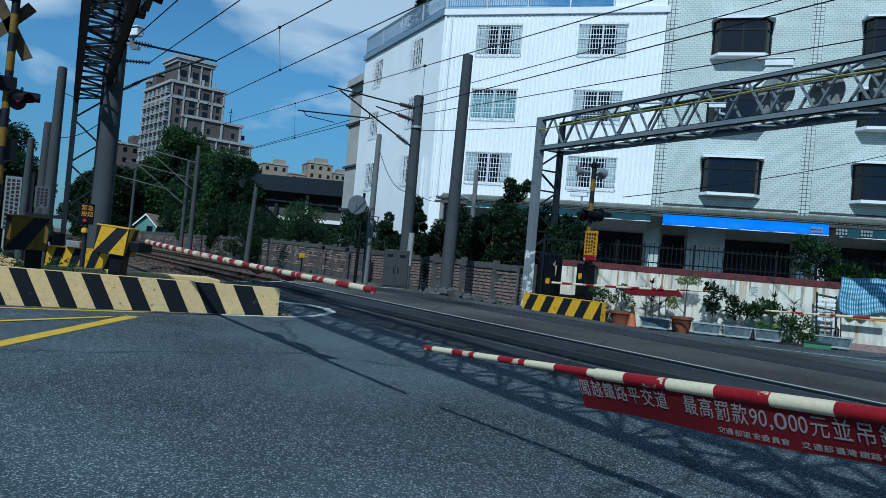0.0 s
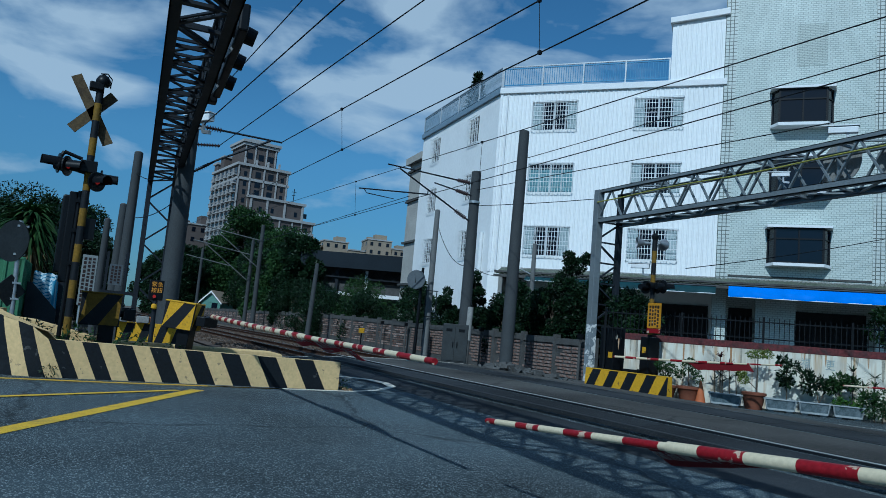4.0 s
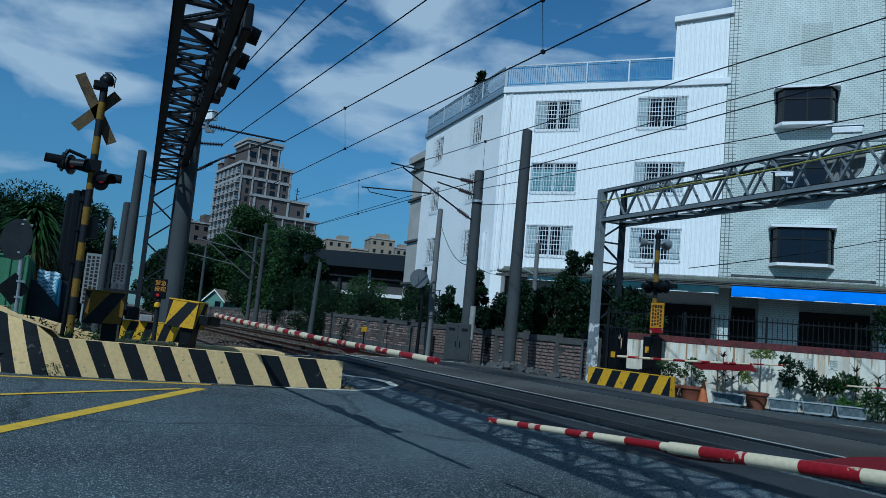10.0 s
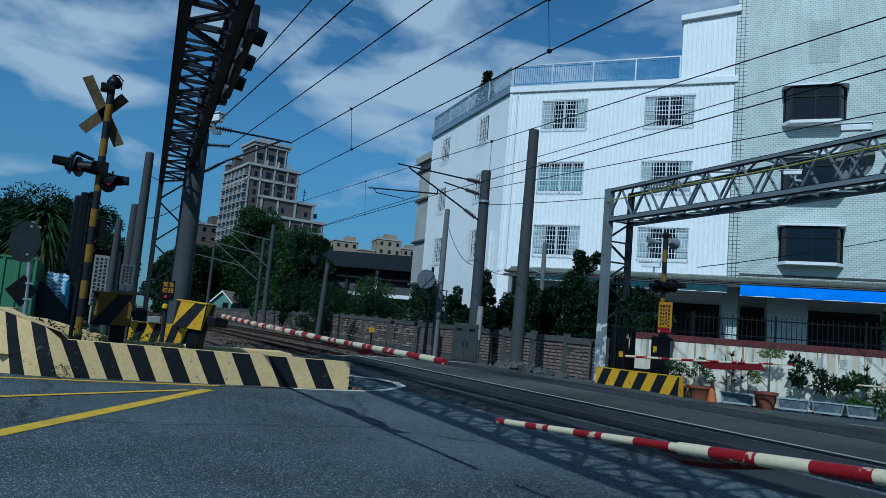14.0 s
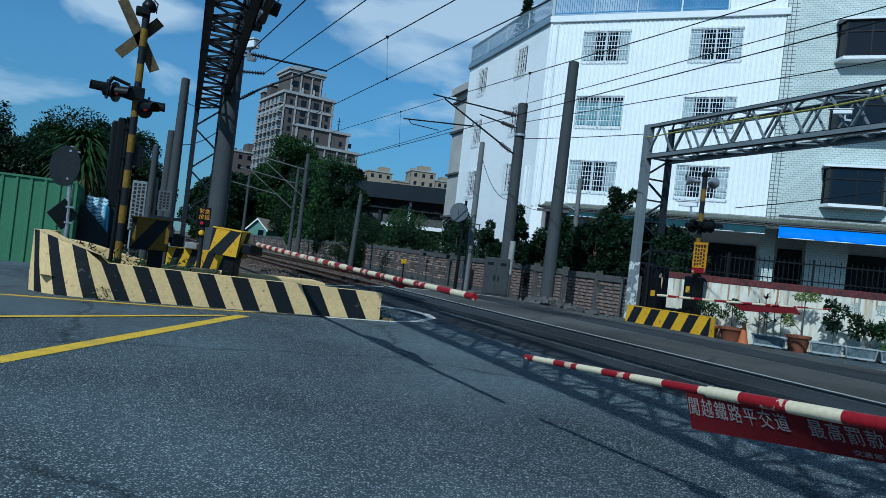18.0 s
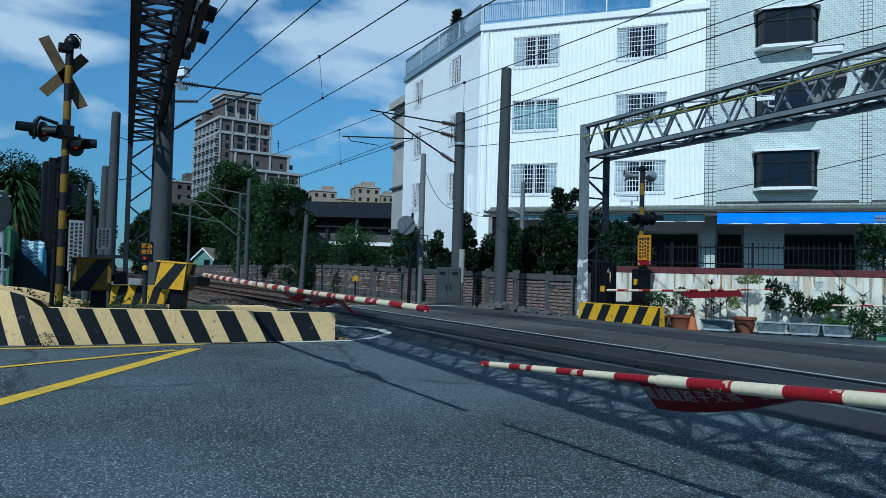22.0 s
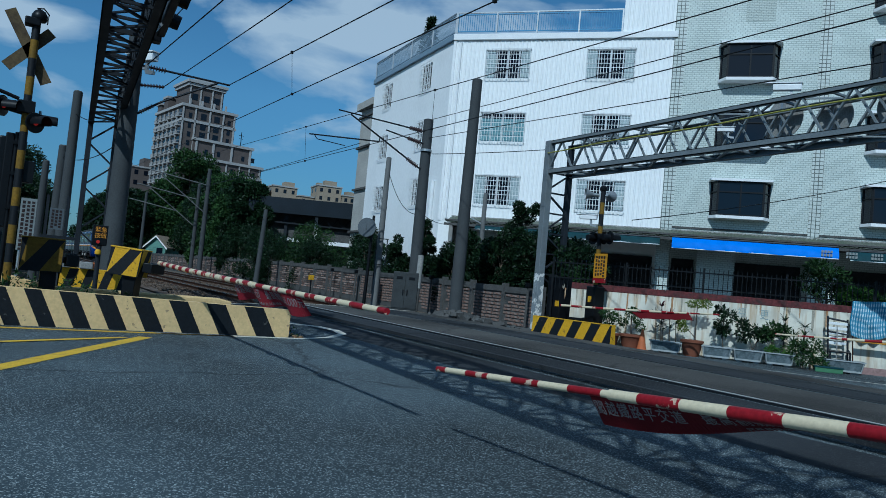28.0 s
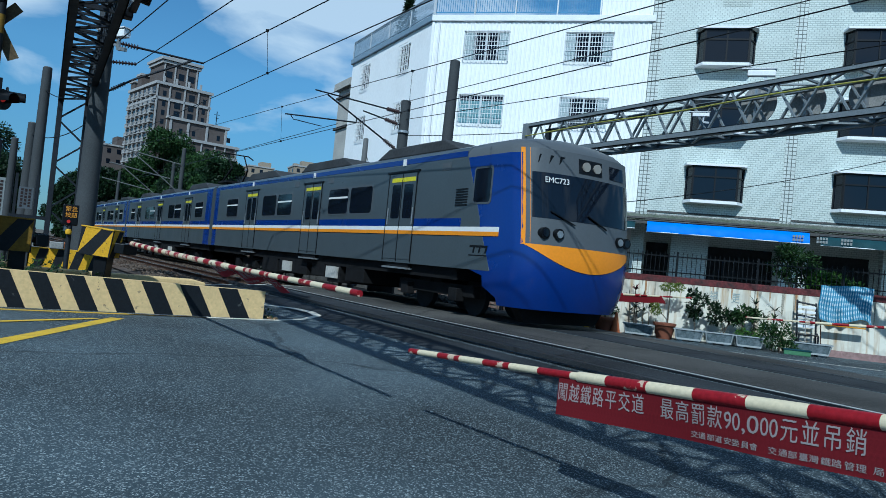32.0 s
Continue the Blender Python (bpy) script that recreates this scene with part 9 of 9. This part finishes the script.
# ---- what moves ----
def motions():
    # the train comes up the far track
    run = [(0.0, 727.0), (14.0, 413.4), (28.0, 99.8), (29.0, 76.8), (30.0, 53.8), (30.5, 42.7), (31.0, 31.8), (31.5, 21.0), (32.0, 10.3)]
    for k, car in enumerate(TRAIN):
        walk(car, [(t, pose(FAR_TRACK, y + CAR * k, RAIL_Z)) for t, y in run])
    # the wind lifts the banners: seconds, swing at the tip end and at the root end
    wind = [(0, 25, 25), (1.0, 14, 16), (1.5, 8, 12), (2.0, 42, 55), (2.4, 52, 72), (3.0, 60, 88), (5.5, 70, 86), (6.0, 72, 84), (7.0, 74, 95), (8.0, 78, 100), (9.0, 74, 124), (10, 74, 110), (11, 76, 120), (12, 76, 94), (13, 48, 113), (14, 70, 87), (16.5, 48, 82), (17, 44, 80), (18, 18, 48), (19, 34, 108), (20, 34, 82), (20.5, 60, 96), (21, 58, 100), (22, 40, 96), (22.6, 30, 60), (23, 26, 34), (24, 36, 50), (25, 36, 52), (27.5, 30, 70), (28, 34, 76), (29, 36, 64), (30, 14, 44), (31, 8, 18), (32, 3, 6)]
    # how far a strip turns about its own length to meet the next one, which swings some degrees further
    sweep = lambda more, deep, wide: math.degrees(math.atan(deep * radians(more) / (wide / CUT)))
    name, strips = BANNERS[0]
    for k, (s, p) in enumerate(strips):
        v = min(1, k / CUT / 14)
        u, slope = v * v * (3 - 2 * v), 6 * v * (1 - v) / (14 * CUT)
        rows = []
        for t, a, b in wind:
            swing = a + (b - a) * u + 4 * math.sin(k / CUT * 0.4 + t * 2.1)
            turn = (b - a) * slope + 4 * 0.4 / CUT * math.cos(k / CUT * 0.4 + t * 2.1)
            rows.append((t, pose(p.x, p.y, p.z, 0, -swing, 0) @ pose(0, 0, 0, 0, 0, sweep(turn, 0.12, 0.0873))))
        walk(s, rows)
    name, strips = BANNERS[1]
    gust = [(0, 78), (1, 62), (2, 84), (3, 58), (6, 84), (7, 88), (8, 114), (9, 96), (10, 76), (11, 78), (12, 80), (13, 86), (14, 78), (17, 84), (18, 80), (18.6, 100), (19, 138), (19.5, 96), (20, 64), (21, 70), (22, 62), (23, 50), (24, 84), (25, 112), (27.5, 50), (28, 34), (29, 36), (30, 44), (31, 40), (32, 62)]
    for k, (s, p) in enumerate(strips):
        # a gust lifts the loose end further than the bunched one
        loose = 0.15 + 0.85 * min(1, k / CUT / 12) ** 2
        walk(s, [(t, pose(p.x, p.y, p.z, 0, -((90 + (a - 90) * loose if a > 90 else a) + 12 * math.sin(k / CUT * 0.9 + t * 1.3)), 0) @ pose(0, 0, 0, 0, 0, sweep(12 * 0.9 / CUT * math.cos(k / CUT * 0.9 + t * 1.3), 0.15, 0.147))) for t, a in gust])


motions()
